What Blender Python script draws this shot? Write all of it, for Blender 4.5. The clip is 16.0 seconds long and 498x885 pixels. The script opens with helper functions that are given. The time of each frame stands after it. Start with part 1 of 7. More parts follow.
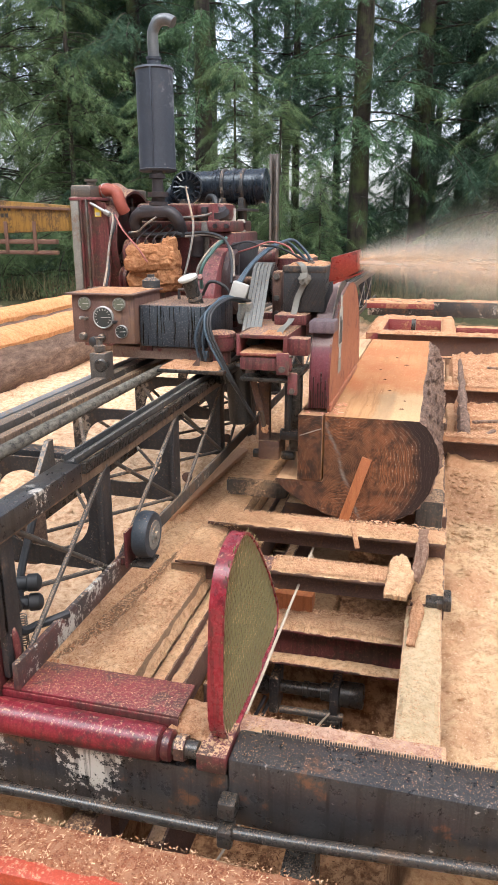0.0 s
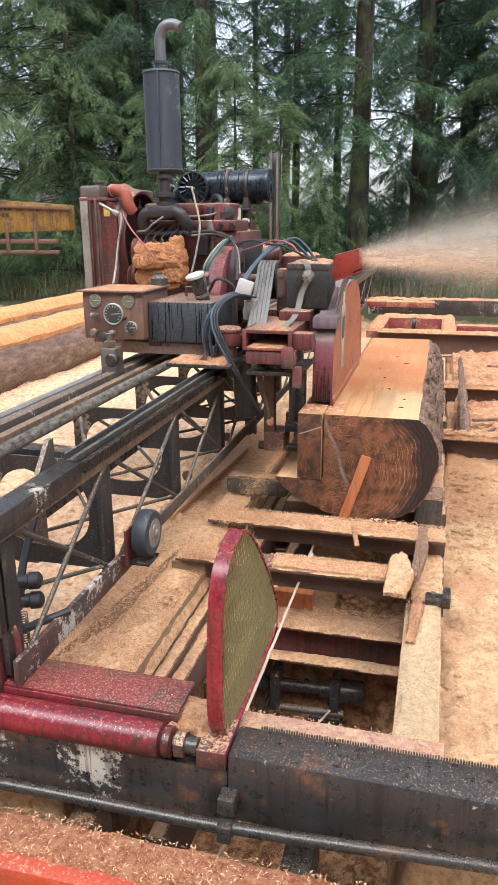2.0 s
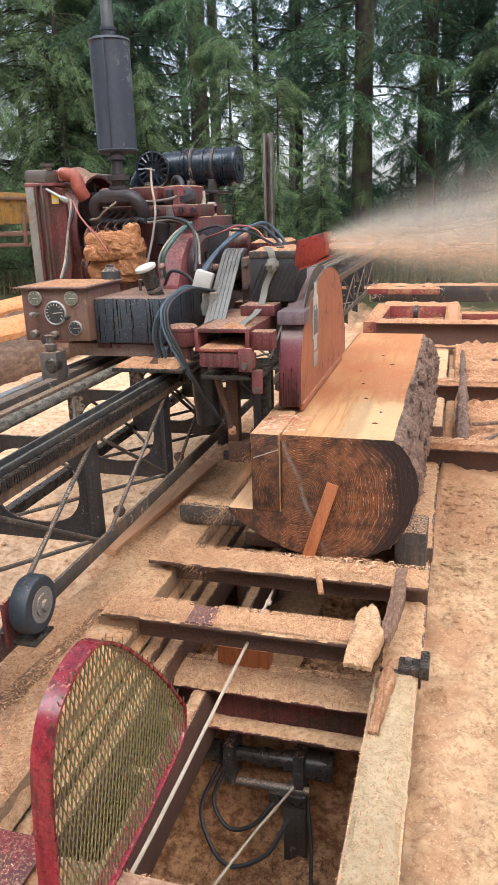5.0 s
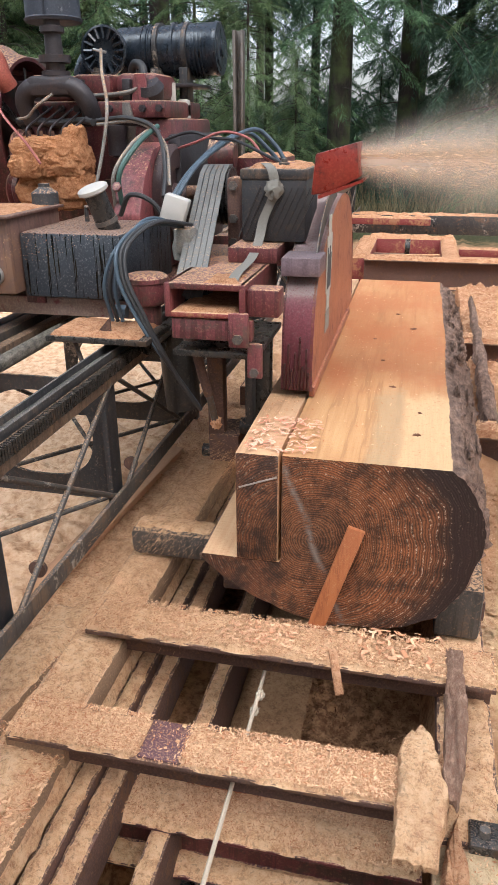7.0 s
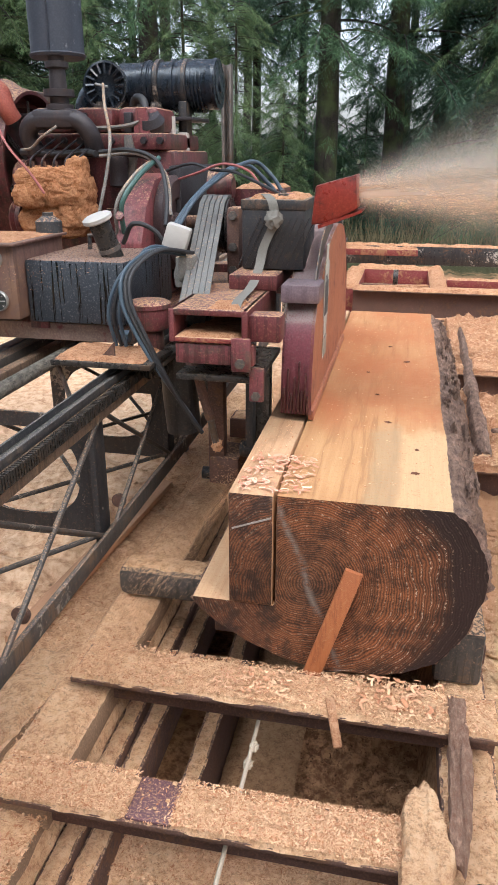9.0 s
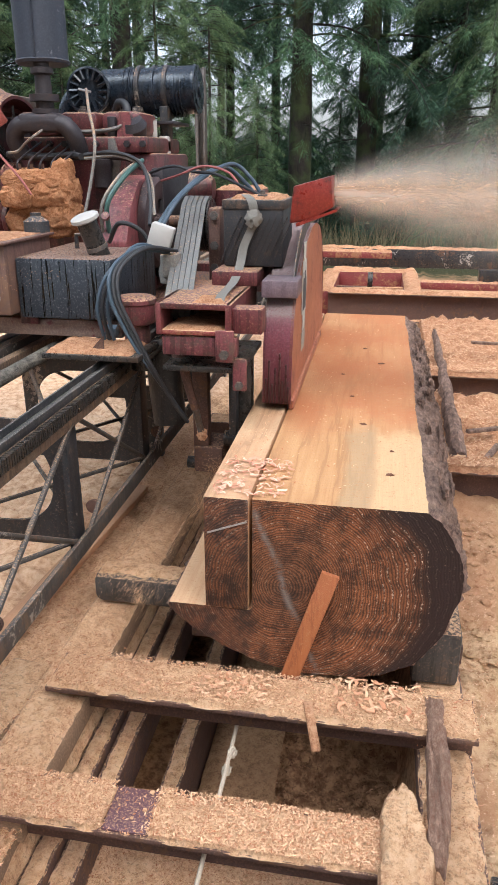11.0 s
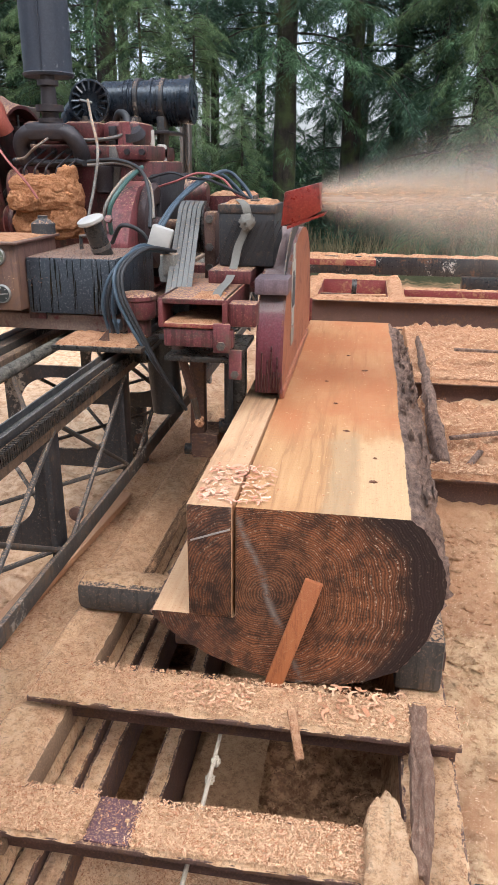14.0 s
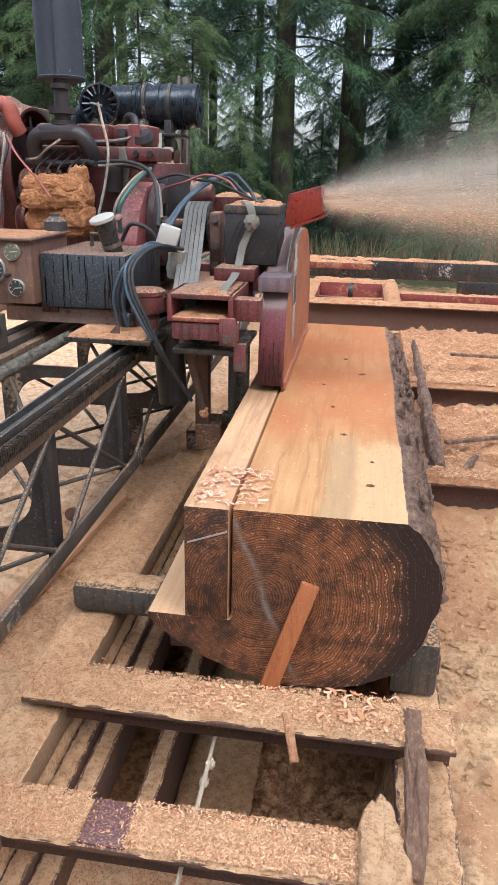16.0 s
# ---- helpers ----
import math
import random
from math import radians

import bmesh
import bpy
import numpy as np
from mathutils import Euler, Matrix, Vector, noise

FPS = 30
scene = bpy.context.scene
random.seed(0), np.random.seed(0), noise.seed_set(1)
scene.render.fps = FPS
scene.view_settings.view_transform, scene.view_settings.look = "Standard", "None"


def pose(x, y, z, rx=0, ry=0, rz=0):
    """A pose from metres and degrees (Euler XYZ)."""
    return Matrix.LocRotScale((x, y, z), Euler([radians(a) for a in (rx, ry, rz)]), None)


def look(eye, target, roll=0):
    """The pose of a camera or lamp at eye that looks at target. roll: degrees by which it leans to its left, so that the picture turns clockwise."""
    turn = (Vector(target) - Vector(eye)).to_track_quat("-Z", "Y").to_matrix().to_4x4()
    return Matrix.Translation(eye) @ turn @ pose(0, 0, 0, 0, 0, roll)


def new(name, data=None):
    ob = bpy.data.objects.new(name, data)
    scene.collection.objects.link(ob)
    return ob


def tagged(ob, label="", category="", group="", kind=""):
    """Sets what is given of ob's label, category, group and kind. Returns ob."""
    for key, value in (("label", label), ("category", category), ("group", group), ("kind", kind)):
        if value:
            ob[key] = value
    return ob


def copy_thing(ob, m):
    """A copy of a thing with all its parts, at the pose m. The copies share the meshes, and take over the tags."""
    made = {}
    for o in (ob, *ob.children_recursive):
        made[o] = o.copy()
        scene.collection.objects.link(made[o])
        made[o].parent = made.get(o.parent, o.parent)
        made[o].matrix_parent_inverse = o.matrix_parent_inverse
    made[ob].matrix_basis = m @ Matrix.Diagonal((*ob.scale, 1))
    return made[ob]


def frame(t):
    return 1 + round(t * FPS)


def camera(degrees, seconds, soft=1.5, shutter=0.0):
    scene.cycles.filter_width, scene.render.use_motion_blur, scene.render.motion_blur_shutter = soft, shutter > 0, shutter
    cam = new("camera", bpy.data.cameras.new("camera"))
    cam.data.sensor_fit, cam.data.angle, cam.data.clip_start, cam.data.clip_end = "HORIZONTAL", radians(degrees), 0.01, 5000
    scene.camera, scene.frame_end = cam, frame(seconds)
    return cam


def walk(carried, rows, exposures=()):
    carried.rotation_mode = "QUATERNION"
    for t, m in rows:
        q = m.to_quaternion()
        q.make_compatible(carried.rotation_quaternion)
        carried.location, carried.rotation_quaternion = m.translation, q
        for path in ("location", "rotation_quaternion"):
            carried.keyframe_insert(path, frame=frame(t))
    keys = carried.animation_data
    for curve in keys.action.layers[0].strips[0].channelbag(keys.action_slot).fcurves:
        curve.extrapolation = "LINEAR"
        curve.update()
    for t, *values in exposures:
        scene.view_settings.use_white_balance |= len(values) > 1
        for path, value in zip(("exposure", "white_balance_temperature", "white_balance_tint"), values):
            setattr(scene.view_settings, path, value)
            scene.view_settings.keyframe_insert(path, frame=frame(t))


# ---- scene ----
cam = camera(38.0, 16.0)
PATH = [
    (0, (0.24, -2.624, 1.698), (-0.243, -0.773, 1.116), -0.1),
    (0.5, (0.243, -2.628, 1.698), (-0.245, -0.781, 1.108), -0.2),
    (1, (0.252, -2.631, 1.698), (-0.241, -0.783, 1.113), -0.5),
    (1.5, (0.248, -2.634, 1.699), (-0.243, -0.785, 1.114), -0.3),
    (2, (0.248, -2.631, 1.699), (-0.239, -0.781, 1.114), -0.3),
    (2.5, (0.249, -2.627, 1.701), (-0.235, -0.778, 1.113), -0.3),
    (3, (0.247, -2.629, 1.703), (-0.224, -0.777, 1.114), -0.3),
    (3.5, (0.253, -2.623, 1.698), (-0.211, -0.769, 1.107), -0.5),
    (4, (0.251, -2.594, 1.693), (-0.208, -0.741, 1.097), -0.4),
    (4.5, (0.3, -2.399, 1.678), (-0.165, -0.549, 1.076), -1.1),
    (5, (0.359, -2.121, 1.684), (-0.171, -0.294, 1.067), -1.8),
    (7.5, (0.064, -1.321, 1.635), (-0.335, 0.458, 0.812), -0.1),
    (8, (0.08, -1.32, 1.636), (-0.327, 0.471, 0.844), -0.1),
    (8.5, (0.076, -1.313, 1.64), (-0.324, 0.493, 0.878), -0.1),
    (9, (0.069, -1.308, 1.643), (-0.315, 0.51, 0.905), 0.1),
    (9.5, (0.077, -1.308, 1.643), (-0.283, 0.522, 0.919), -0.0),
    (10, (0.073, -1.294, 1.64), (-0.264, 0.536, 0.909), 0.0),
    (12.5, (0.079, -1.306, 1.641), (-0.24, 0.531, 0.918), 0.1),
    (13, (0.08, -1.304, 1.644), (-0.231, 0.536, 0.925), 0.1),
    (13.5, (0.082, -1.303, 1.641), (-0.217, 0.541, 0.926), 0.3),
    (14, (0.078, -1.296, 1.642), (-0.208, 0.55, 0.928), 0.5),
    (14.5, (0.078, -1.296, 1.644), (-0.196, 0.553, 0.934), 0.7),
    (15, (0.078, -1.295, 1.643), (-0.19, 0.556, 0.935), 0.9),
    (15.5, (0.072, -1.292, 1.643), (-0.194, 0.559, 0.935), 1.2),
    (16, (0.07, -1.298, 1.644), (-0.2, 0.552, 0.935), 1.3),
]

# ---- exposure, sky and sun ----
walk(cam, [(t, look(eye, target, roll)) for t, eye, target, roll in PATH], exposures=[(0, 1.52, 6250, 10), (4, 1.52, 6250, 10), (5, 1.40, 6250, 10), (8, 1.27, 6150, 10), (16, 1.23, 5980, 10)])
world = bpy.data.worlds.new("overcast_sky")
scene.world = world
world.use_nodes = True
_n, _l = world.node_tree.nodes, world.node_tree.links
_bg = _n["Background"]
_sky = _n.new("ShaderNodeTexSky")
_sky.sky_type, _sky.sun_disc = "NISHITA", False
_sky.sun_elevation, _sky.sun_rotation = radians(52), radians(135)
_sky.air_density, _sky.dust_density = 1.0, 4.0
_hs = _n.new("ShaderNodeHueSaturation")
_hs.inputs["Saturation"].default_value = 0.5
_hs.inputs["Value"].default_value = 1.12
_l.new(_sky.outputs[0], _hs.inputs["Color"])
_l.new(_hs.outputs[0], _bg.inputs[0])
_bg.inputs[1].default_value = 0.15
sun = new("sun", bpy.data.lights.new("sun", "SUN"))
sun.data.energy, sun.data.angle, sun.data.color = 0.95, radians(30), (0.92, 0.98, 1.0)
sun.matrix_world = look((-4.5, -4.5, 9), (0, 0, 0))


# ---- materials ----
def nodes_of(name):
    m = bpy.data.materials.new(name)
    m.use_nodes = True
    nt = m.node_tree
    return m, nt, nt.nodes["Principled BSDF"]


def coord(nt, kind="Object", scale=(1, 1, 1)):
    tc, mp = nt.nodes.new("ShaderNodeTexCoord"), nt.nodes.new("ShaderNodeMapping")
    mp.inputs["Scale"].default_value = scale
    nt.links.new(tc.outputs[kind], mp.inputs[0])
    return mp.outputs[0]


def noise_tex(nt, vec, scale, detail=6, rough=0.6):
    n = nt.nodes.new("ShaderNodeTexNoise")
    n.inputs["Scale"].default_value, n.inputs["Detail"].default_value, n.inputs["Roughness"].default_value = scale, detail, rough
    nt.links.new(vec, n.inputs["Vector"])
    return n.outputs[0]


def ramp(nt, fac, stops, hard=False):
    r = nt.nodes.new("ShaderNodeValToRGB")
    r.color_ramp.interpolation = "CONSTANT" if hard else "LINEAR"
    while len(r.color_ramp.elements) < len(stops):
        r.color_ramp.elements.new(0.5)
    for e, (p, c) in zip(r.color_ramp.elements, stops):
        e.position = p
        e.color = (*c, 1) if isinstance(c, tuple) else (c, c, c, 1)
    nt.links.new(fac, r.inputs[0])
    return r.outputs[0]


def mix(nt, fac, a, b, mode="MIX"):
    m = nt.nodes.new("ShaderNodeMix")
    m.data_type, m.blend_type = "RGBA", mode
    for key, v in ((0, fac), (6, a), (7, b)):
        if isinstance(v, (int, float)):
            m.inputs[key].default_value = v
        elif isinstance(v, tuple):
            m.inputs[key].default_value = (*v, 1)
        else:
            nt.links.new(v, m.inputs[key])
    return m.outputs[2]


def math_node(nt, op, a, b=0.0, c=0.0):
    m = nt.nodes.new("ShaderNodeMath")
    m.operation = op
    for i, v in enumerate((a, b, c)):
        if isinstance(v, (int, float)):
            m.inputs[i].default_value = v
        else:
            nt.links.new(v, m.inputs[i])
    return m.outputs[0]


def bump(nt, bsdf, height, strength, dist=0.01):
    b = nt.nodes.new("ShaderNodeBump")
    b.inputs["Strength"].default_value, b.inputs["Distance"].default_value = strength, dist
    nt.links.new(height, b.inputs["Height"])
    nt.links.new(b.outputs[0], bsdf.inputs["Normal"])


def up_facing(nt, low=0.35, high=0.8):
    g = nt.nodes.new("ShaderNodeNewGeometry")
    s = nt.nodes.new("ShaderNodeSeparateXYZ")
    nt.links.new(g.outputs["Normal"], s.inputs[0])
    m = nt.nodes.new("ShaderNodeMapRange")
    m.inputs[1].default_value, m.inputs[2].default_value = low, high
    nt.links.new(s.outputs[2], m.inputs[0])
    return m.outputs[0]


DUST = (0.58, 0.36, 0.21)


def sawdust(name, dark, mid, pale, grain=1.0):
    m, nt, p = nodes_of(name)
    v = coord(nt)
    fine, mid_n, big = noise_tex(nt, v, 260 * grain, 4, 0.75), noise_tex(nt, v, 45 * grain, 6, 0.7), noise_tex(nt, v, 3.5, 5)
    vor = nt.nodes.new("ShaderNodeTexVoronoi")
    vor.inputs["Scale"].default_value = 150 * grain
    nt.links.new(mix(nt, 0.25, v, fine), vor.inputs["Vector"])
    c = ramp(nt, mid_n, [(0.38, dark), (0.49, mid), (0.60, pale)])
    c = mix(nt, ramp(nt, fine, [(0.45, 0.0), (0.58, 0.75)]), c, pale)
    c = mix(nt, ramp(nt, noise_tex(nt, v, 110 * grain, 3, 0.7), [(0.36, 0.6), (0.44, 0.0)]), c, tuple(x * 0.45 for x in dark))
    c = mix(nt, ramp(nt, big, [(0.48, 0.0), (0.62, 0.25)]), c, dark)
    c = mix(nt, 0.35, c, mix(nt, vor.outputs["Color"], tuple(x * 0.75 for x in dark), pale), "MIX")
    nt.links.new(c, p.inputs["Base Color"])
    p.inputs["Roughness"].default_value = 0.95
    p.inputs["Specular IOR Level"].default_value = 0.15
    h = math_node(nt, "ADD", math_node(nt, "MULTIPLY", mid_n, 1.2), math_node(nt, "ADD", math_node(nt, "MULTIPLY", fine, 0.06), math_node(nt, "MULTIPLY", vor.outputs["Distance"], 0.3)))
    bump(nt, p, h, 0.7, 0.008)
    return m


def painted(name, col, col2, wear=(0.13, 0.06, 0.03), amount=0.5, rough=0.45, metal=0.0, dust=0.6, streak=0.0, chip=None, dustcol=DUST, speck=130):
    """Worn paint or metal: two tones, worn patches, dribbles down the sides and sawdust caught on what faces up."""
    m, nt, p = nodes_of(name)
    v = coord(nt)
    big, mid_n, fine = noise_tex(nt, v, 7, 6), noise_tex(nt, v, 38, 8, 0.7), noise_tex(nt, v, 220, 4, 0.7)
    c = mix(nt, ramp(nt, big, [(0.35, 0.0), (0.65, 1.0)]), col, col2)
    c = mix(nt, ramp(nt, fine, [(0.45, 0.0), (0.62, 0.35)]), c, tuple(min(1, x * 1.8 + 0.02) for x in col))
    blot = math_node(nt, "ADD", math_node(nt, "MULTIPLY", big, 0.6), math_node(nt, "MULTIPLY", mid_n, 0.5))
    lo = 0.72 - 0.25 * amount
    c = mix(nt, ramp(nt, blot, [(lo, 0.0), (lo + 0.06, 0.85)]), c, wear)
    if chip:
        flaw = math_node(nt, "ADD", math_node(nt, "MULTIPLY", noise_tex(nt, v, 4.5, 3), 0.6), math_node(nt, "MULTIPLY", noise_tex(nt, v, 55, 6, 0.75), 0.5))
        c = mix(nt, ramp(nt, flaw, [(0.63, 0.0), (0.66, 0.9)]), c, chip)
    if streak:
        d = noise_tex(nt, coord(nt, scale=(75, 75, 3.0)), 1.0, 4)
        c = mix(nt, math_node(nt, "MULTIPLY", ramp(nt, d, [(0.52, 0.0), (0.57, 1.0)]), streak), c, tuple(x * 0.22 for x in col2))
    lying = math_node(nt, "MULTIPLY", up_facing(nt), ramp(nt, noise_tex(nt, v, speck, 6, 0.75), [(0.60 - 0.24 * dust, 0.0), (0.68 - 0.24 * dust, min(1, 0.5 + dust * 0.6))]))
    stuck = math_node(nt, "MULTIPLY", ramp(nt, noise_tex(nt, v, 130, 5, 0.8), [(0.56, 0.0), (0.64, 0.8)]), 0.55 * dust)
    cover = math_node(nt, "MAXIMUM", lying, stuck)
    c = mix(nt, cover, c, mix(nt, fine, tuple(x * 0.6 for x in dustcol), tuple(min(1, x * 1.25) for x in dustcol)))
    nt.links.new(c, p.inputs["Base Color"])
    nt.links.new(math_node(nt, "ADD", math_node(nt, "MULTIPLY", cover, 0.5), math_node(nt, "MULTIPLY_ADD", mid_n, 0.3, rough - 0.15)), p.inputs["Roughness"])
    p.inputs["Metallic"].default_value = metal
    bump(nt, p, math_node(nt, "ADD", math_node(nt, "MULTIPLY", blot, 0.8), math_node(nt, "MULTIPLY", fine, 0.1)), 0.35, 0.004)
    return m


def plain(name, col, rough=0.5, metal=0.0, grain=0.25, scale=60):
    m, nt, p = nodes_of(name)
    v = coord(nt)
    n = noise_tex(nt, v, scale, 6, 0.7)
    nt.links.new(mix(nt, n, tuple(x * (1 - grain) for x in col), tuple(min(1, x * (1 + grain)) for x in col)), p.inputs["Base Color"])
    nt.links.new(math_node(nt, "MULTIPLY_ADD", n, 0.25, rough - 0.12), p.inputs["Roughness"])
    p.inputs["Metallic"].default_value = metal
    bump(nt, p, n, 0.15, 0.003)
    return m


def end_grain():
    m, nt, p = nodes_of("wet_end_grain")
    v = coord(nt)
    s = nt.nodes.new("ShaderNodeSeparateXYZ")
    nt.links.new(v, s.inputs[0])
    wob = noise_tex(nt, v, 5, 3)
    dx, dz = math_node(nt, "ADD", s.outputs[0], 0.08), math_node(nt, "SUBTRACT", s.outputs[2], 0.21)
    r = math_node(nt, "SQRT", math_node(nt, "ADD", math_node(nt, "MULTIPLY", dx, dx), math_node(nt, "MULTIPLY", dz, dz)))
    rough_n, fine = noise_tex(nt, v, 22, 6, 0.7), noise_tex(nt, v, 190, 4, 0.8)
    r = math_node(nt, "MULTIPLY_ADD", rough_n, 0.012, math_node(nt, "MULTIPLY_ADD", wob, 0.07, r))
    ring = math_node(nt, "SINE", math_node(nt, "MULTIPLY", r, 1180))
    ring2 = math_node(nt, "SINE", math_node(nt, "MULTIPLY", r, 430))
    base = ramp(nt, r, [(0.0, (0.13, 0.062, 0.034)), (0.10, (0.25, 0.10, 0.044)), (0.24, (0.35, 0.125, 0.05)), (0.315, (0.20, 0.075, 0.035)), (0.345, (0.035, 0.019, 0.015)), (0.41, (0.018, 0.012, 0.011))])
    c = mix(nt, math_node(nt, "MULTIPLY_ADD", math_node(nt, "MULTIPLY", ring, rough_n), 0.75, 0.36), base, tuple((0.030, 0.014, 0.009)))
    c = mix(nt, math_node(nt, "MULTIPLY", ramp(nt, ring2, [(0.65, 0.0), (0.92, 1.0)]), math_node(nt, "MULTIPLY", ramp(nt, r, [(0.12, 0.2), (0.30, 1.0)]), ramp(nt, fine, [(0.52, 0.0), (0.58, 1.0)]))), c, (0.68, 0.52, 0.39))
    c = mix(nt, ramp(nt, rough_n, [(0.44, 0.0), (0.6, 0.7)]), c, (0.02, 0.012, 0.009))
    c = mix(nt, ramp(nt, math_node(nt, "MULTIPLY_ADD", rough_n, 0.05, r), [(0.350, 0.0), (0.368, 0.88)]), c, mix(nt, rough_n, (0.008, 0.006, 0.006), (0.055, 0.028, 0.024)))
    # wet highlights painted into the colour as pale tan specks
    painted_glint = math_node(nt, "MULTIPLY", ramp(nt, fine, [(0.62, 0.0), (0.68, 1.0)]), ramp(nt, noise_tex(nt, v, 9, 3), [(0.5, 0.0), (0.62, 0.8)]))
    c = mix(nt, painted_glint, c, (0.55, 0.38, 0.25))
    c = mix(nt, ramp(nt, noise_tex(nt, v, 320, 3, 0.8), [(0.40, 0.55), (0.5, 0.0)]), c, (0.015, 0.01, 0.008))
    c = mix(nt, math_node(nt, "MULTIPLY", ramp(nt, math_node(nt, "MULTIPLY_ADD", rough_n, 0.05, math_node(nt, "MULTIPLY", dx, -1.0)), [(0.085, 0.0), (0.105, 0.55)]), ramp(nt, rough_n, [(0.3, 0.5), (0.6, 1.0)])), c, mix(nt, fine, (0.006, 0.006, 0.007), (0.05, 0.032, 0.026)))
    crack = math_node(nt, "ABSOLUTE", math_node(nt, "ADD", math_node(nt, "MULTIPLY_ADD", dz, 0.35, dx), math_node(nt, "MULTIPLY", math_node(nt, "SUBTRACT", wob, 0.5), 0.05)))
    c = mix(nt, math_node(nt, "MULTIPLY", ramp(nt, crack, [(0.0, 0.8), (0.012, 0.0)]), ramp(nt, rough_n, [(0.42, 0.0), (0.55, 1.0)])), c, (0.22, 0.19, 0.17))
    nt.links.new(c, p.inputs["Base Color"])
    nt.links.new(math_node(nt, "MULTIPLY_ADD", rough_n, 0.4, 0.42), p.inputs["Roughness"])
    p.inputs["Specular IOR Level"].default_value = 0.28
    bump(nt, p, math_node(nt, "ADD", math_node(nt, "MULTIPLY", ring, 0.10), math_node(nt, "ADD", rough_n, math_node(nt, "MULTIPLY", fine, 0.15))), 0.5, 0.006)
    return m


def sawn_wood(name, a, b, c3, scale=(10, 0.4, 10), stain=0.5, heart=False):
    """Freshly sawn face: long figure along y, saw marks, redder and greyer stains."""
    m, nt, p = nodes_of(name)
    v = coord(nt)
    wob = noise_tex(nt, coord(nt, scale=(2.4, 0.5, 2.4)), 1.0, 4)
    grain = noise_tex(nt, coord(nt, scale=scale), 1.0, 8, 0.65)
    fibre = noise_tex(nt, coord(nt, scale=(420, 9, 420)), 1.0, 4, 0.7)
    fig = math_node(nt, "SINE", math_node(nt, "MULTIPLY_ADD", grain, 26.0, math_node(nt, "MULTIPLY", wob, 30.0)))
    c = mix(nt, math_node(nt, "MULTIPLY_ADD", fig, 0.5, 0.5), a, b)
    c = mix(nt, ramp(nt, fig, [(0.78, 0.0), (1.0, 0.55)]), c, tuple(x * 0.6 for x in b))
    c = mix(nt, ramp(nt, wob, [(0.46, 0.0), (0.56, stain)]), c, c3)
    if heart:
        s = nt.nodes.new("ShaderNodeSeparateXYZ")
        nt.links.new(v, s.inputs[0])
        blur = noise_tex(nt, coord(nt, scale=(5, 2.2, 5)), 1.0, 5)
        yy = math_node(nt, "MULTIPLY_ADD", blur, 0.5, math_node(nt, "SUBTRACT", s.outputs[1], 0.25))
        xx = math_node(nt, "MULTIPLY_ADD", blur, 0.10, math_node(nt, "SUBTRACT", s.outputs[0], 0.05))
        c = mix(nt, math_node(nt, "MULTIPLY", ramp(nt, yy, [(0.40, 0.0), (0.62, 0.95)]), ramp(nt, blur, [(0.36, 0.35), (0.58, 1.0)])), c, (0.47, 0.155, 0.055))
        front = ramp(nt, yy, [(0.40, 1.0), (0.47, 0.0)])
        c = mix(nt, math_node(nt, "MULTIPLY", front, ramp(nt, xx, [(0.085, 0.0), (0.10, 0.7)])), c, (0.66, 0.47, 0.26))
        c = mix(nt, math_node(nt, "MULTIPLY", front, math_node(nt, "MULTIPLY", ramp(nt, xx, [(0.01, 0.0), (0.03, 0.65)]), ramp(nt, xx, [(0.085, 1.0), (0.10, 0.0)]))), c, mix(nt, fibre, (0.30, 0.235, 0.14), (0.56, 0.40, 0.23)))
    c = mix(nt, math_node(nt, "MULTIPLY", fibre, 0.45), c, tuple(x * 0.55 for x in b))
    c = mix(nt, ramp(nt, noise_tex(nt, v, 150, 5, 0.8), [(0.56, 0.0), (0.64, 0.7)]), c, (0.42, 0.19, 0.08))
    nt.links.new(c, p.inputs["Base Color"])
    p.inputs["Roughness"].default_value = 0.72
    mark = math_node(nt, "SINE", math_node(nt, "MULTIPLY", noise_tex(nt, coord(nt, scale=(6, 140, 6)), 1.0, 2), 14.0))
    bump(nt, p, math_node(nt, "ADD", fibre, math_node(nt, "MULTIPLY", mark, 0.25)), 0.35, 0.004)
    return m


def barky(name, dark, pale, scale=18, moss=0.0, run=(1, 0.45, 0.6)):
    m, nt, p = nodes_of(name)
    n = noise_tex(nt, coord(nt, scale=run), scale, 10, 0.72)
    f = noise_tex(nt, coord(nt), scale * 9, 5, 0.8)
    c = ramp(nt, n, [(0.34, dark), (0.52, tuple(x * 0.5 for x in pale)), (0.72, pale)])
    c = mix(nt, ramp(nt, f, [(0.55, 0.0), (0.7, 0.6)]), c, tuple(min(1, x * 1.6) for x in pale))
    if moss:
        c = mix(nt, math_node(nt, "MULTIPLY", ramp(nt, noise_tex(nt, coord(nt), 2.2, 5), [(0.45, 0.0), (0.62, 1.0)]), moss), c, (0.06, 0.085, 0.025))
    nt.links.new(c, p.inputs["Base Color"])
    p.inputs["Roughness"].default_value = 0.92
    bump(nt, p, math_node(nt, "ADD", n, math_node(nt, "MULTIPLY", f, 0.3)), 0.9, 0.02)
    return m


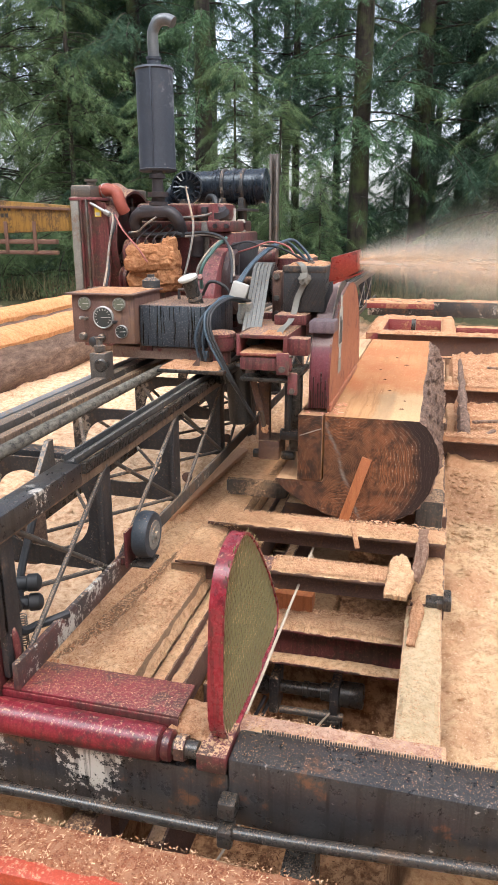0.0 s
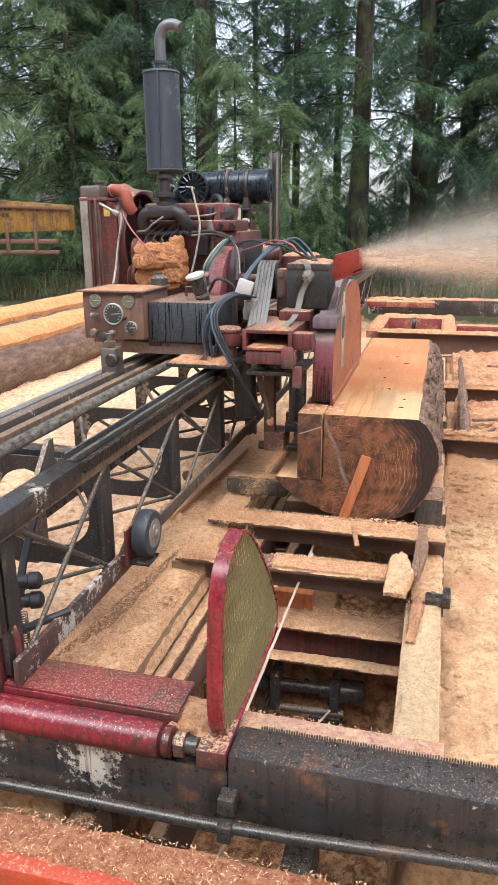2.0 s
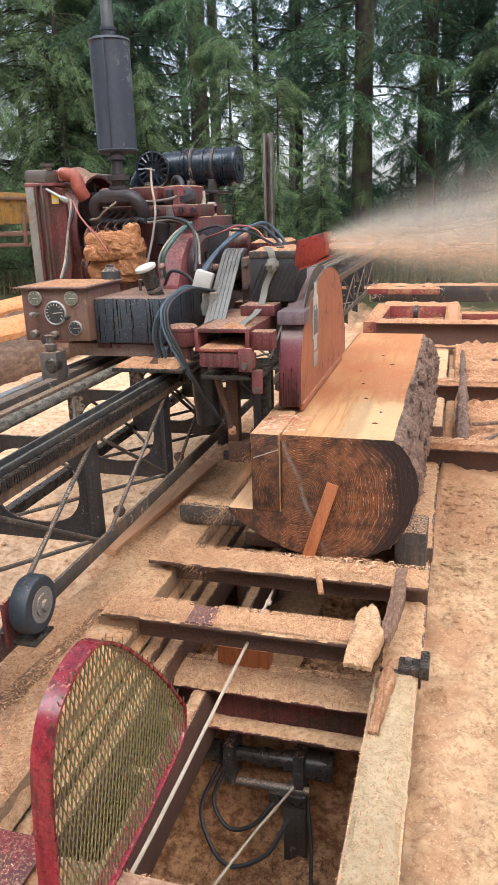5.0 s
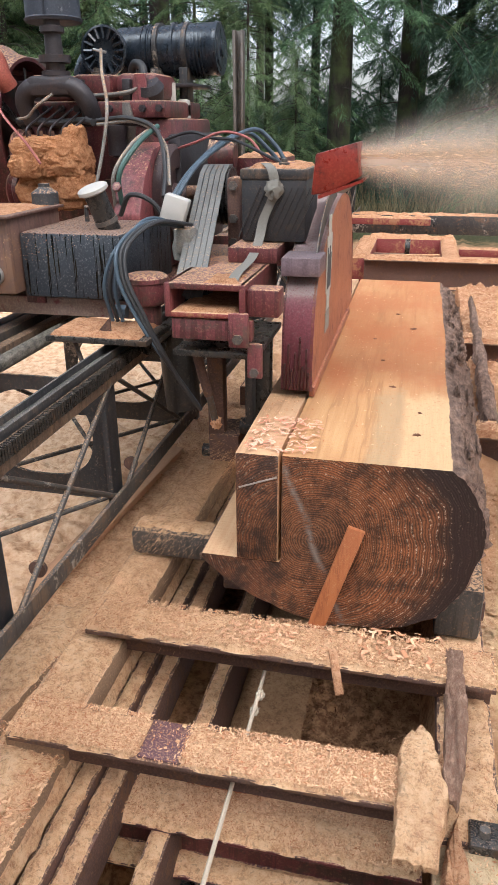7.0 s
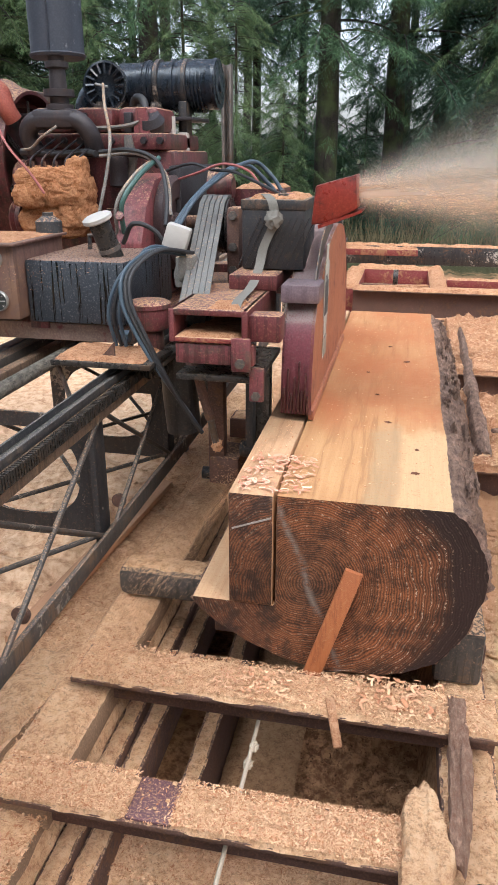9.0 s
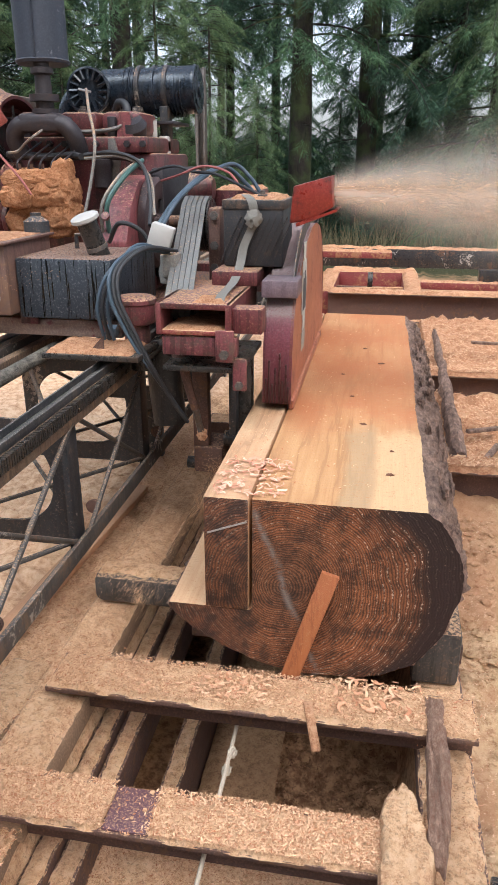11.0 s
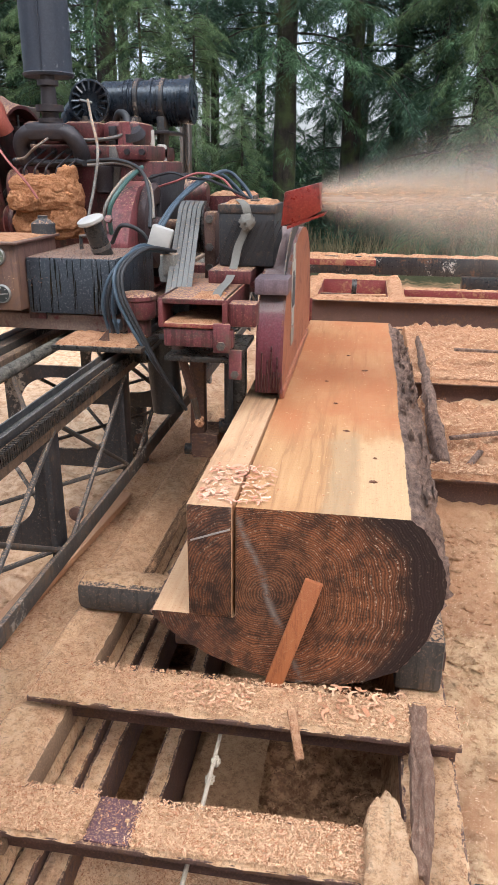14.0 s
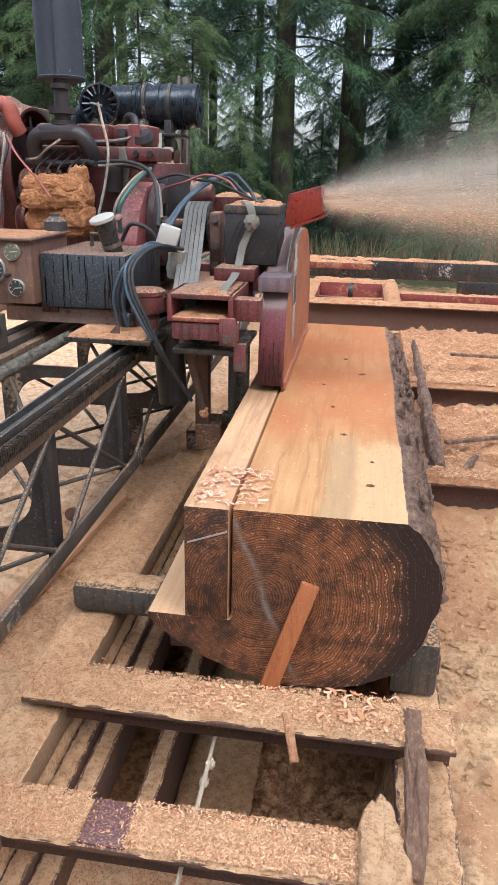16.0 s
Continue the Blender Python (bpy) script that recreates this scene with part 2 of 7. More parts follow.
def foliage(name, dark, pale):
    m, nt, p = nodes_of(name)
    g = nt.nodes.new("ShaderNodeNewGeometry")
    n = noise_tex(nt, coord(nt), 1.3, 4)
    c = mix(nt, g.outputs["Random Per Island"], dark, pale)
    c = mix(nt, ramp(nt, n, [(0.4, 0.0), (0.66, 0.6)]), c, tuple(x * 0.45 for x in dark))
    nt.links.new(c, p.inputs["Base Color"])
    p.inputs["Roughness"].default_value = 0.65
    p.inputs["Specular IOR Level"].default_value = 0.3
    t = nt.nodes.new("ShaderNodeBsdfTranslucent")
    nt.links.new(c, t.inputs[0])
    ad = nt.nodes.new("ShaderNodeMixShader")
    ad.inputs[0].default_value = 0.3
    nt.links.new(p.outputs[0], ad.inputs[1])
    nt.links.new(t.outputs[0], ad.inputs[2])
    nt.links.new(ad.outputs[0], nt.nodes["Material Output"].inputs[0])
    return m


def flake_mat(name, dark, pale):
    m, nt, p = nodes_of(name)
    g = nt.nodes.new("ShaderNodeNewGeometry")
    n = noise_tex(nt, coord(nt), 90, 3)
    nt.links.new(mix(nt, math_node(nt, "MULTIPLY_ADD", n, 0.3, math_node(nt, "SUBTRACT", g.outputs["Random Per Island"], 0.15)), dark, pale), p.inputs["Base Color"])
    p.inputs["Roughness"].default_value = 0.85
    p.inputs["Specular IOR Level"].default_value = 0.2
    return m


def ground_mat():
    m, nt, p = nodes_of("sawdust_ground")
    v = coord(nt)
    s = nt.nodes.new("ShaderNodeSeparateXYZ")
    nt.links.new(v, s.inputs[0])
    fine, mid_n, big = noise_tex(nt, v, 230, 4, 0.75), noise_tex(nt, v, 30, 6, 0.7), noise_tex(nt, v, 2.1, 5)
    vor = nt.nodes.new("ShaderNodeTexVoronoi")
    vor.inputs["Scale"].default_value = 130
    nt.links.new(mix(nt, 0.25, v, fine), vor.inputs["Vector"])
    c = ramp(nt, mid_n, [(0.36, (0.29, 0.14, 0.072)), (0.48, (0.53, 0.32, 0.172)), (0.60, (0.70, 0.48, 0.285))])
    c = mix(nt, ramp(nt, fine, [(0.47, 0.0), (0.6, 0.6)]), c, (0.76, 0.57, 0.36))
    c = mix(nt, ramp(nt, noise_tex(nt, v, 60, 4, 0.7), [(0.38, 0.7), (0.45, 0.0)]), c, (0.32, 0.155, 0.08))
    red = math_node(nt, "MULTIPLY_ADD", math_node(nt, "MINIMUM", s.outputs[1], 1.2), 0.10, big)
    c = mix(nt, ramp(nt, red, [(0.47, 0.0), (0.57, 0.8)]), c, mix(nt, mid_n, (0.32, 0.13, 0.065), (0.60, 0.32, 0.18)))
    c = mix(nt, ramp(nt, noise_tex(nt, v, 9, 6, 0.7), [(0.55, 0.0), (0.64, 0.5)]), c, (0.40, 0.18, 0.09))
    c = mix(nt, 0.3, c, mix(nt, vor.outputs["Color"], (0.30, 0.14, 0.06), (0.76, 0.55, 0.33)))
    # paler and pinker towards the left, with a noisy border
    left_pale = ramp(nt, math_node(nt, "MULTIPLY_ADD", big, 1.0, math_node(nt, "MULTIPLY", s.outputs[0], -0.6)), [(0.82, 0.0), (0.99, 0.95)])
    c = mix(nt, left_pale, c, ramp(nt, mid_n, [(0.34, (0.46, 0.24, 0.135)), (0.48, (0.68, 0.43, 0.265)), (0.60, (0.79, 0.56, 0.37))]))
    # darker brown the lower the ground lies, from about z 0.32 down
    low_brown = math_node(nt, "MULTIPLY", ramp(nt, math_node(nt, "MULTIPLY_ADD", mid_n, 0.12, math_node(nt, "SUBTRACT", 0.42, s.outputs[2])), [(0.16, 0.0), (0.34, 1.0)]), 0.85)
    c = mix(nt, low_brown, c, mix(nt, ramp(nt, mid_n, [(0.42, 0.0), (0.58, 1.0)]), (0.17, 0.075, 0.036), (0.48, 0.26, 0.135)))
    grass = mix(nt, mid_n, (0.016, 0.022, 0.010), (0.07, 0.065, 0.03))
    f = nt.nodes.new("ShaderNodeMapRange")
    f.inputs[1].default_value, f.inputs[2].default_value = 7.6, 8.3
    nt.links.new(math_node(nt, "MULTIPLY_ADD", big, 2.0, s.outputs[1]), f.inputs[0])
    c = mix(nt, f.outputs[0], c, grass)
    nt.links.new(c, p.inputs["Base Color"])
    p.inputs["Roughness"].default_value = 0.96
    p.inputs["Specular IOR Level"].default_value = 0.12
    bump(nt, p, math_node(nt, "ADD", mid_n, math_node(nt, "ADD", math_node(nt, "MULTIPLY", fine, 0.06), math_node(nt, "MULTIPLY", vor.outputs["Distance"], 0.3))), 0.6, 0.010)
    return m


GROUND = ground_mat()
SAWDUST = sawdust("sawdust_tan", (0.38, 0.16, 0.075), (0.70, 0.40, 0.21), (0.87, 0.60, 0.365))
SAWDUST_PALE = sawdust("sawdust_pale", (0.42, 0.275, 0.15), (0.60, 0.435, 0.255), (0.73, 0.575, 0.37))
SAWDUST_ORANGE = sawdust("sawdust_orange", (0.25, 0.09, 0.038), (0.48, 0.215, 0.105), (0.68, 0.40, 0.235))
SHAVING = flake_mat("wood_shaving", (0.50, 0.22, 0.115), (0.78, 0.50, 0.31))
SHAVING_PINK = flake_mat("fresh_pink_shaving", (0.58, 0.23, 0.14), (0.86, 0.52, 0.37))
FLECK = flake_mat("sawdust_fleck", (0.40, 0.165, 0.075), (0.80, 0.53, 0.32))
# darker brown flakes, for the pit only
PIT_FLECK = flake_mat("dark_brown_fleck", (0.10, 0.04, 0.02), (0.42, 0.22, 0.11))
RED = painted("worn_red_paint", (0.11, 0.024, 0.026), (0.07, 0.017, 0.018), (0.05, 0.030, 0.024), 0.7, 0.45, 0, 0.55, 0.4)
RED_PINK = painted("faded_red_paint", (0.165, 0.045, 0.05), (0.10, 0.030, 0.033), (0.10, 0.06, 0.05), 0.65, 0.42, 0, 0.55, 0.5)
GUARD_BAND = painted("dust_greyed_red_band", (0.27, 0.075, 0.095), (0.19, 0.055, 0.072), (0.14, 0.09, 0.085), 0.5, 0.42, 0, 0.9, 0.12, None, (0.42, 0.32, 0.30), 300)
RED_BRIGHT = painted("glossy_red_paint", (0.17, 0.008, 0.018), (0.105, 0.007, 0.013), (0.05, 0.016, 0.016), 0.6, 0.33, 0, 0.2, 0.3)
RED_FLECKED = painted("flecked_red_plate", (0.16, 0.014, 0.022), (0.105, 0.014, 0.018), (0.07, 0.03, 0.025), 0.7, 0.45, 0, 0.36, 0.3, None, (0.46, 0.27, 0.17), 170)
RED_DUSTY = painted("red_paint_under_dust", (0.20, 0.03, 0.03), (0.14, 0.02, 0.02), (0.32, 0.15, 0.07), 0.6, 0.6, 0, 1.0)
ORANGE_RED = painted("orange_red_paint", (0.19, 0.020, 0.012), (0.13, 0.014, 0.010), (0.05, 0.012, 0.010), 0.75, 0.3, 0, 0.2)
GUARD_SIDE = painted("guard_side_rubbed_orange", (0.34, 0.125, 0.06), (0.27, 0.085, 0.045), (0.16, 0.04, 0.035), 0.45, 0.5, 0, 0.3, 0.25)
BLACK = painted("worn_black_paint", (0.016, 0.017, 0.020), (0.028, 0.028, 0.03), (0.09, 0.06, 0.042), 0.45, 0.45, 0, 0.38, 0.3, (0.30, 0.26, 0.22))
BLACK_CHIP = painted("chipped_black_paint", (0.02, 0.02, 0.022), (0.03, 0.028, 0.028), (0.14, 0.062, 0.03), 0.42, 0.30, 0, 0.10, 0.5, (0.46, 0.42, 0.37), DUST, 420)
_m, _nt, _p = nodes_of("dribbled_black_tank")
_v = coord(_nt)
_f, _d = noise_tex(_nt, _v, 170, 5, 0.8), noise_tex(_nt, coord(_nt, scale=(130, 130, 4)), 1.0, 3)
_c = mix(_nt, noise_tex(_nt, _v, 14, 6), (0.014, 0.020, 0.030), (0.032, 0.041, 0.054))
_c = mix(_nt, ramp(_nt, _f, [(0.55, 0.0), (0.62, 0.6)]), _c, (0.22, 0.22, 0.22))
_w = ramp(_nt, _d, [(0.575, 0.0), (0.59, 1.0)])
_c = mix(_nt, _w, _c, (0.004, 0.004, 0.005))
_c = mix(_nt, math_node(_nt, "MULTIPLY", up_facing(_nt), ramp(_nt, noise_tex(_nt, _v, 260, 5, 0.8), [(0.42, 0.0), (0.52, 0.9)])), _c, (0.30, 0.18, 0.12))
_nt.links.new(_c, _p.inputs["Base Color"])
_nt.links.new(math_node(_nt, "MULTIPLY_ADD", _w, -0.3, 0.52), _p.inputs["Roughness"])
bump(_nt, _p, math_node(_nt, "ADD", _w, _f), 0.25, 0.002)
TANK_BLACK = _m
WET_BLACK = painted("wet_black_steel", (0.026, 0.028, 0.031), (0.05, 0.05, 0.05), (0.10, 0.08, 0.065), 0.5, 0.42, 0.2, 0.42, 0.4, None, (0.42, 0.36, 0.30), 420)
GUARD_RED = painted("oily_red_guard", (0.17, 0.040, 0.043), (0.11, 0.030, 0.032), (0.07, 0.035, 0.03), 0.6, 0.55, 0, 0.25, 0.4)
STEEL = painted("bare_grimy_steel", (0.11, 0.098, 0.09), (0.065, 0.057, 0.05), (0.08, 0.05, 0.032), 0.5, 0.45, 0.3, 0.45)
STEEL_DARK = painted("dark_greasy_steel", (0.028, 0.027, 0.026), (0.045, 0.04, 0.036), (0.07, 0.045, 0.03), 0.4, 0.28, 0.3, 0.22, 0.0, None, DUST, 300)
RUST = painted("rusty_iron", (0.11, 0.055, 0.04), (0.07, 0.038, 0.03), (0.15, 0.075, 0.04), 0.5, 0.75, 0.1, 0.45)
PIPE_GREY = painted("weathered_grey_pipe", (0.20, 0.19, 0.175), (0.13, 0.12, 0.105), (0.14, 0.09, 0.06), 0.5, 0.6, 0.1, 0.6)
PANEL = painted("brown_instrument_panel", (0.10, 0.05, 0.043), (0.14, 0.085, 0.065), (0.18, 0.10, 0.065), 0.5, 0.5, 0, 0.25, 0.3)
MUFFLER = painted("matt_black_muffler", (0.024, 0.031, 0.046), (0.034, 0.042, 0.060), (0.07, 0.07, 0.08), 0.35, 0.55, 0.1, 0.03, 0.0, (0.13, 0.14, 0.16))
CAST = painted("sooty_cast_iron", (0.020, 0.017, 0.020), (0.030, 0.024, 0.027), (0.06, 0.036, 0.032), 0.35, 0.5, 0.2, 0.04)
FILTER = painted("oily_black_drum", (0.010, 0.016, 0.025), (0.016, 0.024, 0.036), (0.05, 0.06, 0.07), 0.25, 0.28, 0.1, 0.05, 0.7)
RUBBER = plain("black_rubber", (0.022, 0.022, 0.024), 0.55)
BELT = painted("dusty_grey_belt", (0.10, 0.10, 0.095), (0.14, 0.14, 0.13), (0.2, 0.16, 0.12), 0.3, 0.6, 0, 0.15)
HOSE_BLUE = plain("slate_blue_hose", (0.05, 0.075, 0.10), 0.4)
HOSE_GREEN = plain("green_hose", (0.045, 0.10, 0.085), 0.45)
HOSE_RED = plain("red_hose", (0.30, 0.09, 0.08), 0.5)
ALU = plain("dull_aluminium", (0.40, 0.40, 0.39), 0.4, 0.7)
WHITE = plain("dusty_white_plastic", (0.42, 0.40, 0.37), 0.55, 0, 0.15)
YELLOW = plain("yellow_sticker", (0.75, 0.55, 0.05), 0.5, 0, 0.1)
CRANE_YELLOW = painted("weathered_yellow_paint", (0.21, 0.115, 0.018), (0.14, 0.075, 0.018), (0.07, 0.038, 0.018), 0.65, 0.55, 0, 0.25, 0.4)
DIAL_FACE = plain("black_dial_face", (0.03, 0.035, 0.035), 0.35)
DIAL_PALE = plain("pale_dial_face", (0.12, 0.13, 0.095), 0.35)
END_GRAIN = end_grain()
SAWN = sawn_wood("sawn_log_face", (0.62, 0.365, 0.17), (0.51, 0.265, 0.11), (0.48, 0.235, 0.105), stain=0.5, heart=True)
SAWN_PALE = sawn_wood("sawn_pale_face", (0.64, 0.42, 0.245), (0.57, 0.34, 0.185), (0.50, 0.25, 0.125))
LOOSE_PLANK = sawn_wood("pale_cedar_plank", (0.66, 0.40, 0.24), (0.56, 0.32, 0.18), (0.48, 0.24, 0.13))
STICK = sawn_wood("orange_cedar_stick", (0.45, 0.15, 0.05), (0.38, 0.12, 0.04), (0.30, 0.09, 0.035), (60, 20, 6))
OLD_WOOD = painted("weathered_dark_timber", (0.05, 0.043, 0.038), (0.085, 0.07, 0.058), (0.15, 0.10, 0.065), 0.4, 0.8, 0, 0.6, 0.4)
BARK = barky("wet_grey_bark", (0.07, 0.038, 0.028), (0.46, 0.285, 0.205), 62)
DUSTY_BARK = barky("dusty_brown_bark", (0.085, 0.05, 0.035), (0.33, 0.215, 0.155), 26, 0.0, (1, 0.3, 0.8))
DUSTY_WOOD = painted("dusty_timber", (0.26, 0.16, 0.095), (0.19, 0.115, 0.07), (0.34, 0.21, 0.12), 0.5, 0.9, 0, 0.9)
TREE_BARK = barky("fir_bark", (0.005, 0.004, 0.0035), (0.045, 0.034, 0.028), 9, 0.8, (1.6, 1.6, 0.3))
FIR = foliage("fir_needles", (0.045, 0.100, 0.050), (0.115, 0.200, 0.092))
# darker copy of FIR: the gloom of the wood is put into its colour
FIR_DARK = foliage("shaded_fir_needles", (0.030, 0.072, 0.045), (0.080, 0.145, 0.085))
FIR_LIGHT = foliage("light_fir_needles", (0.080, 0.140, 0.060), (0.175, 0.255, 0.115))
ROPE = plain("dirty_rope", (0.45, 0.37, 0.28), 0.9, 0, 0.35, 300)
RAIL_ORANGE = painted("bright_orange_red_rail", (0.34, 0.045, 0.018), (0.25, 0.035, 0.016), (0.16, 0.03, 0.02), 0.4, 0.35, 0, 0.3)
PATCH = painted("rubbed_purple_paint", (0.10, 0.04, 0.05), (0.07, 0.03, 0.04), (0.16, 0.08, 0.06), 0.4, 0.45, 0, 0.35, 0, None, DUST, 300)
MESH_WIRE = plain("olive_expanded_metal", (0.175, 0.150, 0.068), 0.5, 0.2, 0.6, 90)
CRUST = painted("dust_crusted_steel", (0.042, 0.038, 0.035), (0.075, 0.066, 0.058), (0.13, 0.085, 0.056), 0.5, 0.55, 0.1, 0.36, 0.3, (0.34, 0.30, 0.25), DUST, 300)
RACK = painted("rust_brown_rack", (0.14, 0.095, 0.066), (0.08, 0.058, 0.045), (0.26, 0.17, 0.105), 0.55, 0.6, 0.1, 0.35, 0.4, None, DUST, 300)
CRUSTY_PIPE = barky("sawdust_crusted_pipe", (0.022, 0.02, 0.018), (0.34, 0.30, 0.24), 60, 0.0, (1, 0.5, 1))
STRAP = plain("grey_webbing_strap", (0.16, 0.15, 0.13), 0.85, 0, 0.35, 200)
DRY_GRASS = foliage("dry_grass", (0.16, 0.13, 0.07), (0.30, 0.25, 0.14))


def airborne(name, col, solid):
    """Blown dust: thin streaks that let part of the light through."""
    m, nt, p = nodes_of(name)
    g = nt.nodes.new("ShaderNodeNewGeometry")
    c = mix(nt, g.outputs["Random Per Island"], tuple(x * 0.85 for x in col), tuple(min(1, x * 1.08) for x in col))
    nt.links.new(c, p.inputs["Base Color"])
    p.inputs["Roughness"].default_value = 1.0
    p.inputs["Specular IOR Level"].default_value = 0.0
    tl, both = nt.nodes.new("ShaderNodeBsdfTranslucent"), nt.nodes.new("ShaderNodeMixShader")
    nt.links.new(c, tl.inputs[0])
    nt.links.new(p.outputs[0], both.inputs[1])
    nt.links.new(tl.outputs[0], both.inputs[2])
    t, x = nt.nodes.new("ShaderNodeBsdfTransparent"), nt.nodes.new("ShaderNodeMixShader")
    x.inputs[0].default_value = solid
    nt.links.new(t.outputs[0], x.inputs[1])
    nt.links.new(both.outputs[0], x.inputs[2])
    nt.links.new(x.outputs[0], nt.nodes["Material Output"].inputs[0])
    return m


SPRAY_CORE = airborne("flying_sawdust_core", (0.84, 0.56, 0.34), 1.0)


# ---- geometry helpers ----
PLACE = {}


def start():
    return bmesh.new()


def merge(bm, tmp, m=None):
    me = bpy.data.meshes.new("tmp")
    if m is not None:
        tmp.transform(m)
    tmp.to_mesh(me)
    tmp.free()
    bm.from_mesh(me)
    bpy.data.meshes.remove(me)
    return bm


def box(bm, x0, x1, y0, y1, z0, z1, bev=0.004, m=None):
    t = bmesh.new()
    bmesh.ops.create_cube(t, size=1, matrix=Matrix.LocRotScale(((x0 + x1) / 2, (y0 + y1) / 2, (z0 + z1) / 2), None, (abs(x1 - x0), abs(y1 - y0), abs(z1 - z0))))
    if bev:
        bmesh.ops.bevel(t, geom=t.edges[:], offset=min(bev, 0.3 * min(abs(x1 - x0), abs(y1 - y0), abs(z1 - z0))), segments=2, affect="EDGES", profile=0.5)
    return merge(bm, t, m)


def along(p0, p1):
    p0, p1 = Vector(p0), Vector(p1)
    return Matrix.Translation((p0 + p1) / 2) @ (p1 - p0).to_track_quat("Z", "Y").to_matrix().to_4x4()


def cyl(bm, p0, p1, r, r2=None, seg=20):
    t = bmesh.new()
    bmesh.ops.create_cone(t, cap_ends=True, segments=seg, radius1=r, radius2=r if r2 is None else r2, depth=(Vector(p1) - Vector(p0)).length)
    return merge(bm, t, along(p0, p1))


def lathe(bm, p0, axis, profile, seg=28):
    """Rings of (distance along the axis, radius) round the axis from p0."""
    q = Vector(axis).normalized().to_track_quat("Z", "Y").to_matrix()
    rows = []
    for h, r in profile:
        rows.append([bm.verts.new(Vector(p0) + q @ Vector((r * math.cos(a), r * math.sin(a), h))) for a in (2 * math.pi * i / seg for i in range(seg))])
    for a, b in zip(rows, rows[1:]):
        for i in range(seg):
            bm.faces.new((a[i], a[(i + 1) % seg], b[(i + 1) % seg], b[i]))
    for ring in (rows[0], rows[-1]):
        bm.faces.new(ring)
    return bm


def curve_points(pts, n=8):
    pts = [Vector(p) for p in pts]
    ext = [2 * pts[0] - pts[1], *pts, 2 * pts[-1] - pts[-2]]
    out = []
    for i in range(1, len(ext) - 2):
        a, b, c, d = ext[i - 1:i + 3]
        for k in range(n):
            t = k / n
            out.append(0.5 * ((2 * b) + (c - a) * t + (2 * a - 5 * b + 4 * c - d) * t * t + (3 * b - a - 3 * c + d) * t ** 3))
    return out + [pts[-1]]


def tube(bm, pts, r, seg=8, n=8, taper=1.0, smooth=True):
    line = curve_points(pts, n) if smooth and len(pts) > 2 else [Vector(p) for p in pts]
    rings, side = [], Vector((0.31, 0.57, 0.76))
    for i, p in enumerate(line):
        d = (line[min(i + 1, len(line) - 1)] - line[max(i - 1, 0)]).normalized()
        side = (side - d * side.dot(d)).normalized()
        up = d.cross(side)
        rr = r * (1 + (taper - 1) * i / (len(line) - 1))
        rings.append([bm.verts.new(p + rr * (side * math.cos(a) + up * math.sin(a))) for a in (2 * math.pi * k / seg for k in range(seg))])
    for a, b in zip(rings, rings[1:]):
        for k in range(seg):
            bm.faces.new((a[k], a[(k + 1) % seg], b[(k + 1) % seg], b[k]))
    bm.faces.new(rings[0][::-1])
    bm.faces.new(rings[-1])
    return bm


def prism(bm, pts, axis, a0, a1, bev=0.0):
    """A polygon extruded along an axis: pts are (y, z) for x, (x, z) for y, (x, y) for z."""
    def at(p, a):
        return {"x": (a, p[0], p[1]), "y": (p[0], a, p[1]), "z": (p[0], p[1], a)}[axis]
    t = bmesh.new()
    low, high = [t.verts.new(at(p, a0)) for p in pts], [t.verts.new(at(p, a1)) for p in pts]
    t.faces.new(low)
    t.faces.new(high[::-1])
    for i in range(len(pts)):
        j = (i + 1) % len(pts)
        t.faces.new((low[j], low[i], high[i], high[j]))
    bmesh.ops.recalc_face_normals(t, faces=t.faces[:])
    if bev:
        bmesh.ops.bevel(t, geom=t.edges[:], offset=bev, segments=2, affect="EDGES", profile=0.5)
    return merge(bm, t)


def blob(bm, c, r, rough=0.3, sub=3, freq=9.0):
    t = bmesh.new()
    bmesh.ops.create_icosphere(t, subdivisions=sub, radius=1)
    for v in t.verts:
        d = v.co.copy()
        k = 1 + rough * noise.noise(Vector(c) * 7 + d * freq * 0.35) + rough * 0.5 * noise.noise(Vector(c) * 3 + d * freq)
        v.co = Vector(c) + Vector((d.x * r[0], d.y * r[1], d.z * r[2])) * k
    return merge(bm, t)


def sheet(bm, x0, x1, y0, y1, z, thick=0.015, step=0.012, ragged=0.012, seed=0.0, rough=0.6):
    """A bed of sawdust lying on a flat top: uneven height, ragged rounded edges."""
    nx, ny = max(3, int((x1 - x0) / step)), max(3, int((y1 - y0) / step))
    g = []
    for j in range(ny + 1):
        row = []
        for i in range(nx + 1):
            u, v = i / nx, j / ny
            x, y = x0 + (x1 - x0) * u, y0 + (y1 - y0) * v
            e = min(u * (x1 - x0), (1 - u) * (x1 - x0), v * (y1 - y0), (1 - v) * (y1 - y0))
            h = thick * min(1, (e / 0.018) ** 0.5) * (1 - rough * 0.5 + rough * noise.noise(Vector((x * 14, y * 14, seed)))) + min(thick * 0.35, 0.006) * noise.noise(Vector((x * 60, y * 60, seed)))
            if e < 1e-6:
                x += ragged * 0.5 * noise.noise(Vector((y * 30, x * 30, seed + 5)))
                y += ragged * 0.5 * noise.noise(Vector((x * 30, y * 30, seed + 9)))
                h = -0.002
            row.append(bm.verts.new((x, y, z + max(h, 0.001 if e > 1e-6 else -0.002))))
        g.append(row)
    for j in range(ny):
        for i in range(nx):
            bm.faces.new((g[j][i], g[j][i + 1], g[j + 1][i + 1], g[j + 1][i]))
    return bm


